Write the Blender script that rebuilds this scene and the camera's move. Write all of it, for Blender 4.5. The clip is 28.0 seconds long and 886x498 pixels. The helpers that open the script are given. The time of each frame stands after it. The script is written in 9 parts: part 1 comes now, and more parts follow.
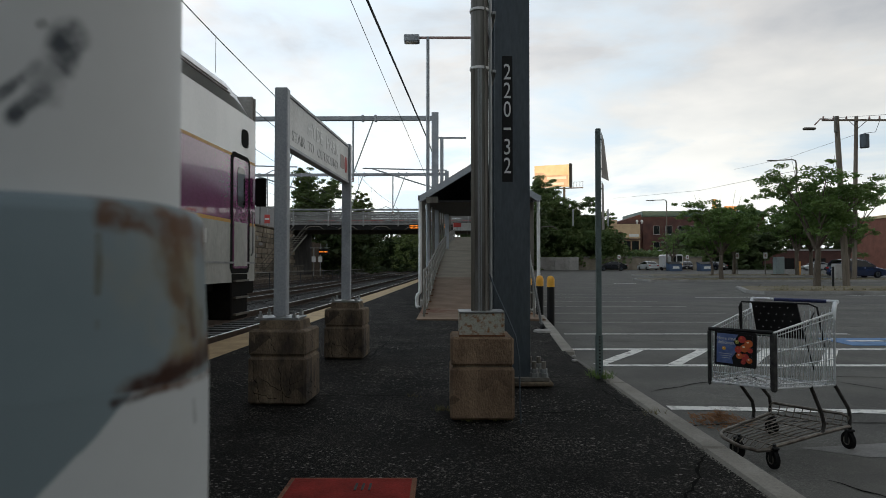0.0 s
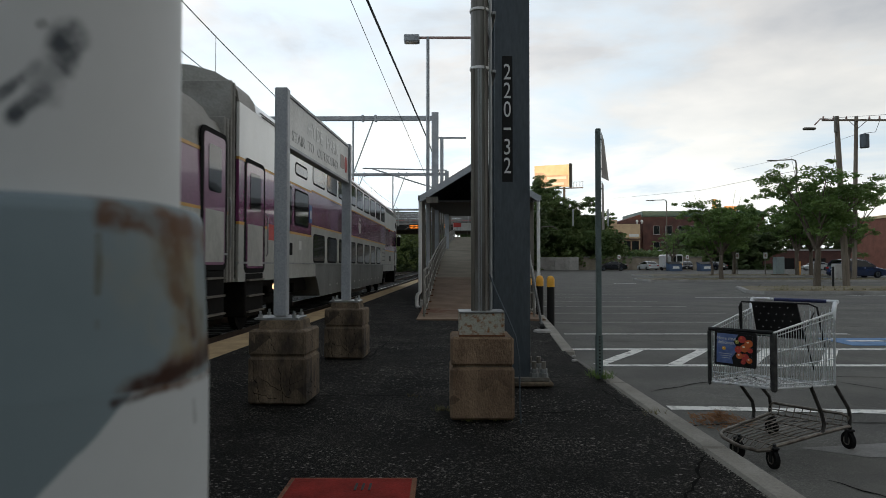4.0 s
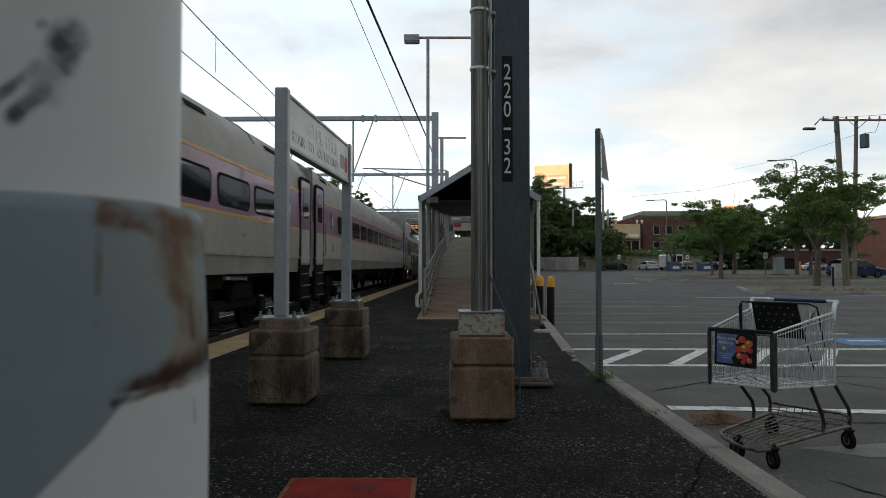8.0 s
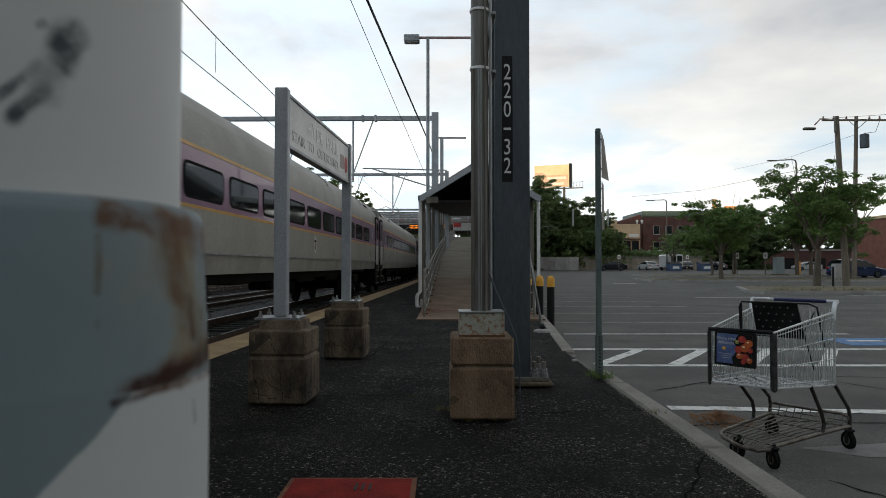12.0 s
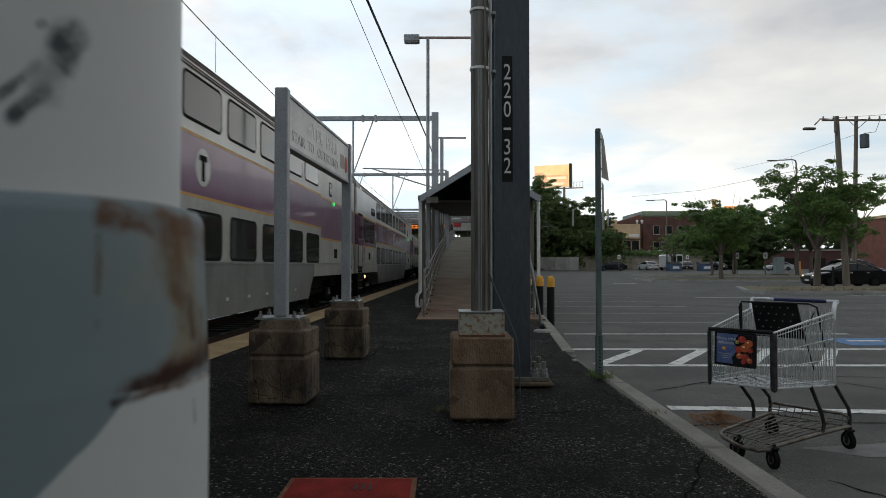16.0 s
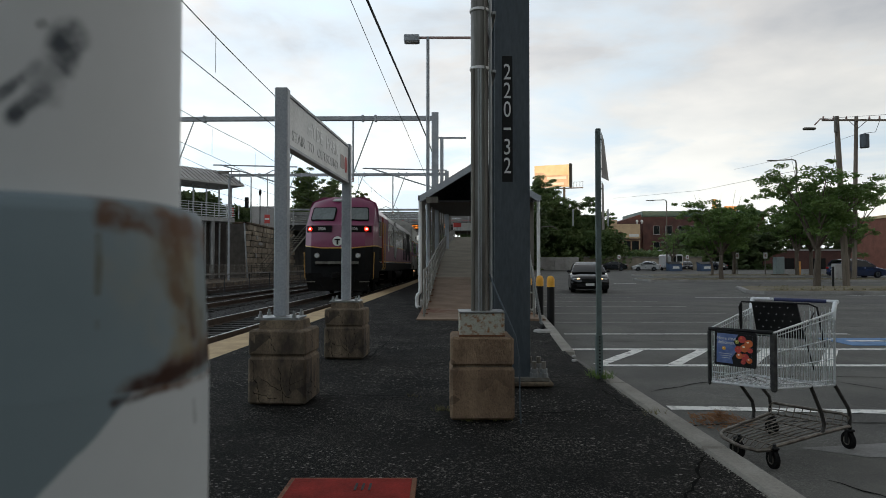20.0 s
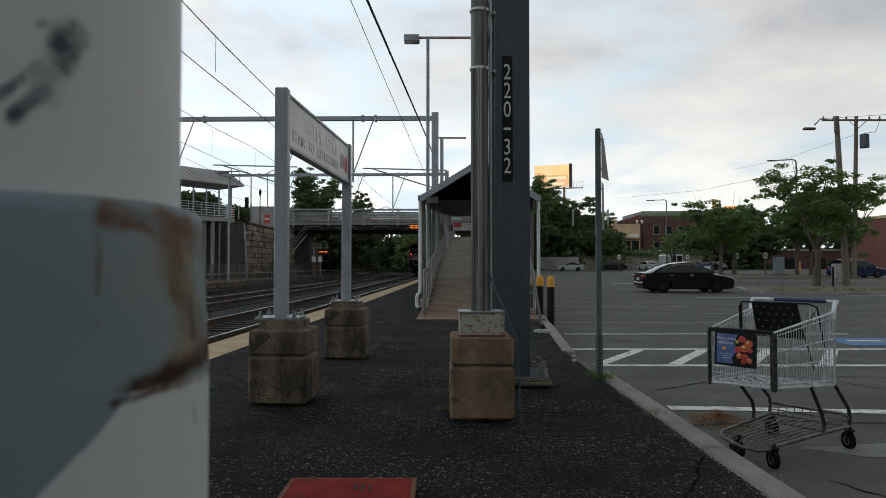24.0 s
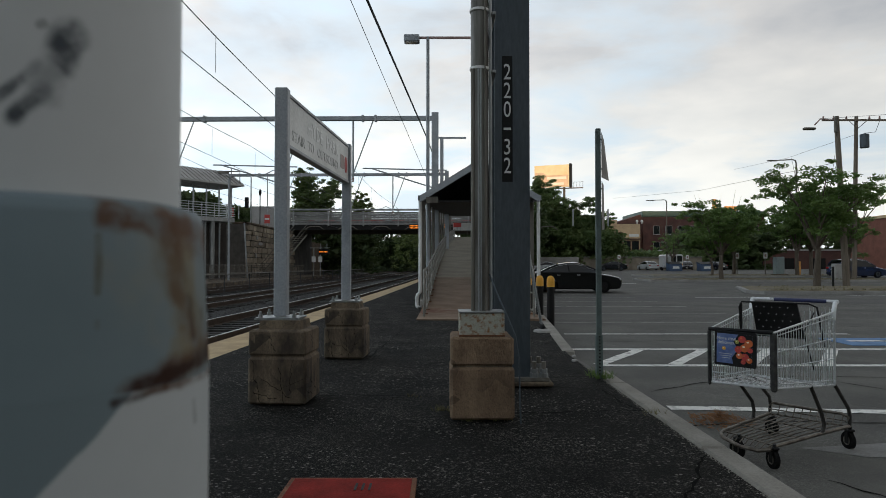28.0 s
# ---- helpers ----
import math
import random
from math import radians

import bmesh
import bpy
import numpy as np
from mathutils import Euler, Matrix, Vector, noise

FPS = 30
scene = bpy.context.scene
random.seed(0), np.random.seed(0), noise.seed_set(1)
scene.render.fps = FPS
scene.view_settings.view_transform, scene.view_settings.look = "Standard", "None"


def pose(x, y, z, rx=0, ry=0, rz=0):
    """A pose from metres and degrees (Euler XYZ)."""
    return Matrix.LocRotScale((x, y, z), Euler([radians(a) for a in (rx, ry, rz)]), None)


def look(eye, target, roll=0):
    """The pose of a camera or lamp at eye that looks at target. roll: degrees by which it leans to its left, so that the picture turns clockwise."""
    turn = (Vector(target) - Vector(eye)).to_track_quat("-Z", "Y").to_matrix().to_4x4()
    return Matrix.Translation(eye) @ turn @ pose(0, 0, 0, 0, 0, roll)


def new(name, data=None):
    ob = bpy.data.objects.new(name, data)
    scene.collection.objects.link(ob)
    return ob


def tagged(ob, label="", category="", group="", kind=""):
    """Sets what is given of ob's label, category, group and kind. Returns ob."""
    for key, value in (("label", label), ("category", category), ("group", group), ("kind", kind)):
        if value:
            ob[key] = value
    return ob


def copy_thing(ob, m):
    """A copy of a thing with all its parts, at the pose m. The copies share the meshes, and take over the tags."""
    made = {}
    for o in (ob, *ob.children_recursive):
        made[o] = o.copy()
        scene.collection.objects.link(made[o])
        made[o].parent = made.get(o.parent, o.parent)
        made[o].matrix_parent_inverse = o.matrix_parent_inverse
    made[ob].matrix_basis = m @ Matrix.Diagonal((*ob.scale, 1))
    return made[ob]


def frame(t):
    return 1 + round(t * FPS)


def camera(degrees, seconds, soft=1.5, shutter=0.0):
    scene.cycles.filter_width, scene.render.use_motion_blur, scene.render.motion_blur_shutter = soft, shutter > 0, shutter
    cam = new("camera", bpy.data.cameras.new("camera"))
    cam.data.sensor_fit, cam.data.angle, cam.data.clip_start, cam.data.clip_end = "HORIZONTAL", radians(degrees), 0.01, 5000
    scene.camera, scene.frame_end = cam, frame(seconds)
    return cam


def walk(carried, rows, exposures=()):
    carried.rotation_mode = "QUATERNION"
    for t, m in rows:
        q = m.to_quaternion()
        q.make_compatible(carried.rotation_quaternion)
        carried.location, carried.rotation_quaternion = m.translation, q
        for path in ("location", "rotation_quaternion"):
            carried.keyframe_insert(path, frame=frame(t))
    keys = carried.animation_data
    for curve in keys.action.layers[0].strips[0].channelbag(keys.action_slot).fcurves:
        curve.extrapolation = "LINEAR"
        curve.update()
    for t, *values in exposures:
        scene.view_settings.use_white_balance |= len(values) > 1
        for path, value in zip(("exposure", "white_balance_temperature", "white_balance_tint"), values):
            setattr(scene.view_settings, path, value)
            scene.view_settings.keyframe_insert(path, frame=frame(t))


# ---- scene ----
cam = camera(67.15, 28.0, soft=0.25, shutter=0.25)
# the pipe stands a hand's width from the lens and is out of focus
cam.data.dof.use_dof, cam.data.dof.focus_distance, cam.data.dof.aperture_fstop = True, 9.0, 9.5
EYE = (0.0, 0.0, 1.12)
STAND = pose(*EYE, 90 + 1.4065, 0, 0)
walk(cam, [(0.0, STAND), (28.0, STAND)], exposures=[(0.0, -0.05), (3.0, -0.02), (7.0, 0.04), (12.0, 0.02), (15.0, -0.01), (16.5, -0.02), (18.0, 0.07), (19.0, 0.1), (20.0, -0.07), (22.0, -0.12), (24.0, -0.15), (28.0, -0.15)])

# ---- sky and sun ----
world = bpy.data.worlds.new("evening_sky")
scene.world = world
world.use_nodes = True
wn, wl = world.node_tree.nodes, world.node_tree.links
wn.clear()
SUN_EL, SUN_ROT = radians(3.6), radians(186)
sky = wn.new("ShaderNodeTexSky")
sky.sky_type = "NISHITA"
sky.sun_disc = False
sky.sun_elevation, sky.sun_rotation = SUN_EL, SUN_ROT
sky.air_density, sky.dust_density = 1.2, 1.5
coord = wn.new("ShaderNodeTexCoord")
spl = wn.new("ShaderNodeSeparateXYZ")
wl.new(coord.outputs["Generated"], spl.inputs[0])


def wmath(op, a, b=None, clamp=False):
    n = wn.new("ShaderNodeMath")
    n.operation, n.use_clamp = op, clamp
    for i, v in enumerate((a, b)):
        if v is None:
            continue
        if isinstance(v, (int, float)):
            n.inputs[i].default_value = v
        else:
            wl.new(v, n.inputs[i])
    return n.outputs[0]


# clouds lie on a flat layer: the direction divided by its height
up = wmath("ADD", wmath("MAXIMUM", spl.outputs[2], 0.0), 0.16)
comb = wn.new("ShaderNodeCombineXYZ")
wl.new(wmath("DIVIDE", spl.outputs[0], up), comb.inputs[0])
wl.new(wmath("DIVIDE", spl.outputs[1], up), comb.inputs[1])
cl = wn.new("ShaderNodeTexNoise")
cl.inputs["Scale"].default_value, cl.inputs["Detail"].default_value, cl.inputs["Roughness"].default_value = 1.35, 8, 0.56
cl.inputs["Distortion"].default_value = 0.35
wl.new(comb.outputs[0], cl.inputs["Vector"])
cover = wn.new("ShaderNodeValToRGB")
cover.color_ramp.elements[0].position, cover.color_ramp.elements[1].position = 0.38, 0.58
# the cover is thicker towards the east
wl.new(wmath("ADD", cl.outputs[0], wmath("MULTIPLY", spl.outputs[0], 0.13)), cover.inputs[0])
cl2 = wn.new("ShaderNodeTexNoise")
cl2.inputs["Scale"].default_value, cl2.inputs["Detail"].default_value = 2.3, 6
wl.new(comb.outputs[0], cl2.inputs["Vector"])
shade = wn.new("ShaderNodeValToRGB")
shade.color_ramp.elements[0].position, shade.color_ramp.elements[1].position = 0.3, 0.7
shade.color_ramp.elements[0].color = (0.52, 0.55, 0.59, 1)
shade.color_ramp.elements[1].color = (0.86, 0.845, 0.82, 1)
wl.new(cl2.outputs[0], shade.inputs[0])
# the layer is thinner and brighter towards the horizon
low = wn.new("ShaderNodeValToRGB")
low.color_ramp.elements[0].position, low.color_ramp.elements[1].position = 0.03, 0.31
low.color_ramp.elements[0].color = (1, 1, 1, 1)
low.color_ramp.elements[1].color = (0, 0, 0, 1)
wl.new(spl.outputs[2], low.inputs[0])
mixl = wn.new("ShaderNodeMix")
mixl.data_type = "RGBA"
wl.new(low.outputs[0], mixl.inputs[0])
wl.new(shade.outputs[0], mixl.inputs[6])
mixl.inputs[7].default_value = (1.24, 1.25, 1.18, 1)
bluemul = wn.new("ShaderNodeMix")
bluemul.data_type, bluemul.blend_type = "RGBA", "MULTIPLY"
bluemul.inputs[0].default_value = 1.0
wl.new(sky.outputs[0], bluemul.inputs[6])
bluemul.inputs[7].default_value = (0.22, 0.22, 0.22, 1)
veil = wn.new("ShaderNodeMix")
veil.data_type = "RGBA"
veil.inputs[0].default_value = 0.88
wl.new(bluemul.outputs[2], veil.inputs[6])
veil.inputs[7].default_value = (0.76, 0.90, 1.03, 1)
mixs = wn.new("ShaderNodeMix")
mixs.data_type = "RGBA"
wl.new(cover.outputs[0], mixs.inputs[0])
wl.new(veil.outputs[2], mixs.inputs[6])
wl.new(mixl.outputs[2], mixs.inputs[7])
# above the view the layer is dimmed, which keeps the ground dark
high = wn.new("ShaderNodeMapRange")
high.inputs[1].default_value, high.inputs[2].default_value = 0.44, 0.92
high.inputs[3].default_value, high.inputs[4].default_value = 1.0, 0.32
wl.new(spl.outputs[2], high.inputs[0])
dim = wn.new("ShaderNodeVectorMath")
dim.operation = "SCALE"
wl.new(mixs.outputs[2], dim.inputs[0])
# and dimmer towards the east
wl.new(wmath("MULTIPLY", high.outputs[0], wmath("ADD", wmath("MULTIPLY", spl.outputs[0], -0.42), 1.04)), dim.inputs["Scale"])
bg = wn.new("ShaderNodeBackground")
bg.inputs[1].default_value = 1.12
wl.new(dim.outputs[0], bg.inputs[0])
wo = wn.new("ShaderNodeOutputWorld")
wl.new(bg.outputs[0], wo.inputs[0])

sun = new("sun", bpy.data.lights.new("sun", "SUN"))
sun.data.energy, sun.data.angle, sun.data.color = 3.0, radians(0.6), (1.0, 0.72, 0.46)
sun.matrix_world = look((-10, -95.5, 6.04), (0, 0, 0))

# ---- materials ----
MATS = {}


def mat(name, c1, c2=None, rough=0.6, metal=0.0, scale=2.0, fine=40.0, bump=0.15, dist=0.01, rand=0.0, coat=0.0, lo=0.35, hi=0.65, spec=0.5, stretch=None, rvar=0.12, glow=0.0, grain=0.35):
    """A surface with a coarse change of colour, a fine grain and a bump."""
    m = bpy.data.materials.new(name)
    m.use_nodes = True
    n, l = m.node_tree.nodes, m.node_tree.links
    b = n["Principled BSDF"]
    tc = n.new("ShaderNodeTexCoord")
    vec = tc.outputs["Object"]
    if stretch:
        mp = n.new("ShaderNodeMapping")
        mp.inputs["Scale"].default_value = stretch
        l.new(vec, mp.inputs[0])
        vec = mp.outputs[0]
    n1 = n.new("ShaderNodeTexNoise")
    n1.inputs["Scale"].default_value, n1.inputs["Detail"].default_value, n1.inputs["Roughness"].default_value = scale, 6, 0.62
    l.new(vec, n1.inputs["Vector"])
    n2 = n.new("ShaderNodeTexNoise")
    n2.inputs["Scale"].default_value, n2.inputs["Detail"].default_value = fine, 3
    l.new(vec, n2.inputs["Vector"])
    r = n.new("ShaderNodeValToRGB")
    r.color_ramp.elements[0].position, r.color_ramp.elements[1].position = lo, hi
    c2 = c2 or tuple(x * 0.8 for x in c1)
    r.color_ramp.elements[0].color, r.color_ramp.elements[1].color = (*c1, 1), (*c2, 1)
    l.new(n1.outputs[0], r.inputs[0])
    mx = n.new("ShaderNodeMix")
    mx.data_type, mx.blend_type = "RGBA", "OVERLAY"
    mx.inputs[0].default_value = grain
    l.new(r.outputs[0], mx.inputs[6])
    l.new(n2.outputs[0], mx.inputs[7])
    out = mx.outputs[2]
    if rand:
        oi = n.new("ShaderNodeObjectInfo")
        mr = n.new("ShaderNodeMapRange")
        mr.inputs[3].default_value, mr.inputs[4].default_value = 1 - rand, 1 + rand
        l.new(oi.outputs["Random"], mr.inputs[0])
        m2 = n.new("ShaderNodeVectorMath")
        m2.operation = "SCALE"
        l.new(out, m2.inputs[0])
        l.new(mr.outputs[0], m2.inputs["Scale"])
        out = m2.outputs[0]
    l.new(out, b.inputs["Base Color"])
    rr = n.new("ShaderNodeMapRange")
    rr.inputs[3].default_value, rr.inputs[4].default_value = max(0.02, rough - rvar), min(1, rough + rvar)
    l.new(n1.outputs[0], rr.inputs[0])
    l.new(rr.outputs[0], b.inputs["Roughness"])
    b.inputs["Metallic"].default_value = metal
    b.inputs["Coat Weight"].default_value = coat
    b.inputs["Specular IOR Level"].default_value = spec
    if bump:
        bp = n.new("ShaderNodeBump")
        bp.inputs["Strength"].default_value, bp.inputs["Distance"].default_value = bump, dist
        l.new(n2.outputs[0], bp.inputs["Height"])
        l.new(bp.outputs[0], b.inputs["Normal"])
    if glow:
        b.inputs["Emission Color"].default_value = (*c1, 1)
        b.inputs["Emission Strength"].default_value = glow
    MATS[name] = m
    return m


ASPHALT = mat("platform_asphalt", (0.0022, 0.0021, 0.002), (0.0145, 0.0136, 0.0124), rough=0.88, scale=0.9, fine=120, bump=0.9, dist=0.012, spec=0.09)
LOT = mat("lot_asphalt", (0.046, 0.0445, 0.0392), (0.113, 0.109, 0.096), rough=0.84, scale=0.6, fine=90, bump=0.45, dist=0.008, spec=0.4)
LOT_DARK = mat("worn_dark_asphalt", (0.075, 0.074, 0.072), (0.11, 0.107, 0.10), rough=0.9, scale=0.5, fine=90, bump=0.4, spec=0.25)
KERB = mat("kerb_granite", (0.28, 0.262, 0.228), (0.18, 0.166, 0.142), rough=0.85, scale=1.5, fine=70, bump=0.3)
TAN = mat("tactile_tan", (0.50, 0.36, 0.19), (0.34, 0.24, 0.13), rough=0.85, scale=2.5, fine=50, bump=0.3)
CONC = mat("aggregate_concrete", (0.27, 0.18, 0.11), (0.115, 0.072, 0.044), rough=0.92, scale=4.5, fine=85, bump=0.9, dist=0.012, stretch=(1, 1, 0.5), lo=0.3, hi=0.7)
CONC_DARK = mat("aged_concrete", (0.21, 0.155, 0.10), (0.045, 0.032, 0.022), rough=0.92, scale=5.0, fine=70, bump=0.8, dist=0.012, stretch=(1, 1, 0.4))
CONC_GREY = mat("grey_concrete", (0.34, 0.33, 0.31), (0.22, 0.21, 0.2), rough=0.9, scale=0.8, fine=30, bump=0.3)
CONC_TAN = mat("ramp_concrete", (0.25, 0.215, 0.165), (0.17, 0.145, 0.11), rough=0.9, scale=1.0, fine=40, bump=0.2)
MAT_BROWN = mat("brown_ramp_coating", (0.22, 0.15, 0.10), (0.14, 0.088, 0.055), rough=0.9, scale=1.4, fine=60, bump=0.25)
GREYPAINT = mat("grey_painted_steel", (0.36, 0.38, 0.40), (0.28, 0.30, 0.32), rough=0.45, scale=3, fine=60, bump=0.05)
MASTPAINT = mat("dark_weathered_steel", (0.042, 0.055, 0.067), (0.07, 0.083, 0.093), rough=0.6, metal=0.3, scale=2.2, fine=45, bump=0.2, stretch=(1, 1, 0.25))
GALV = mat("galvanised_steel", (0.36, 0.37, 0.37), (0.22, 0.23, 0.23), rough=0.42, metal=0.7, scale=4, fine=50, bump=0.08, stretch=(1, 1, 0.2))
PATCH = mat("pale_patched_asphalt", (0.25, 0.245, 0.235), (0.17, 0.166, 0.158), rough=0.92, scale=3, fine=90, bump=0.4, spec=0.2)
CHANNEL = mat("weathered_round_conduit", (0.20, 0.195, 0.18), (0.085, 0.075, 0.062), rough=0.55, metal=0.3, scale=14, fine=50, bump=0.08, stretch=(1, 1, 0.1))
RACKTUBE = mat("tarnished_rack_steel", (0.075, 0.06, 0.046), (0.24, 0.215, 0.18), rough=0.42, metal=0.6, scale=9, fine=60, bump=0.1)
GALV_OLD = mat("stained_galvanised_steel", (0.20, 0.185, 0.16), (0.10, 0.09, 0.075), rough=0.6, metal=0.5, scale=4, fine=40, bump=0.15, stretch=(1, 1, 0.12))
RUSTY = mat("rusting_painted_steel", (0.36, 0.35, 0.29), (0.22, 0.09, 0.025), rough=0.75, scale=26, fine=80, bump=0.4, lo=0.5, hi=0.66)
RUST = mat("rust", (0.19, 0.075, 0.03), (0.10, 0.04, 0.02), rough=0.9, scale=20, fine=120, bump=0.6)
WHITEPAINT = mat("white_painted_steel", (0.70, 0.70, 0.68), (0.58, 0.58, 0.56), rough=0.5, scale=3, fine=60, bump=0.05)
LINE = mat("worn_road_paint", (0.72, 0.71, 0.67), (0.24, 0.235, 0.22), rough=0.8, scale=9, fine=60, bump=0.25, lo=0.5, hi=0.68)
FADEDLINE = mat("faded_road_paint", (0.52, 0.51, 0.475), (0.11, 0.108, 0.10), rough=0.85, scale=5, fine=60, bump=0.25, lo=0.44, hi=0.66)
BLUELINE = mat("blue_road_paint", (0.10, 0.22, 0.42), (0.08, 0.16, 0.30), rough=0.8, scale=5, fine=60, bump=0.2)
RAILTOP = mat("rail_steel", (0.42, 0.40, 0.38), (0.32, 0.30, 0.28), rough=0.28, metal=0.9, scale=3, fine=60, bump=0.03)
RAILSIDE = mat("rail_rust", (0.075, 0.05, 0.035), (0.05, 0.035, 0.025), rough=0.9, scale=5, fine=60, bump=0.3)
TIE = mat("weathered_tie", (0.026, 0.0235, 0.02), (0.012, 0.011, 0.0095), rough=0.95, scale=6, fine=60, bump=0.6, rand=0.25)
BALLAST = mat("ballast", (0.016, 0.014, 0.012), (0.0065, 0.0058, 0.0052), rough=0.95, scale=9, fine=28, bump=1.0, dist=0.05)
STONE = mat("granite_block", (0.30, 0.25, 0.185), (0.17, 0.14, 0.105), rough=0.92, scale=1.2, fine=14, bump=0.8, dist=0.04, rand=0.3)
MORTAR = mat("mortar", (0.09, 0.08, 0.068), (0.06, 0.052, 0.045), rough=0.95, scale=2, fine=20, bump=0.5)
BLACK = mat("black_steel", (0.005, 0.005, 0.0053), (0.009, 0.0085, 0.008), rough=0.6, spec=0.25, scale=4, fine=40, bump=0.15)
RUBBER = mat("black_rubber", (0.005, 0.005, 0.0052), (0.009, 0.0088, 0.0088), rough=0.85, spec=0.12, scale=5, fine=60, bump=0.2)
YELLOW = mat("yellow_paint", (0.78, 0.40, 0.035), (0.66, 0.32, 0.03), rough=0.5, scale=5, fine=60, bump=0.08)
# windscreens: the sky's grey reflection is put into the base colour
SCREEN = mat("windscreen_glass", (0.12, 0.14, 0.14), (0.15, 0.17, 0.168), rough=0.08, scale=1, fine=10, bump=0.0, spec=0.5, rvar=0.02)
PANE = mat("dark_window_glass", (0.014, 0.017, 0.018), (0.02, 0.023, 0.024), rough=0.06, scale=1, fine=10, bump=0.0, spec=0.5, rvar=0.02)
SILVER = mat("silver_car_paint", (0.86, 0.865, 0.85), (0.77, 0.775, 0.76), rough=0.33, metal=0.05, scale=0.8, fine=40, bump=0.02, coat=0.25, stretch=(1, 1, 0.4))
DULLSILVER = mat("dirty_silver_car_paint", (0.64, 0.635, 0.60), (0.53, 0.525, 0.49), rough=0.38, metal=0.15, scale=0.9, fine=40, bump=0.02, stretch=(1, 1, 0.3))
DULLPURPLE = mat("dirty_purple_livery", (0.18, 0.062, 0.15), (0.145, 0.05, 0.12), rough=0.32, scale=0.7, fine=30, bump=0.02, coat=0.25)
STAINLESS = mat("dulled_stainless_steel", (0.44, 0.44, 0.41), (0.35, 0.35, 0.325), rough=0.42, metal=0.2, scale=1.2, fine=30, bump=0.04, stretch=(1, 1, 0.35))
PURPLE = mat("purple_livery_paint", (0.21, 0.045, 0.145), (0.17, 0.036, 0.118), rough=0.22, scale=0.6, fine=30, bump=0.02, coat=0.6)
LOCOPURPLE = mat("plum_locomotive_paint", (0.18, 0.022, 0.075), (0.15, 0.018, 0.062), rough=0.38, scale=0.6, fine=30, bump=0.02, coat=0.25)
PURPLE2 = mat("faded_purple_livery", (0.23, 0.095, 0.18), (0.18, 0.075, 0.145), rough=0.4, scale=0.8, fine=30, bump=0.03, coat=0.3)
GOLD = mat("gold_stripe", (0.62, 0.33, 0.06), (0.5, 0.27, 0.05), rough=0.45, scale=3, fine=40, bump=0.02)
OLDROOF = mat("grey_car_roof", (0.30, 0.29, 0.265), (0.25, 0.243, 0.22), rough=0.6, metal=0.15, scale=1.5, fine=30, bump=0.1)
GREYSIDE = mat("grey_car_side", (0.44, 0.435, 0.395), (0.40, 0.395, 0.36), rough=0.45, metal=0.2, scale=1.2, fine=30, bump=0.05, stretch=(1, 1, 0.3))
UNDER = mat("sooty_underframe", (0.006, 0.0056, 0.0053), (0.012, 0.0108, 0.01), rough=0.95, spec=0.12, scale=5, fine=40, bump=0.3)
LEAF = mat("leaf_green", (0.07, 0.135, 0.028), (0.15, 0.225, 0.06), rough=0.6, scale=0.8, fine=6, bump=0.0)
LEAF_LIGHT = mat("leaf_light_green", (0.13, 0.19, 0.05), (0.21, 0.25, 0.085), rough=0.6, scale=0.8, fine=6, bump=0.0)
LEAF_DARK = mat("leaf_dark_green", (0.04, 0.07, 0.022), (0.085, 0.115, 0.04), rough=0.65, scale=0.5, fine=6, bump=0.0)
LEAF_BANK = mat("bank_tree_green", (0.072, 0.125, 0.04), (0.155, 0.205, 0.07), rough=0.62, scale=0.4, fine=6, bump=0.0)
BARK = mat("bark", (0.12, 0.095, 0.07), (0.07, 0.055, 0.042), rough=0.95, scale=6, fine=40, bump=0.8, stretch=(1, 1, 0.3))
WOODPOLE = mat("weathered_pole_wood", (0.20, 0.165, 0.13), (0.13, 0.105, 0.08), rough=0.9, scale=4, fine=50, bump=0.5, stretch=(1, 1, 0.1))
BRICK = mat("red_brick", (0.19, 0.07, 0.045), (0.13, 0.05, 0.033), rough=0.9, scale=1.0, fine=12, bump=0.3)
BRICK_DARK = mat("dark_brick", (0.105, 0.045, 0.035), (0.07, 0.033, 0.027), rough=0.9, scale=0.6, fine=8, bump=0.3)
STUCCO = mat("tan_stucco", (0.55, 0.40, 0.24), (0.46, 0.33, 0.2), rough=0.9, scale=0.8, fine=20, bump=0.1)
GREENROOF = mat("green_metal_roof", (0.03, 0.075, 0.06), (0.022, 0.055, 0.045), rough=0.5, scale=1, fine=10, bump=0.1)
SIGNWHITE = mat("sign_face_white", (0.66, 0.66, 0.64), (0.55, 0.55, 0.53), rough=0.4, scale=3, fine=40, bump=0.03)
SIGNGREY = mat("faded_sign_lettering", (0.44, 0.44, 0.43), (0.50, 0.50, 0.49), rough=0.45, scale=3, fine=40, bump=0.0)
def translucent(m, share):
    """Leaves let some light through."""
    n, l = m.node_tree.nodes, m.node_tree.links
    b = n["Principled BSDF"]
    t = n.new("ShaderNodeBsdfTranslucent")
    l.new(b.inputs["Base Color"].links[0].from_socket, t.inputs[0])
    mx = n.new("ShaderNodeMixShader")
    mx.inputs[0].default_value = share
    l.new(b.outputs[0], mx.inputs[1])
    l.new(t.outputs[0], mx.inputs[2])
    l.new(mx.outputs[0], n["Material Output"].inputs[0])


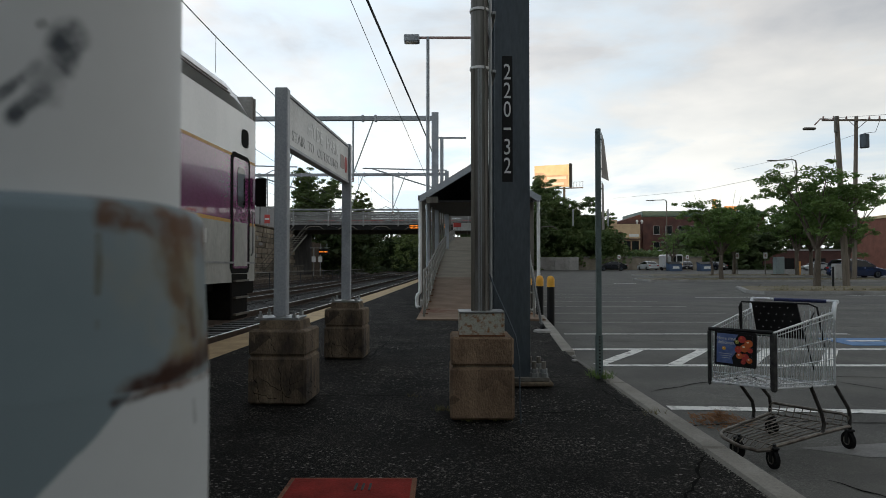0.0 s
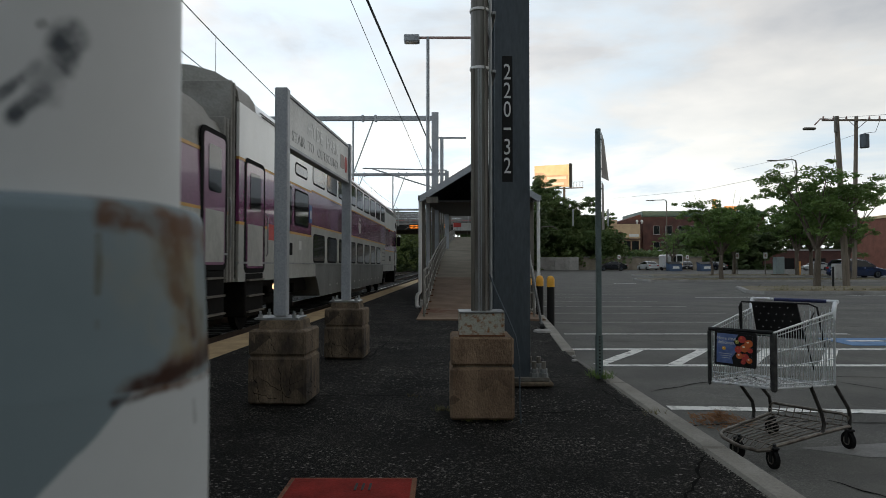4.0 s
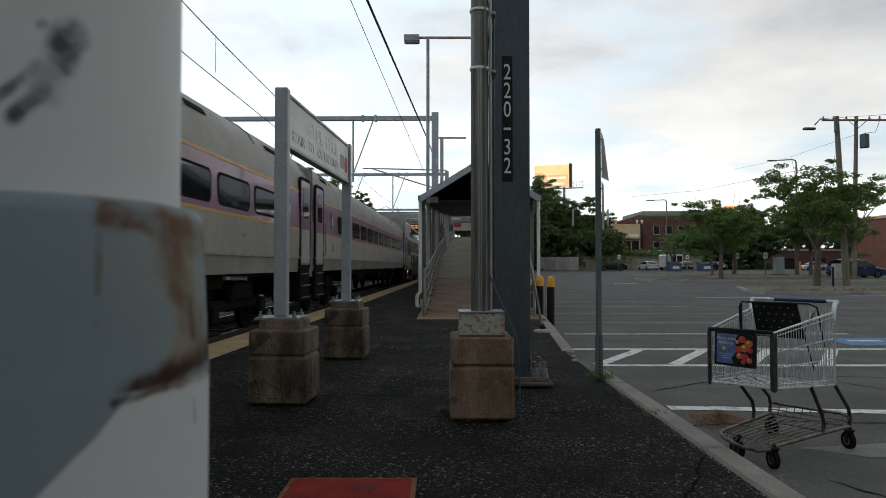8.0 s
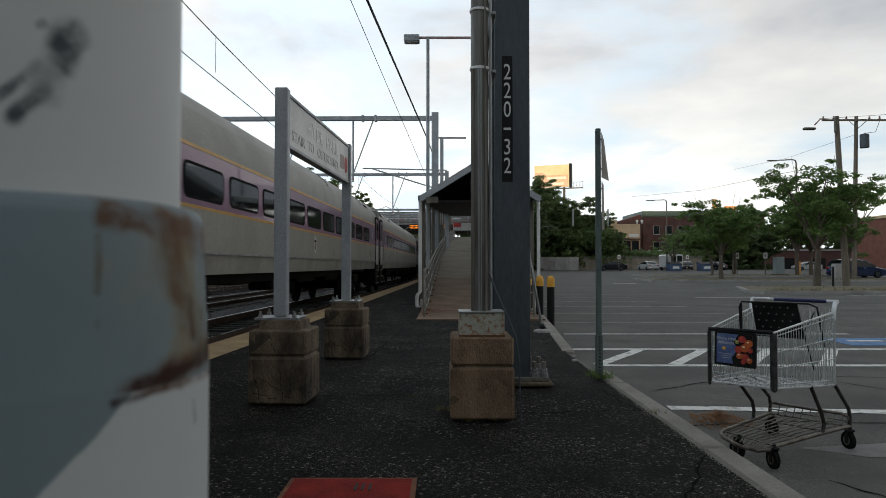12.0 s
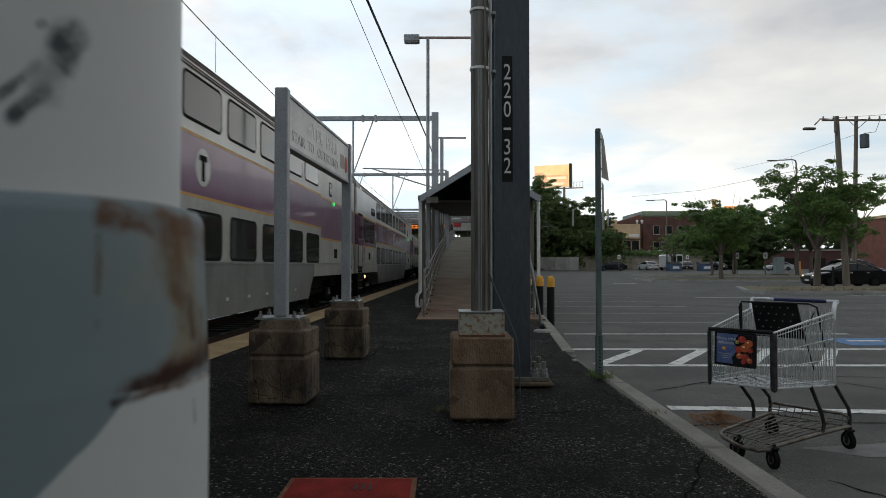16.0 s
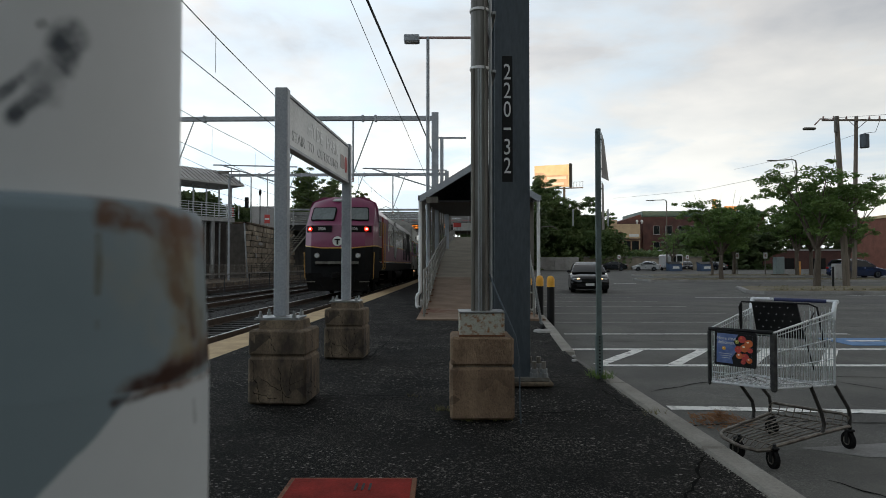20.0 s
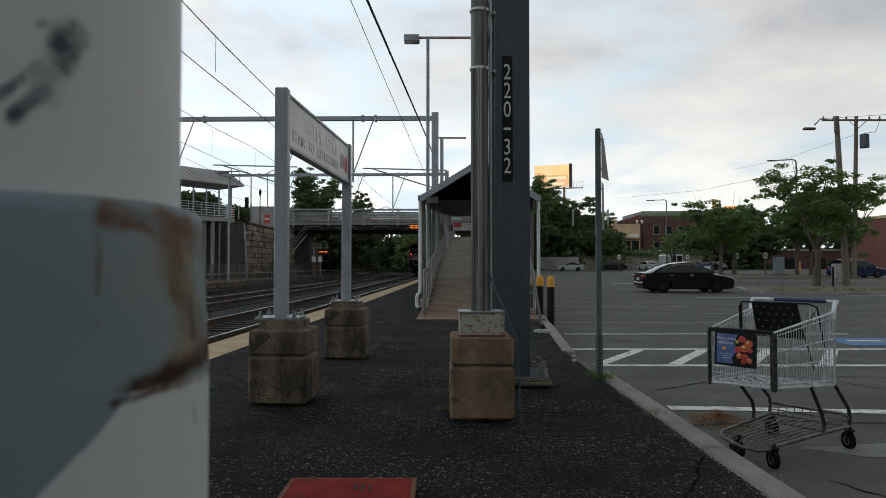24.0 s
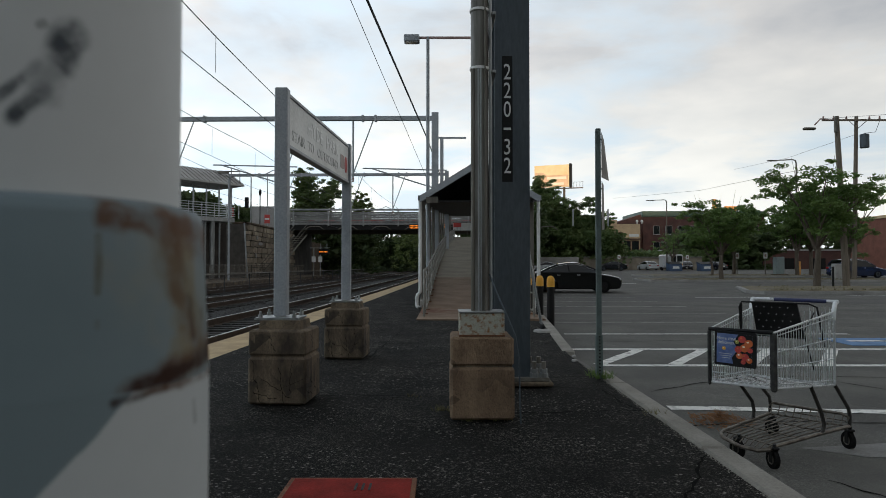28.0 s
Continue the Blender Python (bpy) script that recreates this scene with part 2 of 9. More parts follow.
for leafy in (LEAF, LEAF_LIGHT, LEAF_DARK, LEAF_BANK):
    translucent(leafy, 0.4)
SIGNBROWN = mat("faded_sign_brown", (0.25, 0.17, 0.14), (0.35, 0.22, 0.2), rough=0.45, scale=3, fine=40, bump=0.0)
SIGNGREEN = mat("grey_green_post_paint", (0.115, 0.15, 0.145), (0.085, 0.11, 0.105), rough=0.6, metal=0.2, scale=4, fine=40, bump=0.1)
GRASS = mat("dry_grass", (0.17, 0.14, 0.06), (0.10, 0.10, 0.035), rough=0.9, scale=2, fine=20, bump=0.3)
STRAW = mat("dead_orange_needles", (0.26, 0.12, 0.045), (0.16, 0.075, 0.03), rough=0.95, scale=6, fine=40, bump=0.3)
SOIL = mat("island_soil", (0.085, 0.075, 0.055), (0.20, 0.16, 0.085), rough=0.95, scale=1.0, fine=20, bump=0.5)
REDIRON = mat("red_painted_iron", (0.24, 0.022, 0.016), (0.13, 0.016, 0.012), rough=0.85, spec=0.1, scale=5, fine=70, bump=0.3)
CRACK = mat("crack_shadow_soil", (0.0025, 0.0024, 0.0023), (0.005, 0.0045, 0.004), rough=1.0, spec=0.05, scale=9, fine=60, bump=0.3)
CARGLASS = mat("tinted_car_glass", (0.006, 0.007, 0.008), (0.008, 0.009, 0.01), rough=0.08, scale=1, fine=10, bump=0.0, spec=0.35, rvar=0.02)
CHROME = mat("zinc_wire", (0.74, 0.75, 0.76), (0.6, 0.61, 0.62), rough=0.3, metal=0.45, scale=5, fine=60, bump=0.03)
CARTDARK = mat("dark_grey_plastic", (0.008, 0.008, 0.0085), (0.02, 0.019, 0.018), rough=0.7, spec=0.18, scale=5, fine=60, bump=0.1)
NAVY = mat("navy_plastic", (0.02, 0.025, 0.09), (0.015, 0.02, 0.07), rough=0.4, scale=5, fine=60, bump=0.05)
CARBLACK = mat("black_car_paint", (0.0035, 0.0035, 0.004), (0.005, 0.005, 0.0055), rough=0.16, scale=1, fine=20, bump=0.0, coat=0.4, spec=0.35)
CARNAVY = mat("near_black_navy_paint", (0.007, 0.008, 0.012), (0.009, 0.01, 0.015), rough=0.2, scale=1, fine=20, bump=0.0, coat=0.5, spec=0.4)
CARSILVER = mat("silver_hatch_paint", (0.45, 0.46, 0.47), (0.40, 0.41, 0.42), rough=0.3, metal=0.5, scale=1, fine=20, bump=0.0, coat=0.8)
CARBLUE = mat("blue_car_paint", (0.014, 0.03, 0.095), (0.011, 0.024, 0.075), rough=0.2, metal=0.3, scale=1, fine=20, bump=0.0, coat=1.0)
CARWHITE = mat("white_car_paint", (0.6, 0.6, 0.6), (0.52, 0.52, 0.52), rough=0.25, scale=1, fine=20, bump=0.0, coat=0.8)
LENS_RED = mat("lit_red_lens", (1.0, 0.03, 0.015), (1.0, 0.05, 0.02), rough=0.3, bump=0, glow=1.6)
LENS_CORE = mat("lit_lamp_core", (1.0, 0.45, 0.30), (1.0, 0.5, 0.35), rough=0.3, bump=0, glow=4.0)
LENS_GREEN = mat("lit_green_lens", (0.03, 0.6, 0.12), (0.03, 0.5, 0.1), rough=0.3, bump=0, glow=1.2)
LENS_DARKRED = mat("unlit_red_lens", (0.35, 0.02, 0.02), (0.25, 0.015, 0.015), rough=0.2, bump=0)
LENS_AMBER = mat("lit_amber_lens", (1.0, 0.52, 0.26), (1.0, 0.58, 0.32), rough=0.3, bump=0, glow=2.2)
LENS_WHITE = mat("lit_white_lens", (1.0, 0.62, 0.30), (1.0, 0.66, 0.36), rough=0.3, bump=0, glow=3.0)
LENS_CLEAR = mat("clear_lens", (0.5, 0.5, 0.5), (0.4, 0.4, 0.4), rough=0.15, bump=0, coat=1.0)
LED = mat("amber_led_text", (1.0, 0.24, 0.02), (1.0, 0.28, 0.03), rough=0.4, bump=0, glow=1.2)
WIREMAT = mat("dark_wire", (0.03, 0.03, 0.032), (0.05, 0.05, 0.05), rough=0.6, scale=3, fine=20, bump=0)
BLUESIGN = mat("blue_access_sign", (0.05, 0.14, 0.36), (0.04, 0.12, 0.3), rough=0.4, bump=0)
RED = mat("red_sign", (0.5, 0.05, 0.04), (0.42, 0.045, 0.04), rough=0.5, bump=0)
ORANGE = mat("orange_billboard", (0.72, 0.36, 0.10), (0.6, 0.28, 0.08), rough=0.6, scale=0.5, fine=8, bump=0)
PALEGOLD = mat("pale_gold_billboard", (0.88, 0.74, 0.45), (0.8, 0.62, 0.33), rough=0.6, scale=0.5, fine=8, bump=0)
BOARDPINK = mat("warm_pink_billboard", (0.80, 0.56, 0.36), (0.70, 0.46, 0.28), rough=0.6, scale=0.8, fine=8, bump=0)
CREAM = mat("cream_billboard", (0.88, 0.84, 0.70), (0.84, 0.76, 0.58), rough=0.6, scale=0.4, fine=8, bump=0)
BIN = mat("blue_bin_plastic", (0.03, 0.06, 0.12), (0.025, 0.05, 0.1), rough=0.5, bump=0.1)
CABINET = mat("grey_green_cabinet", (0.20, 0.24, 0.235), (0.16, 0.19, 0.19), rough=0.6, bump=0.1)


def speckle(m, scale, lo, hi, colour, amount=0.8, patch=0.0):
    """Pale or dark grains of aggregate in a surface, worn bare in patches."""
    n, l = m.node_tree.nodes, m.node_tree.links
    b = n["Principled BSDF"]
    src = b.inputs["Base Color"].links[0].from_socket
    tc = n.new("ShaderNodeTexCoord")
    v = n.new("ShaderNodeTexVoronoi")
    v.inputs["Scale"].default_value = scale
    l.new(tc.outputs["Object"], v.inputs["Vector"])
    sp = n.new("ShaderNodeSeparateColor")
    l.new(v.outputs["Color"], sp.inputs[0])
    r = n.new("ShaderNodeMapRange")
    r.inputs[1].default_value, r.inputs[2].default_value, r.inputs[4].default_value = lo, hi, amount
    l.new(sp.outputs[0], r.inputs[0])
    fac = r.outputs[0]
    if patch:
        q = n.new("ShaderNodeTexNoise")
        q.inputs["Scale"].default_value, q.inputs["Detail"].default_value = patch, 6
        l.new(tc.outputs["Object"], q.inputs["Vector"])
        qr = n.new("ShaderNodeMapRange")
        qr.inputs[1].default_value, qr.inputs[2].default_value, qr.inputs[3].default_value = 0.38, 0.62, 0.12
        l.new(q.outputs[0], qr.inputs[0])
        mu = n.new("ShaderNodeMath")
        mu.operation = "MULTIPLY"
        l.new(fac, mu.inputs[0])
        l.new(qr.outputs[0], mu.inputs[1])
        fac = mu.outputs[0]
    mx = n.new("ShaderNodeMix")
    mx.data_type = "RGBA"
    l.new(fac, mx.inputs[0])
    l.new(src, mx.inputs[6])
    mx.inputs[7].default_value = (*colour, 1)
    l.new(mx.outputs[2], b.inputs["Base Color"])


speckle(ASPHALT, 140, 0.76, 1.0, (0.27, 0.25, 0.22), 0.5, 1.3)
speckle(LOT_DARK, 60, 0.75, 1.0, (0.2, 0.19, 0.18), 0.5)
speckle(LOT, 110, 0.62, 1.0, (0.26, 0.255, 0.24), 0.5, 0.9)
speckle(LOT, 7, 0.55, 1.0, (0.05, 0.049, 0.046), 0.4, 0.5)
speckle(ASPHALT, 75, 0.93, 1.0, (0.36, 0.34, 0.31), 0.8, 1.0)
speckle(LOT, 85, 0.7, 1.0, (0.04, 0.04, 0.038), 0.6, 1.7)
speckle(CONC, 150, 0.8, 1.0, (0.05, 0.032, 0.022), 0.7, 6.0)
speckle(CONC, 5, 0.6, 1.0, (0.10, 0.055, 0.03), 0.45, 3.0)
speckle(CONC, 14, 0.66, 0.95, (0.03, 0.019, 0.012), 0.6, 4.5)
speckle(CONC_DARK, 170, 0.6, 0.95, (0.06, 0.045, 0.035), 0.6)
speckle(CONC_DARK, 9, 0.6, 0.9, (0.018, 0.014, 0.011), 0.75, 4.0)


# ---- mesh building ----
class Geo:
    """Vertices and faces of one part."""

    def __init__(self):
        self.v, self.f = [], []

    def add(self, verts, faces):
        k = len(self.v)
        self.v += [tuple(p) for p in verts]
        self.f += [tuple(i + k for i in q) for q in faces]
        return self

    def box(self, cx, cy, cz, sx, sy, sz, bevel=0.0, rz=0.0):
        hx, hy, hz = sx / 2, sy / 2, sz / 2
        b = min(bevel, hx * 0.9, hy * 0.9, hz * 0.9)
        c, s = math.cos(rz), math.sin(rz)

        def at(x, y, z):
            return (cx + x * c - y * s, cy + x * s + y * c, cz + z)
        if b <= 0:
            vs = [at(i * hx, j * hy, k * hz) for k in (-1, 1) for j in (-1, 1) for i in (-1, 1)]
            return self.add(vs, [(0, 2, 3, 1), (4, 5, 7, 6), (0, 1, 5, 4), (2, 6, 7, 3), (0, 4, 6, 2), (1, 3, 7, 5)])
        vs, ix = [], {}
        for i in (-1, 1):
            for j in (-1, 1):
                for k in (-1, 1):
                    for ax, p in enumerate(((i * hx, j * (hy - b), k * (hz - b)), (i * (hx - b), j * hy, k * (hz - b)), (i * (hx - b), j * (hy - b), k * hz))):
                        ix[i, j, k, ax] = len(vs)
                        vs.append(at(*p))
        fs = []
        for s1 in (-1, 1):
            q = [ix[s1, a, d, 0] for a, d in ((-1, -1), (1, -1), (1, 1), (-1, 1))]
            fs.append(q if s1 > 0 else q[::-1])
            q = [ix[a, s1, d, 1] for a, d in ((-1, -1), (-1, 1), (1, 1), (1, -1))]
            fs.append(q if s1 > 0 else q[::-1])
            q = [ix[a, d, s1, 2] for a, d in ((-1, -1), (1, -1), (1, 1), (-1, 1))]
            fs.append(q if s1 > 0 else q[::-1])
            for s2 in (-1, 1):
                q = [ix[s1, s2, -1, 0], ix[s1, s2, -1, 1], ix[s1, s2, 1, 1], ix[s1, s2, 1, 0]]
                fs.append(q if s1 * s2 > 0 else q[::-1])
                q = [ix[s1, -1, s2, 0], ix[s1, 1, s2, 0], ix[s1, 1, s2, 2], ix[s1, -1, s2, 2]]
                fs.append(q if s1 * s2 > 0 else q[::-1])
                q = [ix[-1, s1, s2, 1], ix[-1, s1, s2, 2], ix[1, s1, s2, 2], ix[1, s1, s2, 1]]
                fs.append(q if s1 * s2 > 0 else q[::-1])
                for s3 in (-1, 1):
                    q = [ix[s1, s2, s3, 0], ix[s1, s2, s3, 1], ix[s1, s2, s3, 2]]
                    fs.append(q if s1 * s2 * s3 > 0 else q[::-1])
        return self.add(vs, fs)

    def tube(self, pts, r, n=8, caps=True, radii=None):
        pts = [Vector(p) for p in pts]
        rings, ref = [], None
        for i, p in enumerate(pts):
            d = (pts[min(i + 1, len(pts) - 1)] - pts[max(i - 1, 0)]).normalized()
            if ref is None:
                ref = Vector((0, 0, 1)) if abs(d.z) < 0.9 else Vector((1, 0, 0))
            u = (ref - d * ref.dot(d)).normalized()
            w = d.cross(u)
            ref = u
            rr = radii[i] if radii else r
            rings.append([p + (u * math.cos(a) + w * math.sin(a)) * rr for a in (2 * math.pi * k / n for k in range(n))])
        vs = [p for g in rings for p in g]
        fs = []
        for i in range(len(rings) - 1):
            for k in range(n):
                a, b = i * n + k, i * n + (k + 1) % n
                fs.append((a, b, b + n, a + n))
        if caps:
            fs.append(tuple(range(n))[::-1])
            fs.append(tuple((len(rings) - 1) * n + k for k in range(n)))
        return self.add(vs, fs)

    def cyl(self, p0, p1, r, r1=None, n=14):
        return self.tube([p0, p1], r, n, True, [r, r if r1 is None else r1])

    def prism(self, poly, a, b, axis="y"):
        """A polygon drawn in the two other axes (in order), pushed from a to b along the axis."""
        def at(u, w, t):
            return {"x": (t, u, w), "y": (u, t, w), "z": (u, w, t)}[axis]
        n = len(poly)
        vs = [at(u, w, a) for u, w in poly] + [at(u, w, b) for u, w in poly]
        fs = [tuple(range(n)), tuple(range(2 * n - 1, n - 1, -1))]
        fs += [(i, i + n, (i + 1) % n + n, (i + 1) % n) for i in range(n)]
        return self.add(vs, fs)

    def lathe(self, prof, n=24, at=(0, 0, 0)):
        vs, fs = [], []
        for r, z in prof:
            vs += [(at[0] + r * math.cos(2 * math.pi * k / n), at[1] + r * math.sin(2 * math.pi * k / n), at[2] + z) for k in range(n)]
        for i in range(len(prof) - 1):
            for k in range(n):
                a, b = i * n + k, i * n + (k + 1) % n
                fs.append((a, b, b + n, a + n))
        fs += [tuple(range(n))[::-1], tuple((len(prof) - 1) * n + k for k in range(n))]
        return self.add(vs, fs)

    def mesh(self, name, material, smooth=35):
        me = bpy.data.meshes.new(name)
        me.from_pydata(self.v, [], self.f)
        bm = bmesh.new()
        bm.from_mesh(me)
        bmesh.ops.recalc_face_normals(bm, faces=bm.faces)
        bm.to_mesh(me)
        bm.free()
        if smooth:
            me.polygons.foreach_set("use_smooth", [True] * len(me.polygons))
            me.set_sharp_from_angle(angle=radians(smooth))
        me.materials.append(material)
        return me


def part(name, geo, material, parent=None, label="", m=None, smooth=35):
    """One mesh object, under a thing or a part where one is given. geo: a Geo, or a mesh that is shared."""
    me = geo if isinstance(geo, bpy.types.Mesh) else geo.mesh(name, material, smooth)
    ob = new(name, me)
    ob.parent = parent
    if m is not None:
        ob.matrix_basis = m
    if label:
        ob["label"] = label
    return ob


def thing(name, label, category, group="", kind="", m=None):
    ob = new(name)
    if m is not None:
        ob.matrix_basis = m
    return tagged(ob, label, category, group, kind)


def rounded(w, h, r, n=4):
    """A rounded rectangle about the origin."""
    out = []
    for cx, cy, a0 in ((w / 2 - r, h / 2 - r, 0), (-w / 2 + r, h / 2 - r, 90), (-w / 2 + r, -h / 2 + r, 180), (w / 2 - r, -h / 2 + r, 270)):
        out += [(cx + r * math.cos(radians(a0 + 90 * k / n)), cy + r * math.sin(radians(a0 + 90 * k / n))) for k in range(n + 1)]
    return out


def text_mesh(s, size, material, depth=0.002):
    """Letters of the built-in font as a mesh in the local x-y plane, centred."""
    cu = bpy.data.curves.new("letters", "FONT")
    cu.body, cu.size, cu.extrude, cu.align_x, cu.align_y = s, size, depth, "CENTER", "CENTER"
    cu.resolution_u = 3
    tmp = bpy.data.objects.new("letters", cu)
    scene.collection.objects.link(tmp)
    me = bpy.data.meshes.new_from_object(tmp.evaluated_get(bpy.context.evaluated_depsgraph_get()))
    bpy.data.objects.remove(tmp)
    me.materials.clear()
    me.materials.append(material)
    return me


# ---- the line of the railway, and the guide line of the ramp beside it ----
DEPTH = 1.27  # stretch of the first layout's depths, fitted to keep the view through this lens
TRACK_X, HEAD, BEND = -5.312, 0.03927, -0.00034
RAIL_Z, LOT_Z = -0.15, -0.22


def track(s, off=0.0):
    """The point s metres along the track, off metres to its right, and the heading (radians to the right of y)."""
    bend = BEND if s > 0 else 0.0
    a = math.atan(HEAD + bend * s)
    return TRACK_X + HEAD * s + bend * s * s / 2 + off * math.cos(a), s - off * math.sin(a), a


def along(s, off=0.0):
    """A point on the first layout's guide line, on which ramp, canopy, masts and fences are laid out to fit the view
    (depths before DEPTH).
    """
    a0, bend = -0.008, 0.0011
    if s <= 0:
        a = a0
        x, y = -4.86 + math.sin(a) * s, math.cos(a) * s
    else:
        a = a0 + bend * s
        x = -4.86 + (math.cos(a0) - math.cos(a)) / bend
        y = (math.sin(a) - math.sin(a0)) / bend
    return x + off * math.cos(a), y - off * math.sin(a), a


def ribbon(off0, off1, z0, z1, s0, s1, step=3.0, geo=None, skirt=0.0, path=track):
    """A strip that follows a line between two offsets, with a downward face of the given depth."""
    g = geo or Geo()
    n = max(1, int((s1 - s0) / step))
    vs = []
    for i in range(n + 1):
        s = s0 + (s1 - s0) * i / n
        xa, ya, _ = path(s, off0)
        xb, yb, _ = path(s, off1)
        vs += [(xa, ya, z0), (xb, yb, z1), (xa, ya, z0 - skirt), (xb, yb, z1 - skirt)]
    fs = []
    for i in range(n):
        k = 4 * i
        fs.append((k, k + 4, k + 5, k + 1))
        if skirt:
            fs += [(k, k + 2, k + 6, k + 4), (k + 1, k + 5, k + 7, k + 3), (k + 2, k + 3, k + 7, k + 6)]
    if skirt:
        fs += [(0, 1, 3, 2), (4 * n, 4 * n + 2, 4 * n + 3, 4 * n + 1)]
    return g.add(vs, fs)


def lot_z(y):
    """The height of the parking lot: flat, then a slight rise."""
    return LOT_Z + 0.0085 * min(max(0.0, y - 24), 66)


# ---- ground, lot, tracks and platform ----
def ground():
    g = Geo()
    xs = [-2500, -400, -120, -60, -30, -12, 1.60, 1.752, 6, 14, 30, 60, 100, 160, 400, 2500]
    ys = [-2500, -300, -60, -20, -6, 0, 6, 12, 18, 24, 30, 40, 50, 60, 70, 80, 90, 130, 300, 2600]
    vs = [(x, y, lot_z(y) if x > 1.7 else -0.52) for y in ys for x in xs]
    n = len(xs)
    fs = [(j * n + i, j * n + i + 1, (j + 1) * n + i + 1, (j + 1) * n + i) for j in range(len(ys) - 1) for i in range(n - 1)]
    g.add(vs, fs)
    tagged(part("ground", g, LOT, smooth=0), "worn grey asphalt of the parking lot", "ground", kind="structure")


def platform():
    g = Geo()
    n = 60
    vs = []
    for i in range(n + 1):
        s = -10 + 112 * i / n
        xa, ya, _ = track(s, 2.23)
        xb = 1.615 if ya < 8.9 else min(1.64 + 0.087 * (ya - 9.1), 2.3)
        vs += [(xa, ya, 0), (xb, ya, -0.03), (xa, ya, -0.5), (xb, ya, -0.5)]
    fs = []
    for i in range(n):
        k = 4 * i
        fs += [(k, k + 1, k + 5, k + 4), (k + 1, k + 3, k + 7, k + 5), (k, k + 4, k + 6, k + 2)]
    fs += [(0, 2, 3, 1), (4 * n, 4 * n + 1, 4 * n + 3, 4 * n + 2)]
    g.add(vs, fs)
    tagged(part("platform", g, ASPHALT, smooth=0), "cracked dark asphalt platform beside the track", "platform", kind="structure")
    ob = part("platform_edge", ribbon(1.62, 2.226, 0.0, 0.0, -10, 102, 2.0, skirt=0.45), TAN, smooth=0)
    tagged(ob, "worn tan warning strip along the platform edge", "platform edge", kind="structure")


def cracks():
    rnd = random.Random(5)
    runs = [((1.0, 4.85), (1.42, 4.75), 0), ((1.42, 4.75), (1.5, 4.1), 0), ((0.55, 4.02), (1.52, 4.08), 0), ((1.02, 5.25), (1.6, 5.35), 0),
            ((-1.05, 4.55), (0.05, 4.5), 0), ((0.05, 4.5), (0.62, 4.55), 0), ((-0.3, 5.9), (0.5, 6.3), 0), ((-2.6, 6.6), (-1.6, 6.75), 0),
            ((1.15, 2.5), (1.55, 3.1), 0), ((-0.9, 8.6), (-2.6, 14.5), 0), ((-0.9, 6.4), (-0.72, 9.0), 0),
            ((1.9, 4.4), (3.2, 4.55), 0), ((3.2, 4.55), (5.2, 4.3), 0), ((2.2, 5.6), (3.6, 6.4), 0), ((3.6, 6.4), (6.6, 6.2), 0), ((4.3, 4.9), (4.9, 3.6), 0), ((2.6, 9.2), (6.0, 9.6), 0), ((4.4, 6.3), (5.2, 5.1), 0), ((2.4, 3.3), (2.9, 2.6), 0), ((6.0, 11.2), (9.5, 11.6), 0)]
    for (x0, y0), (x1, y1), _ in runs:
        g = Geo()
        n = 14
        dx, dy = x1 - x0, y1 - y0
        ln = math.hypot(dx, dy)
        vs = []
        off = 0.0
        for i in range(n + 1):
            off = off * 0.6 + rnd.uniform(-0.018, 0.018)
            w = rnd.uniform(0.004, 0.012) * (0.3 if i in (0, n) else 1)
            x, y = x0 + dx * i / n - dy / ln * off, y0 + dy * i / n + dx / ln * off
            vs += [(x - dy / ln * w, y + dx / ln * w, 0.0042), (x + dy / ln * w, y - dx / ln * w, 0.0042)]
        g.add(vs, [(2 * i, 2 * i + 1, 2 * i + 3, 2 * i + 2) for i in range(n)])
        if x0 > 1.8:
            for i, (vx, vy, vz) in enumerate(g.v):
                g.v[i] = (vx, vy, LOT_Z + 0.0042)
        tagged(part("pavement_crack", g, CRACK, smooth=0), "dark crack in the worn asphalt", "crack", "cracks in the asphalt", "structure")


def kerbs():
    rnd = random.Random(3)
    y = -4.0
    while y < 60:
        ln = 1.83
        if 5.7 < y < 6.75:
            y = 7.05
        x = 1.712 if y < 6.5 else min(1.70 + 0.112 * (y + 0.9 - 7.2), 2.45)
        if y < 5.76 < y + ln:
            ln = 5.76 - y
        g = Geo().box(x + rnd.uniform(-0.006, 0.006), y + ln / 2, -0.16, 0.18, ln - 0.012, 0.28, 0.02, -0.1096 if 6.5 < y < 13.5 else 0.0)
        tagged(part("kerb", g, KERB), "weathered granite kerb stone along the platform", "kerb", "kerb stones", "structure")
        y += ln
    g = Geo().add([(1.6, 5.75, -0.026), (1.86, 5.75, -0.216), (1.95, 7.06, -0.216), (1.6, 7.06, -0.026)], [(0, 1, 2, 3)])
    tagged(part("kerb_cut", g, LOT, smooth=0), "sloped asphalt apron in the gap of the kerb", "kerb", kind="structure")
    for x, y, w, d in ((1.57, 6.3, 0.06, 0.05), (1.64, 6.6, 0.035, 0.05)):
        tagged(part("kerb_chip", Geo().box(x, y, -0.016, w, d, 0.03, 0.008, 0.4), CONC_GREY), "pale broken bit of kerb", "rubble", "kerb rubble", "structure")


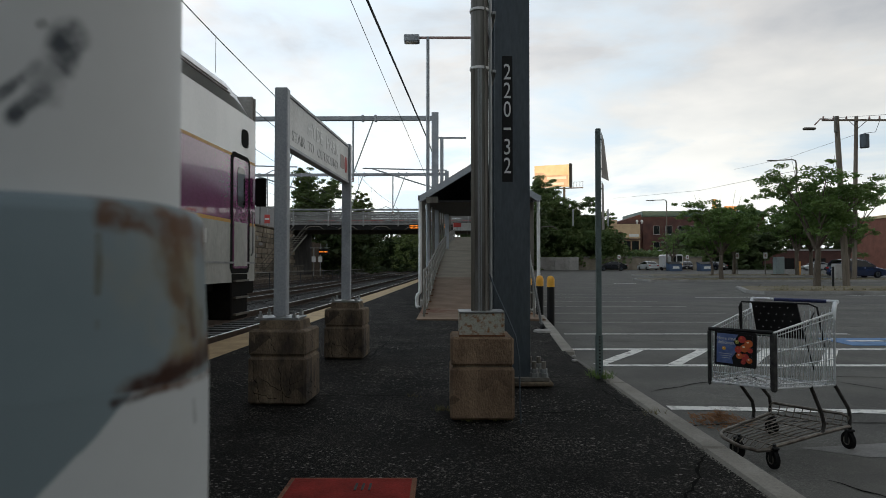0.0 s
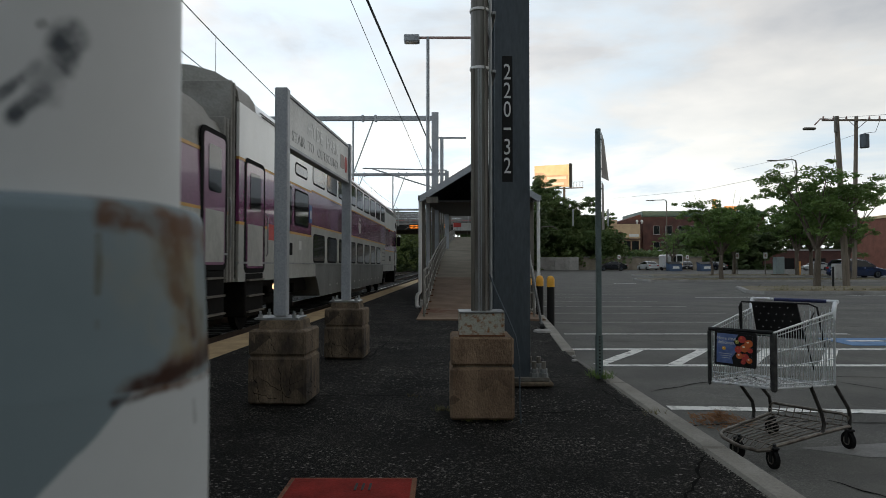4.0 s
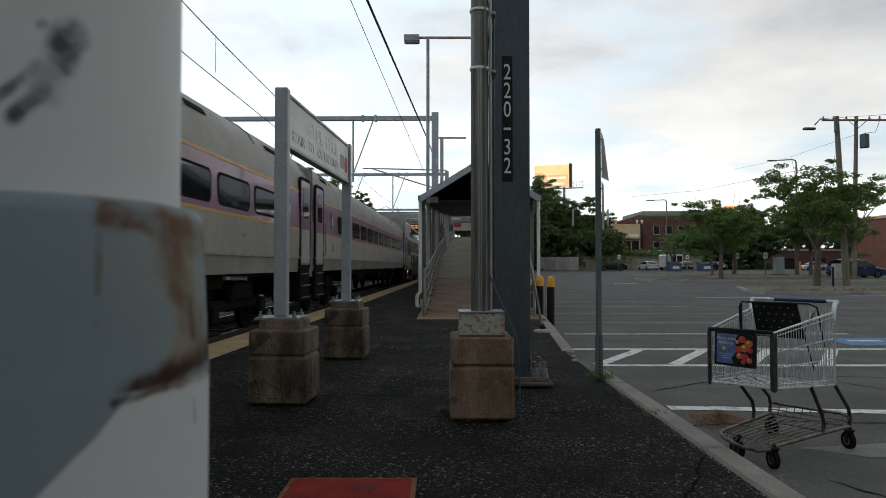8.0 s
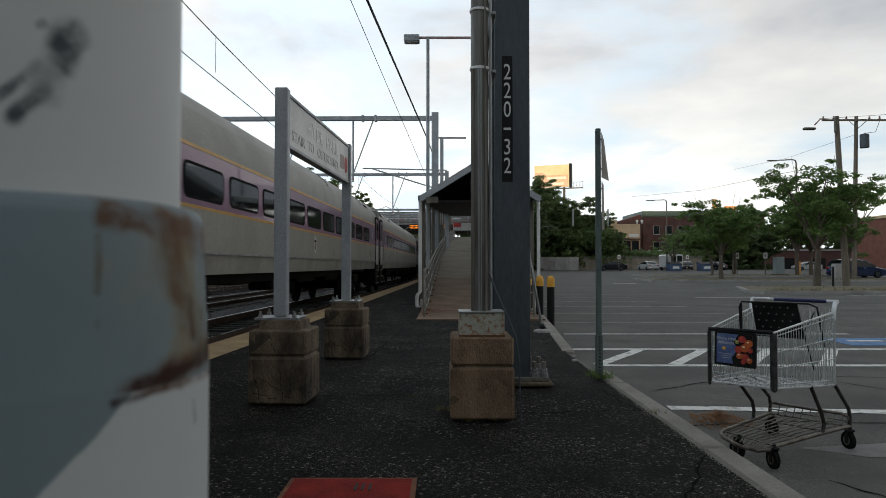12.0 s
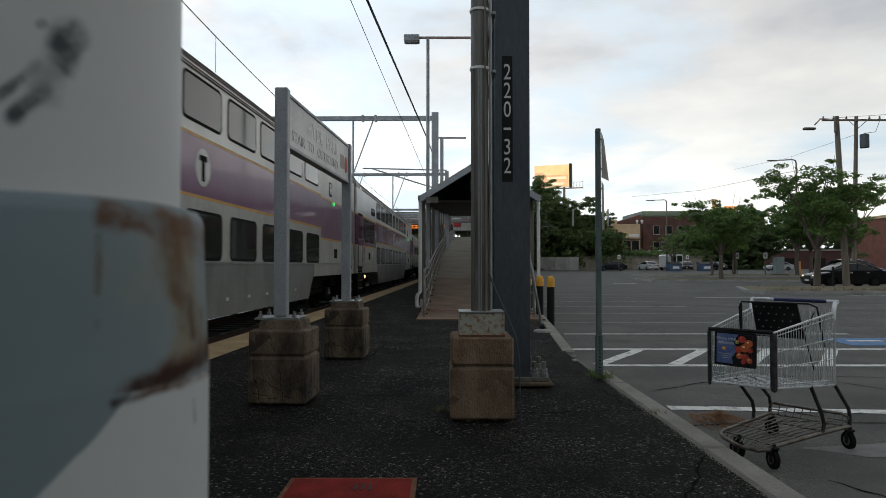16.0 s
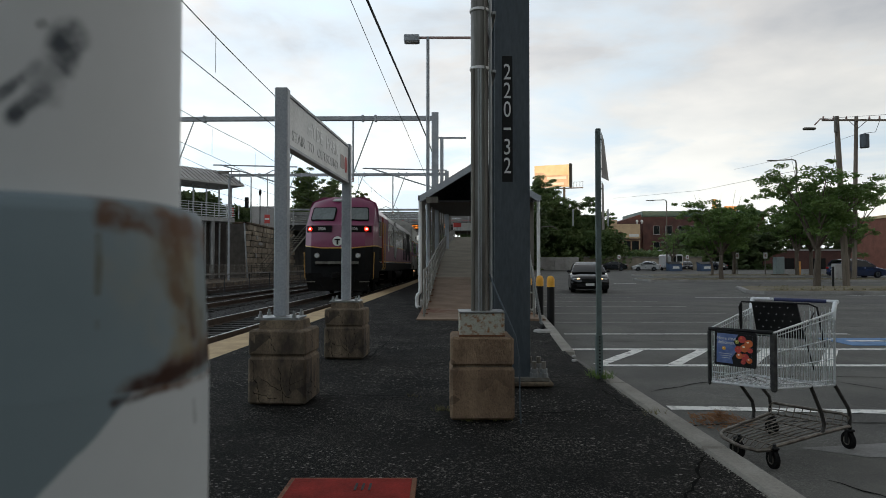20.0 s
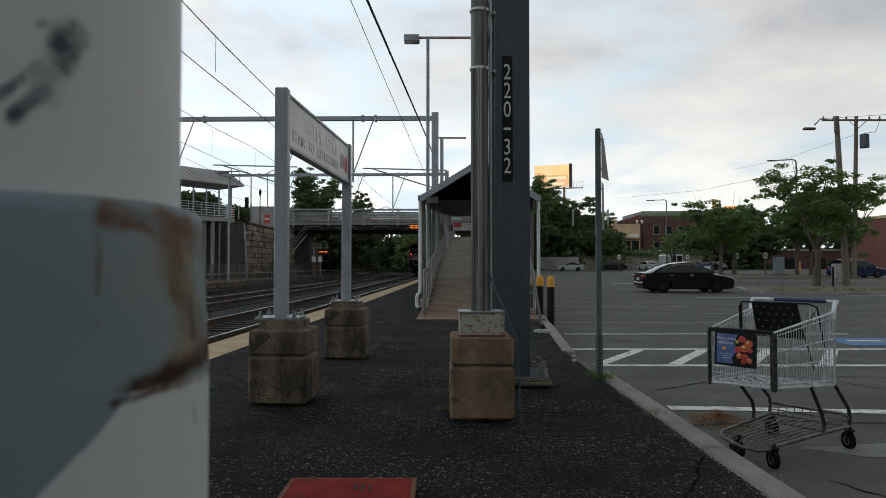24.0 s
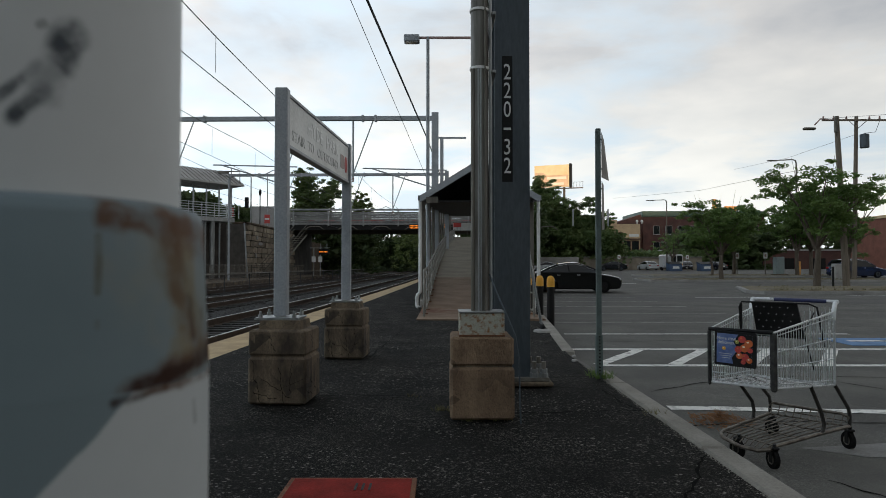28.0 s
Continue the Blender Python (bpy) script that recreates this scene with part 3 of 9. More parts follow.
def lines():
    def strip(x0, x1, y, w=0.11, name="parking_line", y1=None, label="worn white parking line on the asphalt", material=LINE, n=12):
        rnd = random.Random(int(y * 100))
        y1 = y if y1 is None else y1
        g = Geo()
        vs = []
        ln = math.hypot(x1 - x0, y1 - y)
        ux, uy = (x1 - x0) / ln, (y1 - y) / ln
        for i in range(n + 1):
            k = i / n
            x, yy = x0 + (x1 - x0) * k, y + (y1 - y) * k
            a, b = w / 2 * rnd.uniform(0.86, 1.05), w / 2 * rnd.uniform(0.86, 1.05)
            vs += [(x - uy * a, yy + ux * a, lot_z(yy) + 0.005), (x + uy * b, yy - ux * b, lot_z(yy) + 0.005)]
        g.add(vs, [(2 * i, 2 * i + 1, 2 * i + 3, 2 * i + 2) for i in range(n)])
        tagged(part(name, g, material, smooth=0), label, "road marking", "parking lines", "structure")
    strip(2.12, 7.9, 4.97, 0.14, y1=4.53)
    strip(2.08, 7.9, 7.05, 0.13)
    strip(2.05, 7.9, 8.41, 0.13)
    for y, w in ((10.27, 0.11), (12.39, 0.09), (14.72, 0.09), (17.13, 0.08), (19.4, 0.08), (21.7, 0.08), (24.0, 0.08)):
        strip(2.35 + 0.05 * (y - 10), 7.9, y, w, label="faded white parking line on the asphalt", material=LINE if y < 11 else FADEDLINE)
    x = 2.1
    while x < 7.5:
        strip(x, x + 1.0, 7.12, 0.17, "hatch_line", 8.34, "white diagonal hatching of an access aisle", n=6)
        x += 1.02
    # blue wheelchair bay square, painted with a white mark
    g = Geo().box(7.7, 9.25, LOT_Z + 0.003, 1.7, 0.9, 0.006)
    tagged(part("bay_marking", g, BLUELINE, smooth=0), "faded blue painted square in an accessible bay", "road marking", kind="structure")
    g = Geo().box(7.5, 9.3, LOT_Z + 0.009, 0.7, 0.12, 0.004).box(7.8, 9.15, LOT_Z + 0.009, 0.12, 0.4, 0.004)
    tagged(part("bay_symbol", g, LINE, smooth=0), "white worn symbol on the blue bay", "road marking", kind="structure")
    strip(11.7, 13.2, 36.0, 0.35, "lane_mark", label="short white lane mark on the asphalt")
    strip(10.5, 13.0, 22.0, 0.14, "lane_mark", label="short white lane mark on the asphalt")
    strip(18.0, 22.0, 23.5, 0.14, "lane_mark", label="short white lane mark on the asphalt")
    # dark worn lane and a pale patch
    g = Geo().add([(6, 20.5, LOT_Z + 0.003), (40, 12.0, LOT_Z + 0.003), (40, 15.5, LOT_Z + 0.003), (6, 24.0, LOT_Z + 0.003)], [(0, 1, 2, 3)])
    tagged(part("tyre_track", g, LOT_DARK, smooth=0), "dark worn tyre lane across the lot", "road wear", kind="structure")
    g = Geo().add([(2.62, 3.88, LOT_Z + 0.003), (2.95, 3.7, LOT_Z + 0.003), (3.7, 3.62, LOT_Z + 0.003), (4.4, 3.75, LOT_Z + 0.003), (4.2, 3.95, LOT_Z + 0.003), (3.3, 3.98, LOT_Z + 0.003)], [(0, 1, 2, 3, 4, 5)])
    tagged(part("asphalt_patch", g, PATCH, smooth=0), "pale patched spot in the asphalt", "road wear", kind="structure")


def railway():
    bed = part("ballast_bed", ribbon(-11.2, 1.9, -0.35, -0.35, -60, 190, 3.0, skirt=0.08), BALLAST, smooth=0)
    tagged(bed, "dark crushed stone ballast under the tracks", "ballast", kind="stuff")
    tie_me = Geo().box(0, 0, 0, 2.6, 0.23, 0.16, 0.015).mesh("tie", TIE, 0)
    for k, off in enumerate((0.0, -4.05, -8.3)):
        tr = thing("railway_track", "railway track with rusty rails on weathered ties" if k else "railway track beside the platform, polished rails on weathered ties", "railway track", "tracks")
        for side in (-0.755, 0.755):
            r = part("rail", ribbon(off + side - 0.035, off + side + 0.035, RAIL_Z - 0.004, RAIL_Z - 0.004, -60, 190, 2.5, skirt=0.06), RAILSIDE, tr, smooth=0)
            part("rail_web", ribbon(off + side - 0.012, off + side + 0.012, RAIL_Z - 0.06, RAIL_Z - 0.06, -60, 190, 2.5, skirt=0.1), RAILSIDE, r, smooth=0)
            part("rail_foot", ribbon(off + side - 0.075, off + side + 0.075, RAIL_Z - 0.15, RAIL_Z - 0.15, -60, 190, 2.5, skirt=0.03), RAILSIDE, r, smooth=0)
            part("running_surface", ribbon(off + side - 0.03, off + side + 0.03, RAIL_Z, RAIL_Z, -60, 190, 2.5, skirt=0.003), RAILTOP, r, smooth=0)
        far = Geo()
        rnd = random.Random(k)
        for i in range(-20, 300):
            s = 0.53 * i
            x, y, a = track(s, off)
            if (k == 0 and 5 < s < 66) or (k == 1 and 10 < s < 60):
                part("tie", tie_me, None, tr, m=pose(x + rnd.uniform(-0.04, 0.04), y, -0.385 + rnd.uniform(-0.008, 0.008), 0, 0, math.degrees(-a) + rnd.uniform(-1, 1)))
            else:
                far.box(x, y, -0.385, 2.6, 0.23, 0.16, 0, -a)
        tagged(part("timber_bed", far, TIE, tr, smooth=0), kind="stuff")
    # crushed stones near the platform, told apart at the nearest stretch
    rnd = random.Random(11)
    g = Geo()
    for _ in range(7000):
        s = 6 + 42 * rnd.random() ** 1.7
        off = rnd.uniform(-6.0, 1.5)
        x, y, _a = track(s, off)
        r = rnd.uniform(0.018, 0.04)
        z = -0.345 + rnd.uniform(0, 0.03)
        vs = [(x + r * rnd.uniform(0.6, 1.2) * dx, y + r * rnd.uniform(0.6, 1.2) * dy, z + r * rnd.uniform(0.5, 1) * dz) for dx, dy, dz in ((1, 0, 0), (0, 1, 0), (-1, 0, 0), (0, -1, 0), (0, 0, 1.0))]
        g.add(vs, [(0, 1, 4), (1, 2, 4), (2, 3, 4), (3, 0, 4)])
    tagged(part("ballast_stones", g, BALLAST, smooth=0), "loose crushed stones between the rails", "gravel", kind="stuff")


ground(), platform(), kerbs(), lines(), railway(), cracks()


# ---- near things on the platform ----
def pipe_post():
    """The thick painted pipe close by, with a rusting coupling."""
    d, az = 0.46, radians(32.88)
    px, py = -d * math.sin(az), d * math.cos(az)
    post = thing("painted_pipe", "white painted steel pipe with a peeling grey coupling and rust", "pipe", m=pose(px, py, 0))
    part("upper_pipe", Geo().lathe([(0.0905, 1.138), (0.0905, 4.2)], 96), PIPE_WHITE, post)
    part("coupling", Geo().lathe([(0.1085, 1.057), (0.1075, 1.075), (0.1058, 1.11), (0.1046, 1.145), (0.1036, 1.1485), (0.101, 1.152), (0.0905, 1.155)], 96), PIPE_GREY, post, "grey peeling coupling with rust runs")
    part("lower_pipe", Geo().lathe([(0.1085, 0.0), (0.1085, 1.0569)], 96), PIPE_LOWER, post)
    part("base_flange", Geo().lathe([(0.17, 0.0), (0.17, 0.02), (0.12, 0.03)], 40), GALV, post)


class Nodes:
    """Short names for chains of maths nodes on a material."""

    def __init__(self, m):
        self.n, self.l = m.node_tree.nodes, m.node_tree.links
        tc = self.n.new("ShaderNodeTexCoord")
        self.obj = tc.outputs["Object"]
        sp = self.n.new("ShaderNodeSeparateXYZ")
        self.l.new(self.obj, sp.inputs[0])
        self.x, self.y, self.z = sp.outputs

    def op(self, kind, *args, clamp=False):
        q = self.n.new("ShaderNodeMath")
        q.operation, q.use_clamp = kind, clamp
        for i, v in enumerate(args):
            if isinstance(v, (int, float)):
                q.inputs[i].default_value = v
            else:
                self.l.new(v, q.inputs[i])
        return q.outputs[0]

    def step(self, v, lo, hi, a=0.0, b=1.0):
        q = self.n.new("ShaderNodeMapRange")
        q.interpolation_type = "SMOOTHSTEP"
        q.inputs[1].default_value, q.inputs[2].default_value, q.inputs[3].default_value, q.inputs[4].default_value = lo, hi, a, b
        self.l.new(v, q.inputs[0])
        return q.outputs[0]

    def noise(self, scale, detail=4, stretch=None):
        v = self.obj
        if stretch:
            mp = self.n.new("ShaderNodeMapping")
            mp.inputs["Scale"].default_value = stretch
            self.l.new(v, mp.inputs[0])
            v = mp.outputs[0]
        q = self.n.new("ShaderNodeTexNoise")
        q.inputs["Scale"].default_value, q.inputs["Detail"].default_value = scale, detail
        self.l.new(v, q.inputs["Vector"])
        return q.outputs[0]

    def blend(self, base, colour, fac):
        q = self.n.new("ShaderNodeMix")
        q.data_type = "RGBA"
        self.l.new(fac, q.inputs[0])
        self.l.new(base, q.inputs[6])
        q.inputs[7].default_value = (*colour, 1)
        return q.outputs[2]

    def streak(self, u, z, u0, z0, u1, z1, w):
        """1 inside a tapered streak from (u0, z0) to (u1, z1) on the round surface, falling off at its edge."""
        du, dz = u1 - u0, z1 - z0
        ln = math.hypot(du, dz)
        cu, cz = du / ln, dz / ln
        pu, pz = self.op("SUBTRACT", u, u0), self.op("SUBTRACT", z, z0)
        t = self.op("ADD", self.op("MULTIPLY", pu, cu), self.op("MULTIPLY", pz, cz))
        d = self.op("ABSOLUTE", self.op("SUBTRACT", self.op("MULTIPLY", pu, cz), self.op("MULTIPLY", pz, cu)))
        over = self.op("MAXIMUM", self.op("MAXIMUM", self.op("MULTIPLY", t, -1.0), self.op("SUBTRACT", t, ln)), 0.0)
        r = self.op("SQRT", self.op("ADD", self.op("MULTIPLY", d, d), self.op("MULTIPLY", over, over)))
        wob = self.op("MULTIPLY_ADD", self.op("SUBTRACT", self.noise(45, 6), 0.5), w * 2.4, r)
        return self.step(wob, w * 1.5, w * 0.35)


def painted_pipe(name, base1, base2, streaks, paint_edge=None):
    """Pipe paint with soft streaks of scuffed metal or rust. u: degrees round the pipe / 1000."""
    m = mat(name, base1, base2, rough=0.5, scale=3, fine=60, bump=0.0, grain=0.03, spec=0.15)
    b = m.node_tree.nodes["Principled BSDF"]
    k = Nodes(m)
    col = b.inputs["Base Color"].links[0].from_socket
    u = k.op("MULTIPLY", k.op("ARCTAN2", k.y, k.x), 0.1045)
    if paint_edge:
        slope, edge, colour = paint_edge
        v = k.op("SUBTRACT", k.z, k.op("MULTIPLY", u, slope))
        v = k.op("MULTIPLY_ADD", k.op("SUBTRACT", k.noise(24), 0.5), 0.012, v)
        col = k.blend(col, colour, k.step(v, edge - 0.0015, edge + 0.0015))
    for a0, z0, a1, z1, w, colour, amount in streaks:
        f = k.streak(u, k.z, radians(a0) * 0.1045, z0, radians(a1) * 0.1045, z1, w)
        f = k.op("MULTIPLY", k.op("MULTIPLY", f, amount), k.step(k.noise(60, 7), 0.34, 0.6, 0.45, 1.0))
        col = k.blend(col, colour, f)
    k.l.new(col, b.inputs["Base Color"])
    return m


RUSTY_BROWN, RUST_DEEP, RUST_WASH = (0.10, 0.043, 0.016), (0.03, 0.009, 0.003), (0.22, 0.17, 0.085)
PIPE_WHITE = painted_pipe("pipe_white_paint", (0.62, 0.63, 0.625), (0.57, 0.58, 0.575), [
    (-42, 1.231, -50, 1.205, 0.008, (0.075, 0.085, 0.095), 1.0), (-49, 1.204, -57, 1.191, 0.0045, (0.08, 0.09, 0.1), 1.0), (-51, 1.216, -62, 1.196, 0.003, (0.1, 0.11, 0.12), 0.95), (-50, 1.236, -51, 1.235, 0.002, (0.2, 0.2, 0.2), 0.6)])
PIPE_GREY = painted_pipe("coupling_grey_paint", (0.215, 0.265, 0.285), (0.175, 0.222, 0.245), [
    (-18, 1.12, 10, 1.075, 0.03, (0.26, 0.255, 0.215), 0.45), (-9, 1.13, -6, 1.068, 0.013, RUST_WASH, 0.75), (-35, 1.145, 18, 1.14, 0.007, RUSTY_BROWN, 0.9), (-12, 1.138, 18, 1.133, 0.010, RUSTY_BROWN, 0.6),
    (-13, 1.136, -11, 1.106, 0.008, RUSTY_BROWN, 0.95), (-11, 1.106, -3, 1.088, 0.005, RUSTY_BROWN, 0.8), (-4, 1.099, -2, 1.08, 0.0045, RUST_DEEP, 0.9), (-6, 1.088, 2, 1.075, 0.008, RUSTY_BROWN, 0.5), (6, 1.093, 6, 1.089, 0.0015, RUST_DEEP, 0.7),
    (-37.5, 1.134, -37.8, 1.107, 0.0016, (0.12, 0.11, 0.085), 0.75), (-38, 1.093, -38, 1.09, 0.0013, (0.13, 0.12, 0.1), 0.5), (-30, 1.058, 20, 1.076, 0.007, RUSTY_BROWN, 0.8), (-28, 1.059, 20, 1.069, 0.0055, RUST_DEEP, 1.0), (-28, 1.059, 20, 1.069, 0.003, RUST_DEEP, 1.0), (-16, 1.12, 6, 1.079, 0.012, (0.16, 0.135, 0.09), 0.5)])
PIPE_LOWER = painted_pipe("lower_pipe_paint", (0.55, 0.57, 0.57), (0.51, 0.53, 0.53), [
    (-34, 1.053, -18, 1.057, 0.003, RUST_DEEP, 0.9), (-24, 1.056, 18, 1.056, 0.0028, RUSTY_BROWN, 0.8), (-3, 1.043, -2, 1.032, 0.0022, (0.28, 0.29, 0.29), 0.6)], paint_edge=(1.0, 1.1095, (0.195, 0.243, 0.265)))


def concrete_base(x, y, name, label, material, w=0.47, top=0.597, rz=0.0, cap=True):
    b = thing(name, label, "concrete base", "concrete footings", m=pose(x, y, 0, 0, 0, rz))
    part("lower_block", Geo().box(0, 0, 0.1905, w + 0.008, w + 0.008, 0.381, 0.02), material, b)
    part("groove", Geo().box(0, 0, 0.385, w - 0.03, w - 0.03, 0.03), CONC_DARK, b)
    part("upper_block", Geo().box(0, 0, (0.392 + top) / 2, w, w, top - 0.392, 0.016), material, b)
    if cap:
        g = Geo()
        a, c = w * 0.37, w * 0.345
        g.add([(-a, -a, top - 0.002), (a, -a, top - 0.002), (a, a, top - 0.002), (-a, a, top - 0.002), (-c, -c, top + 0.07), (c, -c, top + 0.07), (c, c, top + 0.07), (-c, c, top + 0.07)],
              [(0, 3, 2, 1), (4, 5, 6, 7), (0, 1, 5, 4), (1, 2, 6, 5), (2, 3, 7, 6), (3, 0, 4, 7)])
        part("grout_cap", g, material, b, "tapered mortar cap")
        # age cracks on the faces
        rnd = random.Random(int(y * 10))
        for u0, z0, u1, z1 in ((-0.2, 0.36, -0.13, 0.02), (-0.13, 0.2, 0.12, 0.06), (0.02, 0.3, 0.06, 0.02), (0.06, 0.14, 0.2, 0.2), (-0.06, 0.56, -0.02, 0.41), (0.14, 0.37, 0.11, 0.1), (-0.2, 0.1, 0.0, 0.05)):
            for face in (0, 1):
                g = Geo()
                vs = []
                n = 9
                d = 0.0
                for i in range(n + 1):
                    d = 0.6 * d + rnd.uniform(-0.014, 0.014)
                    k = i / n
                    u, z, hw = u0 + (u1 - u0) * k + d, z0 + (z1 - z0) * k + 0.5 * d, rnd.uniform(0.0006, 0.0024)
                    off = -w / 2 - (0.0055 if z < 0.38 else 0.0015)
                    vs += [(u - hw, off, z - hw), (u + hw, off, z + hw)] if face == 0 else [(-off, u - hw, z - hw), (-off, u + hw, z + hw)]
                g.add(vs, [(2 * i, 2 * i + 1, 2 * i + 3, 2 * i + 2) for i in range(n)])
                part("surface_crack", g, CRACK, b, smooth=0)
    return b


SIGNPALE = mat("bleached_lettering", (0.78, 0.78, 0.77), (0.7, 0.7, 0.69), rough=0.4, scale=3, fine=40, bump=0.0)


def station_sign():
    concrete_base(-1.325, 4.48, "concrete_base", "aged stained concrete footing of the station sign", CONC_DARK, rz=-3)
    concrete_base(-1.18, 6.56, "concrete_base", "aged cracked concrete footing of the station sign", CONC_DARK, rz=-3)
    s = thing("station_sign", "grey steel framed station name sign with faded lettering", "sign")
    ax, ay, bx, by = -1.375, 5.69, -1.205, 8.33
    for x, y in ((ax, ay), (bx, by)):
        p = part("post", Geo().box(x, y, 0.685 + 0.98, 0.11, 0.11, 1.94, 0.008), GREYPAINT, s)
        plate = part("foot_plate", Geo().box(x, y, 0.678, 0.36, 0.36, 0.018, 0.003), GALV, s)
        for dx in (-0.14, 0.14):
            for dy in (-0.14, 0.14):
                part("bolt", Geo().cyl((x + dx, y + dy, 0.687), (x + dx, y + dy, 0.74), 0.011, n=8).cyl((x + dx, y + dy, 0.687), (x + dx, y + dy, 0.712), 0.02, n=6), GALV, plate)
    ln = math.hypot(bx - ax, by - ay)
    h = math.degrees(math.atan2(bx - ax, by - ay))
    # local frame of the panel: y along the sign, x towards the platform
    pm = pose((ax + bx) / 2, (ay + by) / 2, 2.375, 0, 0, -h)
    panel = part("sign_panel", Geo().box(0, 0, 0, 0.06, ln - 0.13, 0.42, 0.004), SIGNWHITE, s, "faded white sign face", m=pm)
    part("frame_top", Geo().box(0, 0, 0.222, 0.085, ln - 0.128, 0.03, 0.004), GREYPAINT, s, m=pm)
    part("frame_bottom", Geo().box(0, 0, -0.222, 0.085, ln - 0.128, 0.03, 0.004), GREYPAINT, s, m=pm)
    # raised lettering, bleached by the weather
    for word, size, material, y0, z0 in (("HYDE", 0.2, SIGNPALE, -0.33, 0.06), ("PARK", 0.2, SIGNPALE, 0.41, 0.06), ("STAIR", 0.14, SIGNGREY, -0.93, -0.11), ("TO", 0.14, SIGNGREY, -0.5, -0.11), ("OUTBOUND", 0.14, SIGNGREY, 0.22, -0.11)):
        part("sign_lettering", text_mesh(word, size, material, 0.001), None, panel, "bleached raised lettering", m=pose(0.0315, y0, z0, 90, 0, 90) @ Matrix.Diagonal((1.18, 1, 1, 1)))
    part("sign_patch", Geo().box(0.0315, 0.93, -0.02, 0.003, 0.2, 0.16), SIGNBROWN, panel, "browned patch of the sign face")
    part("sign_patch", Geo().prism([(0.07 * math.cos(a), 0.1 * math.sin(a)) for a in np.linspace(0, 2 * math.pi, 17)[:-1]], 0.030, 0.033, "x"), RED, panel, "faded red dot of the sign face", m=pose(0, 1.12, -0.03))
    for sgn in (-1, 1):
        part("side_trim", Geo().box(0.005, sgn * (ln / 2 - 0.068), 0, 0.075, 0.012, 0.41), GREYPAINT, s, m=pm)


def conduit_post():
    concrete_base(0.285, 4.05, "concrete_base", "square tan aggregate concrete footing with a groove", CONC, w=0.46, top=0.60, cap=False)
    s = thing("conduit_riser", "galvanised conduit riser clamped to the mast, on a rusty box", "conduit")
    x, y = 0.285, 4.0
    part("base_box", Geo().box(x, y, 0.688, 0.33, 0.3, 0.165, 0.006), RUSTY, s, "rusty painted steel base box")
    part("base_lid", Geo().box(x, y, 0.776, 0.338, 0.31, 0.012, 0.003), GALV, s)
    part("base_foot", Geo().box(x, y, 0.607, 0.34, 0.31, 0.014, 0.003), RUST, s)
    part("conduit", Geo().cyl((x - 0.008, y, 0.78), (x - 0.008, y, 4.3), 0.066, n=28), CHANNEL, s, "thick weathered grey conduit")
    part("conduit", Geo().cyl((x + 0.072, y - 0.015, 0.78), (x + 0.072, y - 0.015, 4.3), 0.014, n=14), GALV, s, "thin bright galvanised conduit")
    for dx, dy, r, top in ((-0.018, -0.064, 0.0075, 2.6), (0.0, -0.066, 0.006, 2.6), (-0.06, -0.045, 0.016, 2.6), (0.03, -0.062, 0.007, 4.3)):
        part("conduit", Geo().cyl((x + dx, y + dy, 0.78), (x + dx, y + dy, top), r, n=10), GALV_OLD if dx < -0.03 or dx > 0.02 else GALV, s, "thin dull conduit")
    for z in (2.61, 3.055, 3.62):
        c = part("clamp", Geo().lathe([(0.067, -0.011), (0.075, -0.009), (0.075, 0.009), (0.067, 0.011)], 28, (x - 0.008, y, z)), WHITEPAINT, s, "white clamp band")
        part("clamp_arm", Geo().box(x + 0.10, y + 0.35, z - 0.03, 0.03, 0.8, 0.026, 0.004), GALV, c)
    cab = Geo().tube([(0.35, 4.0, 1.05), (0.365, 3.93, 1.0), (0.40, 3.86, 0.9), (0.46, 3.8, 0.76), (0.515, 3.76, 0.62), (0.54, 3.74, 0.45), (0.545, 3.74, 0.2), (0.55, 3.74, 0.0)], 0.0065, 8)
    tagged(part("ground_cable", cab, MASTPAINT, None), "thin grey ground cable running down the footing", "cable")


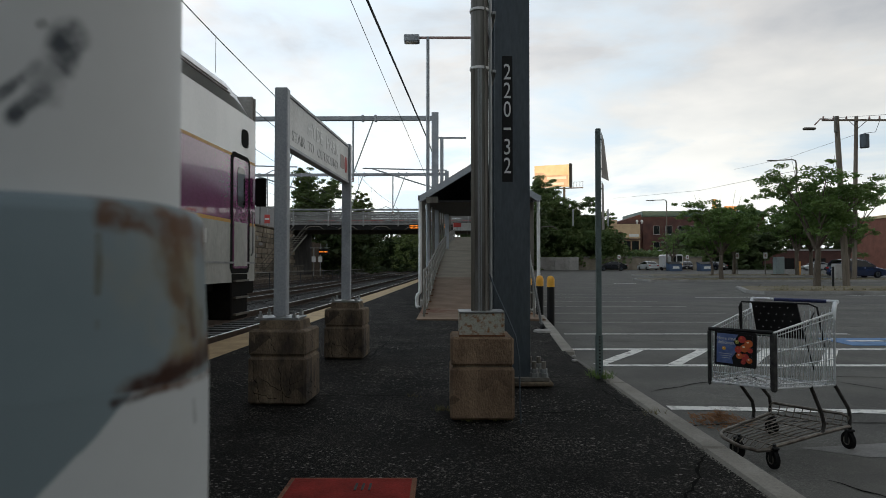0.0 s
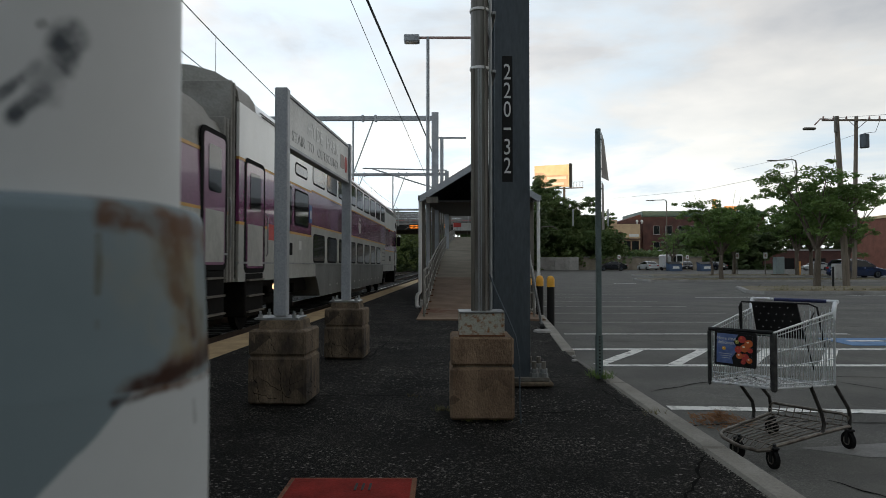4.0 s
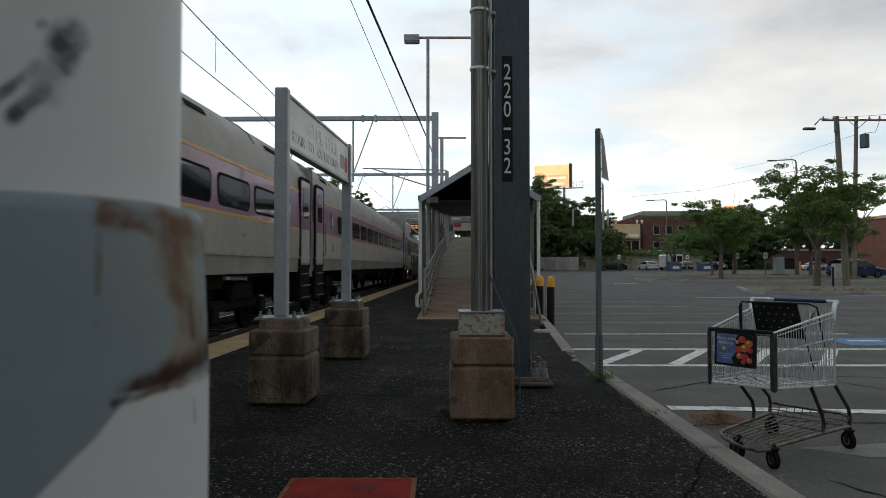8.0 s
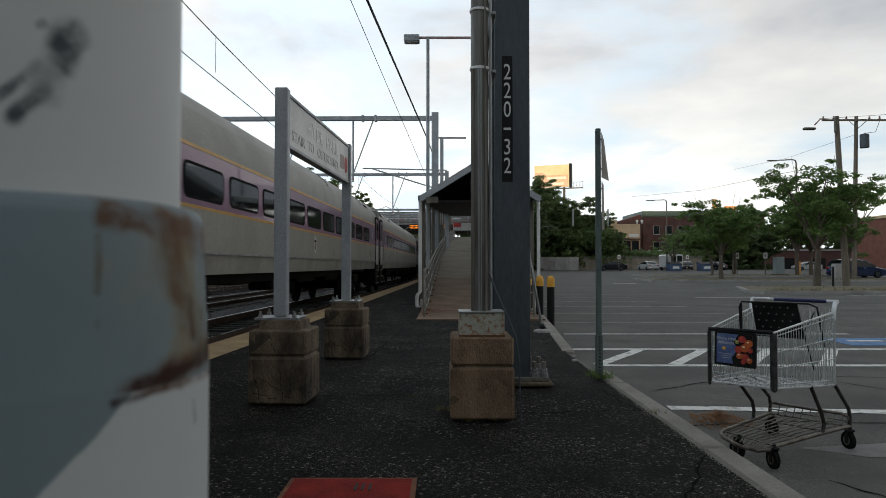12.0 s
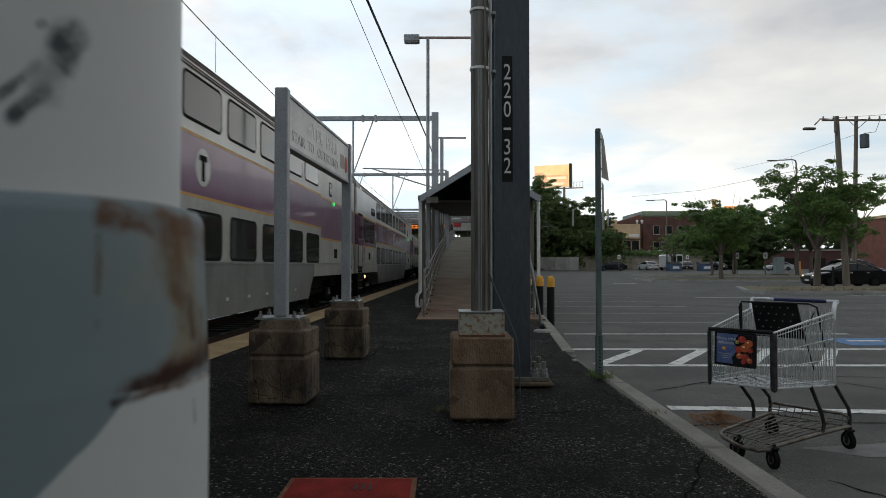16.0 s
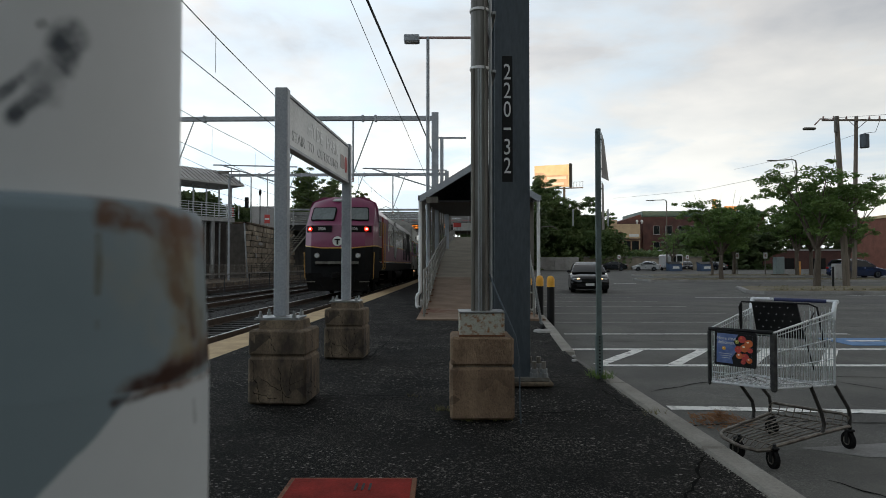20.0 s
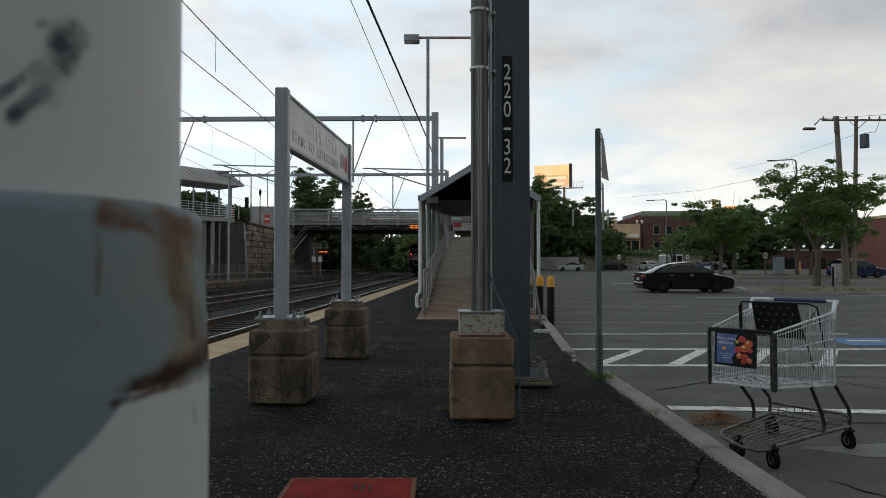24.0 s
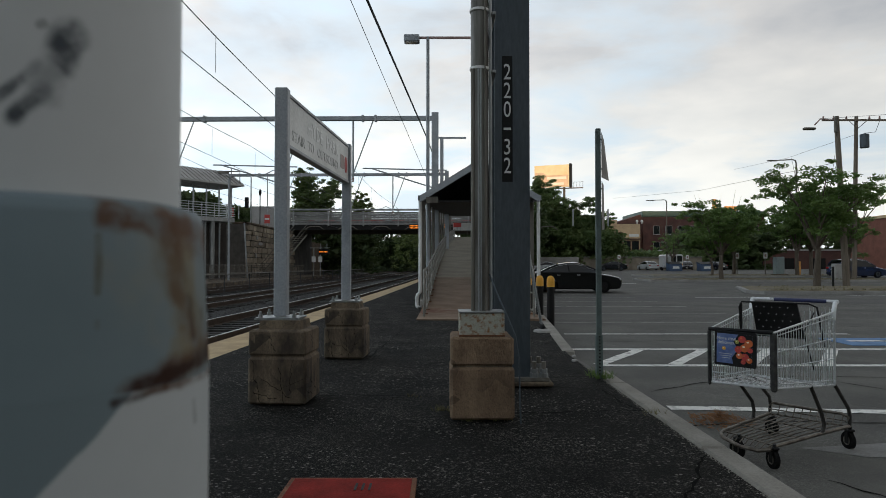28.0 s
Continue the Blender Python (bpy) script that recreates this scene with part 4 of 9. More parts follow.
def mast():
    s = thing("catenary_mast", "dark weathered steel catenary mast with a number plate", "mast")
    x, y = 0.655, 5.15
    h = 9.2
    part("flange", Geo().box(x, y - 0.155, 0.07 + h / 2, 0.335, 0.022, h, 0.003), MASTPAINT, s)
    part("flange", Geo().box(x, y + 0.155, 0.07 + h / 2, 0.335, 0.022, h, 0.003), MASTPAINT, s)
    part("web", Geo().box(x, y, 0.07 + h / 2, 0.018, 0.286, h), MASTPAINT, s)
    part("base_plate", Geo().box(x + 0.04, y, 0.055, 0.6, 0.46, 0.035, 0.004), GALV_OLD, s)
    part("footing", Geo().box(x + 0.04, y, 0.016, 0.66, 0.52, 0.04, 0.01), CONC_DARK, s, "low concrete footing")
    for dx in (-0.22, 0.2, 0.29):
        for dy in (-0.18, 0.16):
            b = part("anchor_bolt", Geo().cyl((x + dx, y + dy, 0.072), (x + dx, y + dy, 0.22), 0.022, n=10), GALV_OLD, s)
            part("nut", Geo().cyl((x + dx, y + dy, 0.072), (x + dx, y + dy, 0.112), 0.042, n=6).cyl((x + dx, y + dy, 0.116), (x + dx, y + dy, 0.152), 0.036, n=6), GALV, b)
    plate = part("number_plate", Geo().box(x - 0.045, y - 0.169, 2.51, 0.1, 0.004, 1.2), BLACK, s, "black plate with white numerals")
    z = 2.951
    for ch in ("2", "2", "0", "-", "3", "2"):
        if ch == "-":
            part("numeral", Geo().box(x - 0.045, y - 0.173, z, 0.07, 0.003, 0.022), SIGNWHITE, plate, "white dash")
        else:
            me = text_mesh(ch, 0.215, SIGNWHITE)
            part("numeral", me, None, plate, "white numeral", m=pose(x - 0.045, y - 0.173, z, 90, 0, 0) @ Matrix.Diagonal((0.72, 1, 1, 1)))
        z -= 0.1788


def post_sign():
    """Perforated square post with two signs seen edge-on."""
    s = thing("sign_post", "grey-green perforated steel sign post with two signs edge-on", "sign post")
    x, y = 1.575, 5.33
    part("post", Geo().box(x, y, 1.25, 0.05, 0.05, 2.52, 0.004), SIGNGREEN, s)
    part("sleeve", Geo().box(x, y, 0.2, 0.064, 0.064, 0.44, 0.004), SIGNGREEN, s, "perforated lower sleeve of the post")
    for i in range(12):
        part("hole", Geo().cyl((x, y - 0.0335, 0.03 + i * 0.034), (x, y - 0.0315, 0.03 + i * 0.034), 0.009, n=8), BLACK, s)
    def plate(name, label, top, rear):
        """A thin plate that runs back from the post; rear: how far its back edge stands out at each height."""
        vs = [(x + 0.03, y - 0.02, top[0]), (x + rear[0], y + top[2], top[0]), (x + rear[1], y + top[2], top[1]), (x + 0.03, y - 0.02, top[1] - 0.02)]
        vs += [(a + 0.004, b, h) for a, b, h in vs]
        part(name, Geo().add(vs, [(0, 1, 2, 3), (7, 6, 5, 4), (0, 4, 5, 1), (1, 5, 6, 2), (2, 6, 7, 3), (3, 7, 4, 0)]), GALV_OLD, s, label)
    plate("upper_sign", "bent aluminium sign seen edge-on", (2.47, 2.03, 0.4), (0.155, 0.205))
    plate("lower_sign", "small sign seen edge-on", (1.97, 1.5, 0.29), (0.122, 0.13))
    for z in (2.4, 2.1, 1.9, 1.6):
        part("bolt", Geo().cyl((x + 0.02, y, z), (x + 0.045, y, z), 0.009, n=6), GALV, s)
    rnd = random.Random(4)
    g = Geo()
    for _ in range(130):
        a, r = rnd.uniform(0, 6.28), 0.13 * rnd.random()
        bx, by = x + 0.01 + r * math.cos(a), y - 0.01 + r * math.sin(a)
        hh, lean = rnd.uniform(0.02, 0.09), rnd.uniform(0.0, 0.06)
        tx, ty = bx + lean * math.cos(a), by + lean * math.sin(a)
        g.add([(bx - 0.004, by, -0.005), (bx + 0.004, by, -0.005), (tx, ty, hh)], [(0, 1, 2)])
    tagged(part("grass_tuft", g, LEAF, smooth=0), "small tuft of green grass at the post's foot", "grass", kind="stuff")


def bollards():
    first = None
    for x, y in ((2.09, 12.9), (2.24, 12.2), (2.40, 11.75)):
        if first is None:
            first = thing("bollard", "black bollard with a rounded yellow top", "bollard", "bollards", m=pose(x, y, lot_z(y)))
            part("shaft", Geo().lathe([(0.085, 0.0), (0.085, 0.86)], 20), BLACK, first)
            part("cap", Geo().lathe([(0.088, 0.86), (0.088, 1.02), (0.075, 1.07), (0.045, 1.1), (0.01, 1.11)], 20), YELLOW, first, "yellow rounded cap")
        else:
            copy_thing(first, pose(x, y, lot_z(y)))


def cover():
    c = thing("utility_cover", "red painted rectangular iron utility cover set in asphalt", "utility cover", m=pose(-0.465, 2.505, 0, 0, 0, 0))
    part("frame", Geo().box(0, 0, 0.003, 0.66, 0.94, 0.012, 0.003), RUST, c)
    part("lid", Geo().box(0, 0, 0.0095, 0.61, 0.89, 0.006, 0.002), REDIRON, c)
    for i in range(3):
        part("letter_bar", Geo().box(0.03 + i * 0.035, 0.31, 0.0135, 0.012, 0.1, 0.004), BLACK, c, "raised worn lettering")
    for sx in (-0.2, 0.2):
        part("lift_hole", Geo().box(sx, -0.28, 0.0128, 0.04, 0.02, 0.002), BLACK, c)
    rnd = random.Random(8)
    g = Geo()
    for _ in range(520):
        a, r = rnd.uniform(0, 6.28), rnd.random()
        x, y = 2.36 + 0.26 * r * math.cos(a), 4.5 + 0.22 * r * math.sin(a)
        b = rnd.uniform(0, 6.28)
        ln = rnd.uniform(0.03, 0.09)
        z = LOT_Z + 0.004 + rnd.uniform(0, 0.09) * (1 - r)
        g.add([(x, y, z), (x + 0.006, y + 0.004, z + 0.004), (x + ln * math.cos(b), y + ln * math.sin(b), z + rnd.uniform(0, 0.05))], [(0, 1, 2)])
    tagged(part("dead_leaves", g, STRAW, smooth=0), "heap of dry orange weeds beside the kerb", "debris", kind="stuff")


def kerb_debris():
    rnd = random.Random(41)
    g = Geo()
    for _ in range(900):
        y = rnd.uniform(1.2, 6.0)
        x = 1.606 + rnd.gauss(0, 0.014)
        r = rnd.uniform(0.002, 0.006)
        z = -0.026
        g.add([(x + r, y, z), (x, y + r * 1.4, z), (x - r, y, z), (x, y - r, z), (x, y, z + r)], [(0, 1, 4), (1, 2, 4), (2, 3, 4), (3, 0, 4)])
    tagged(part("kerb_grit", g, KERB, smooth=0), "pale grit in the joint beside the kerb", "debris", kind="stuff")
    g = Geo()
    for cx, cy, n in ((1.62, 4.0, 14), (0.02, 4.1, 40), (0.2, 3.83, 16), (0.44, 3.84, 16), (-0.25, 4.52, 10)):
        for _ in range(n):
            x, y, a = cx + rnd.gauss(0, 0.05), cy + rnd.gauss(0, 0.02), rnd.uniform(0, 6.28)
            h = rnd.uniform(0.01, 0.05)
            g.add([(x - 0.003, y, -0.005), (x + 0.003, y, -0.005), (x + 0.03 * math.cos(a), y + 0.03 * math.sin(a), h)], [(0, 1, 2)])
    tagged(part("crack_weeds", g, GRASS, smooth=0), "sparse dry weeds in the cracks", "grass", kind="stuff")


pipe_post(), kerb_debris(), station_sign(), conduit_post(), mast(), post_sign(), bollards(), cover()


# ---- ramp, canopy and bridge ----
RAMP0, RAMP1, SLOPE = 13.2, 62.0, 0.09


def ramp_z(s):
    return 0.012 + SLOPE * max(0.0, s - RAMP0)


def rusted(m, centre, reach):
    """A ragged rust stain that has run out over a surface from a point of steel."""
    n, l = m.node_tree.nodes, m.node_tree.links
    b = n["Principled BSDF"]
    old = b.inputs["Base Color"].links[0].from_socket
    tc = n.new("ShaderNodeTexCoord")
    ns = n.new("ShaderNodeTexNoise")
    ns.inputs["Scale"].default_value, ns.inputs["Detail"].default_value = 5.0, 8
    l.new(tc.outputs["Object"], ns.inputs["Vector"])
    d = n.new("ShaderNodeVectorMath")
    d.operation = "DISTANCE"
    l.new(tc.outputs["Object"], d.inputs[0])
    d.inputs[1].default_value = centre
    k = n.new("ShaderNodeMath")
    k.operation = "MULTIPLY_ADD"
    l.new(d.outputs["Value"], k.inputs[0])
    k.inputs[1].default_value, k.inputs[2].default_value = -0.5 / reach, 0.35
    a = n.new("ShaderNodeMath")
    a.operation = "ADD"
    l.new(k.outputs[0], a.inputs[0])
    l.new(ns.outputs[0], a.inputs[1])
    r = n.new("ShaderNodeMapRange")
    r.inputs[1].default_value, r.inputs[2].default_value, r.inputs[4].default_value = 0.45, 0.7, 0.85
    l.new(a.outputs[0], r.inputs[0])
    mx = n.new("ShaderNodeMix")
    mx.data_type = "RGBA"
    l.new(r.outputs[0], mx.inputs[0])
    l.new(old, mx.inputs[6])
    mx.inputs[7].default_value = (0.12, 0.036, 0.01, 1)
    l.new(mx.outputs[2], b.inputs["Base Color"])


RAILGALV = mat("dull_handrail_steel", (0.25, 0.24, 0.215), (0.14, 0.13, 0.112), rough=0.5, metal=0.3, scale=3, fine=40, bump=0.1)


def ramp():
    r = thing("ramp", "long concrete access ramp rising beside the track", "ramp", kind="structure")

    def slab(s0, s1, off0, off1, lift, material, name, label="", n=8, low=None):
        g = Geo()
        vs = []
        for i in range(n + 1):
            s = s0 + (s1 - s0) * i / n
            xa, ya, _ = along(s, off0)
            xb, yb, _ = along(s, off1)
            z = ramp_z(s) + lift
            zb = z - 0.25 if low is None else low
            vs += [(xa, ya, z), (xb, yb, z), (xa, ya, zb), (xb, yb, zb)]
        fs = []
        for i in range(n):
            k = 4 * i
            fs += [(k, k + 4, k + 5, k + 1), (k, k + 2, k + 6, k + 4), (k + 1, k + 5, k + 7, k + 3), (k + 2, k + 3, k + 7, k + 6)]
        fs += [(0, 1, 3, 2), (4 * n, 4 * n + 2, 4 * n + 3, 4 * n + 1)]
        g.add(vs, fs)
        return part(name, g, material, r, label, smooth=0)
    rusted(MAT_BROWN, (-0.42, 16.2, 0.03), 1.1)
    slab(10.9, 20.4, 4.33, 7.0, 0.0, MAT_BROWN, "ramp_floor", "brown coated foot of the ramp", low=-0.3)
    for s0, s1 in ((20.4, 37.2), (37.3, 49.8), (49.9, 62.0)):
        slab(s0, s1 if s1 < 62 else 63.6, 4.45, 7.0, -0.006, CONC_TAN, "ramp_floor", "tan concrete ramp slab", low=-0.3)
    slab(14.0, 62.0, 4.25, 4.44, 0.1, CONC_GREY, "side_kerb", low=-0.3, n=20)
    # handrails on posts, inside the columns on both sides
    for side, wide in ((4.47, 0.22), (6.85, 0.0)):
        rail = thing("ramp_handrail", "grey tubular steel handrail with close uprights along the ramp", "handrail", "ramp handrails")

        def at(s, dz):
            x, y, _ = along(s, side + wide * (s - 11.6) / 50)
            return (x, y, ramp_z(s) + dz)
        for name, dz, r in (("top_rail", 1.02, 0.025), ("mid_rail", 0.84, 0.018), ("low_rail", 0.5, 0.018), ("toe_rail", 0.12, 0.018)):
            part(name, Geo().tube([at(s, dz) for s in np.linspace(11.6, 61.5, 26)], r, 8), RAILGALV, rail)
        x, y, _ = at(11.6, 0)
        part("end_loop", Geo().tube([(x, y, 1.03), (x, y - 0.12, 0.98), (x, y - 0.17, 0.85), (x, y - 0.17, 0.2), (x, y - 0.17, 0.0)], 0.025, 8), RAILGALV, rail)
        for k, s in enumerate(np.linspace(12.0, 61.0, 42)):
            part("post", Geo().cyl(at(s, -0.02), at(s, 1.02), 0.021, n=8), RAILGALV, rail)
            if k < 12:
                p = at(s, 0.012)
                part("foot_plate", Geo().box(p[0], p[1], p[2], 0.13, 0.11, 0.024), RUST, rail, "rusty foot plate")
    # far end: a door-high panel and fence at the head of the ramp
    head = thing("ramp_head_fence", "pale fence panel with a red notice at the ramp's head", "fence")
    x, y, a = along(62.6, 5.7)
    zt = ramp_z(62)
    part("panel", Geo().box(x, y, zt + 1.3, 2.6, 0.1, 0.9, 0.0, -a), SIGNWHITE, head)
    for k in range(7):
        part("bar", Geo().cyl((x - 1.2 + 0.4 * k, y, zt - 0.1), (x - 1.2 + 0.4 * k, y, zt + 1.75), 0.03, n=6), GALV_OLD, head)
    part("notice", Geo().box(x - 0.8, y - 0.07, zt + 1.5, 0.9, 0.03, 0.5, 0, -a), RED, head, "red notice")


def canopy():
    c = thing("ramp_canopy", "grey metal canopy roof on steel columns over the ramp", "canopy")
    s0, s1 = 13.9, 62.0
    left, right, ridge = 4.36, 7.3, 5.83

    def lift(s):
        return 0.085 * (s - s0)

    def sheet(oa, za, ob_, zb, th, material, name):
        g = Geo()
        vs = []
        n = 12
        for i in range(n + 1):
            s = s0 + (s1 - s0) * i / n
            xa, ya, _ = along(s, oa)
            xb, yb, _ = along(s, ob_)
            vs += [(xa, ya, za + lift(s)), (xb, yb, zb + lift(s)), (xa, ya, za + lift(s) - th), (xb, yb, zb + lift(s) - th)]
        fs = []
        for i in range(n):
            k = 4 * i
            fs += [(k, k + 4, k + 5, k + 1), (k, k + 2, k + 6, k + 4), (k + 1, k + 5, k + 7, k + 3), (k + 2, k + 3, k + 7, k + 6)]
        fs += [(0, 1, 3, 2), (4 * n, 4 * n + 2, 4 * n + 3, 4 * n + 1)]
        return part(name, g.add(vs, fs), material, c, smooth=0)
    sheet(left - 0.12, 2.93, ridge, 3.9, 0.07, GREYPAINT, "roof_slope")
    sheet(ridge + 0.004, 3.9, right + 0.12, 2.93, 0.07, GREYPAINT, "roof_slope")
    # the dark look under the roof is put into this sheet's black colour
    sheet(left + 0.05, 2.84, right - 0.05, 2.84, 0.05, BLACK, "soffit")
    sheet(left - 0.16, 2.97, left - 0.02, 2.97, 0.13, GALV, "gutter")
    sheet(right + 0.02, 2.97, right + 0.16, 2.97, 0.13, GALV, "gutter")
    xa, ya, _ = along(s0 - 0.03, left - 0.1)
    xr, yr, _ = along(s0 - 0.03, ridge)
    xb, yb, _ = along(s0 - 0.03, right + 0.1)
    part("gable_trim", Geo().add([(xa, ya, 2.78), (xr, yr, 3.74), (xr, yr, 3.93), (xa, ya, 2.96), (xa, ya - 0.05, 2.78), (xr, yr - 0.05, 3.74), (xr, yr - 0.05, 3.93), (xa, ya - 0.05, 2.96)],
         [(0, 1, 2, 3), (7, 6, 5, 4), (0, 4, 5, 1), (1, 5, 6, 2), (2, 6, 7, 3), (3, 7, 4, 0)]), GREYPAINT, c)
    part("gable_trim", Geo().add([(xr, yr, 3.74), (xb, yb, 2.78), (xb, yb, 2.96), (xr, yr, 3.93), (xr, yr - 0.05, 3.74), (xb, yb - 0.05, 2.78), (xb, yb - 0.05, 2.96), (xr, yr - 0.05, 3.93)],
         [(0, 1, 2, 3), (7, 6, 5, 4), (0, 4, 5, 1), (1, 5, 6, 2), (2, 6, 7, 3), (3, 7, 4, 0)]), GREYPAINT, c)
    part("gable_plate", Geo().box(xa + 0.32, ya - 0.06, 2.84, 0.32, 0.02, 0.16), GALV_OLD, c)
    s = s0 + 0.35
    while s < s1:
        for off in (left - 0.03, right - 0.05):
            x, y, a = along(s, off)
            top = 2.84 + lift(s)
            part("column", Geo().box(x, y, (top - 0.1) / 2, 0.12, 0.1, top + 0.1, 0.01, -a), GALV_OLD, c)
        s += 4.4
    for off, sg in ((left - 0.1, 1), (right + 0.1, -1)):
        x, y, _ = along(s0 + 0.1, off)
        d = part("downspout", Geo().tube([(x, y, 2.9), (x, y, 0.42), (x - 0.07, y - 0.02, 0.34), (x - 0.09, y - 0.02, 0.26), (x - 0.09, y - 0.02, 0.06), (x - 0.03, y - 0.06, 0.0)], 0.048, 10), WHITEPAINT, c, "white painted downspout")


def guy_wire():
    """Guyed stay beside the mast, its foot sleeved in a galvanised guard and set in mortar."""
    g = thing("guy_wire", "galvanised guy stay with a ribbed guard at its foot", "guy wire")
    foot, knee, top = Vector((1.72, 9.14, 0.0)), Vector((1.49, 9.24, 1.38)), Vector((1.28, 9.34, 2.72))
    part("stay", Geo().tube([foot, knee, top], 0.008, 6), GALV, g)
    guard = part("guard", Geo().tube([foot.lerp(knee, 0.08), knee], 0.022, 8), GALV, g, "pale ribbed guard")
    rib = Geo()
    for i in range(26):
        c = foot.lerp(knee, 0.09 + 0.035 * i)
        rib.cyl(c, c + (knee - foot).normalized() * 0.022, 0.031, n=8)
    part("ribs", rib, GALV, guard)
    part("anchor_eye", Geo().lathe([(0.02, 0.01), (0.045, 0.03), (0.045, 0.07), (0.02, 0.1)], 12, (1.72, 9.14, 0)), BLACK, g, "dark anchor eye")
    part("mortar_collar", Geo().lathe([(0.16, -0.03), (0.15, 0.004), (0.09, 0.02), (0.0, 0.024)], 14, (1.72, 9.14, 0)), CONC_GREY, g, "pale mortar collar")


def lamp_mast():
    s = thing("platform_lamp", "tall grey pole with two flat box lamps on arms", "street lamp")
    x, y = -0.43, 14.9
    part("pole", Geo().cyl((x, y, 0), (x, y, 7.64), 0.055, 0.045, n=12), GREYPAINT, s)
    part("arm", Geo().box(x + 0.45, y, 7.61, 2.2, 0.05, 0.06), SIGNBROWN, s)
    for dx in (-0.46, 1.6):
        part("lamp_head", Geo().box(x + dx, y, 7.57, 0.44, 0.3, 0.2, 0.02), GREYPAINT, s)
        part("lens", Geo().box(x + dx, y, 7.465, 0.36, 0.24, 0.012), LENS_CLEAR, s)


def portals():
    """Steel portals that carry the overhead line."""
    for s, xr, w, xl in ((24.4, 4.36, 0.32, -13.5), (39.5, 4.6, 0.3, -11.9)):
        p = thing("catenary_portal", "grey steel catenary portal across the tracks", "catenary portal", "portals")
        xb, yb, a = along(s, xr)
        for off in (xr, xl):
            x, y, _ = along(s, off)
            if off == -11.9:
                part("mast", Geo().tube([(x, y, -0.3), (x, y, 7.6), (x + 0.1, y, 7.85), (x + 0.35, y, 7.95)], 0.09, 10), GREYPAINT, p)
                continue
            m = part("mast", Geo().box(x, y - w / 2, 3.95, w, 0.02, 8.5).box(x, y + w / 2, 3.95, w, 0.02, 8.5).box(x, y, 3.95, 0.018, w - 0.02, 8.5), GREYPAINT, p)
        x0, y0, _ = along(s, xl)
        mid = ((x0 + xb) / 2, (y0 + yb) / 2)
        ln = math.hypot(xb - x0, yb - y0)
        part("beam", Geo().box(mid[0], mid[1], 7.95, ln, 0.2, 0.2, 0.01, -a), GREYPAINT, p)
        for off in (1.6, 1.0, -1.6, -3.0, -6.4, -9.6):
            x, y, _ = along(s, off)
            part("beam_clamp", Geo().box(x, y, 7.95, 0.1, 0.26, 0.3, 0.01, -a), GREYPAINT, p)
        for off in (0.0, -3.2, -8.4):
            x, y, _ = along(s, off + 0.55)
            h = part("hanger", Geo().cyl((x, y, 5.2), (x, y, 7.9), 0.045, n=8), GREYPAINT, p)
            x1, y1, _ = along(s, off + 0.35)
            x2, y2, _ = along(s, off + 1.48)
            part("strut", Geo().cyl((x2, y2, 7.85), (x, y, 5.35), 0.03, n=6), GREYPAINT, h)
            x3, y3, _ = along(s, off - 0.5)
            part("steady_arm", Geo().tube([(x, y, 5.3), ((x + x3) / 2, y, 5.55), (x3, y3, 5.28)], 0.025, 6), GREYPAINT, h)
            part("insulator", Geo().lathe([(0.03, 0), (0.07, 0.03), (0.03, 0.06), (0.07, 0.1), (0.03, 0.13), (0.07, 0.17), (0.03, 0.2)], 8, (x, y, 5.0)), SIGNBROWN, h)
    # bracket on the second mast with a slanting pole
    q = thing("line_bracket", "grey bracket arm with a slanting stay on the mast", "bracket")
    x, y, _ = along(39.5, 4.6)
    part("arm", Geo().cyl((x - 6.3, y, 8.4), (x, y, 8.25), 0.05, n=8), GREYPAINT, q)
    part("stay", Geo().cyl((x - 5.7, y, 8.4), (x, y - 0.2, 6.6), 0.05, n=8), GREYPAINT, q)
    copy_thing(q, pose(-11.2, 0, 0.25))
    x, y, _ = along(24.4, 4.36)
    k = thing("feeder_bracket", "grey bracket carrying the feeder cable", "bracket")
    part("arm", Geo().box(x + 0.75, y + 6.0, 8.5, 1.9, 0.1, 0.1), GREYPAINT, k)
    part("post", Geo().box(x + 0.3, y + 6.0, 6.7, 0.2, 0.2, 3.7), GREYPAINT, k)


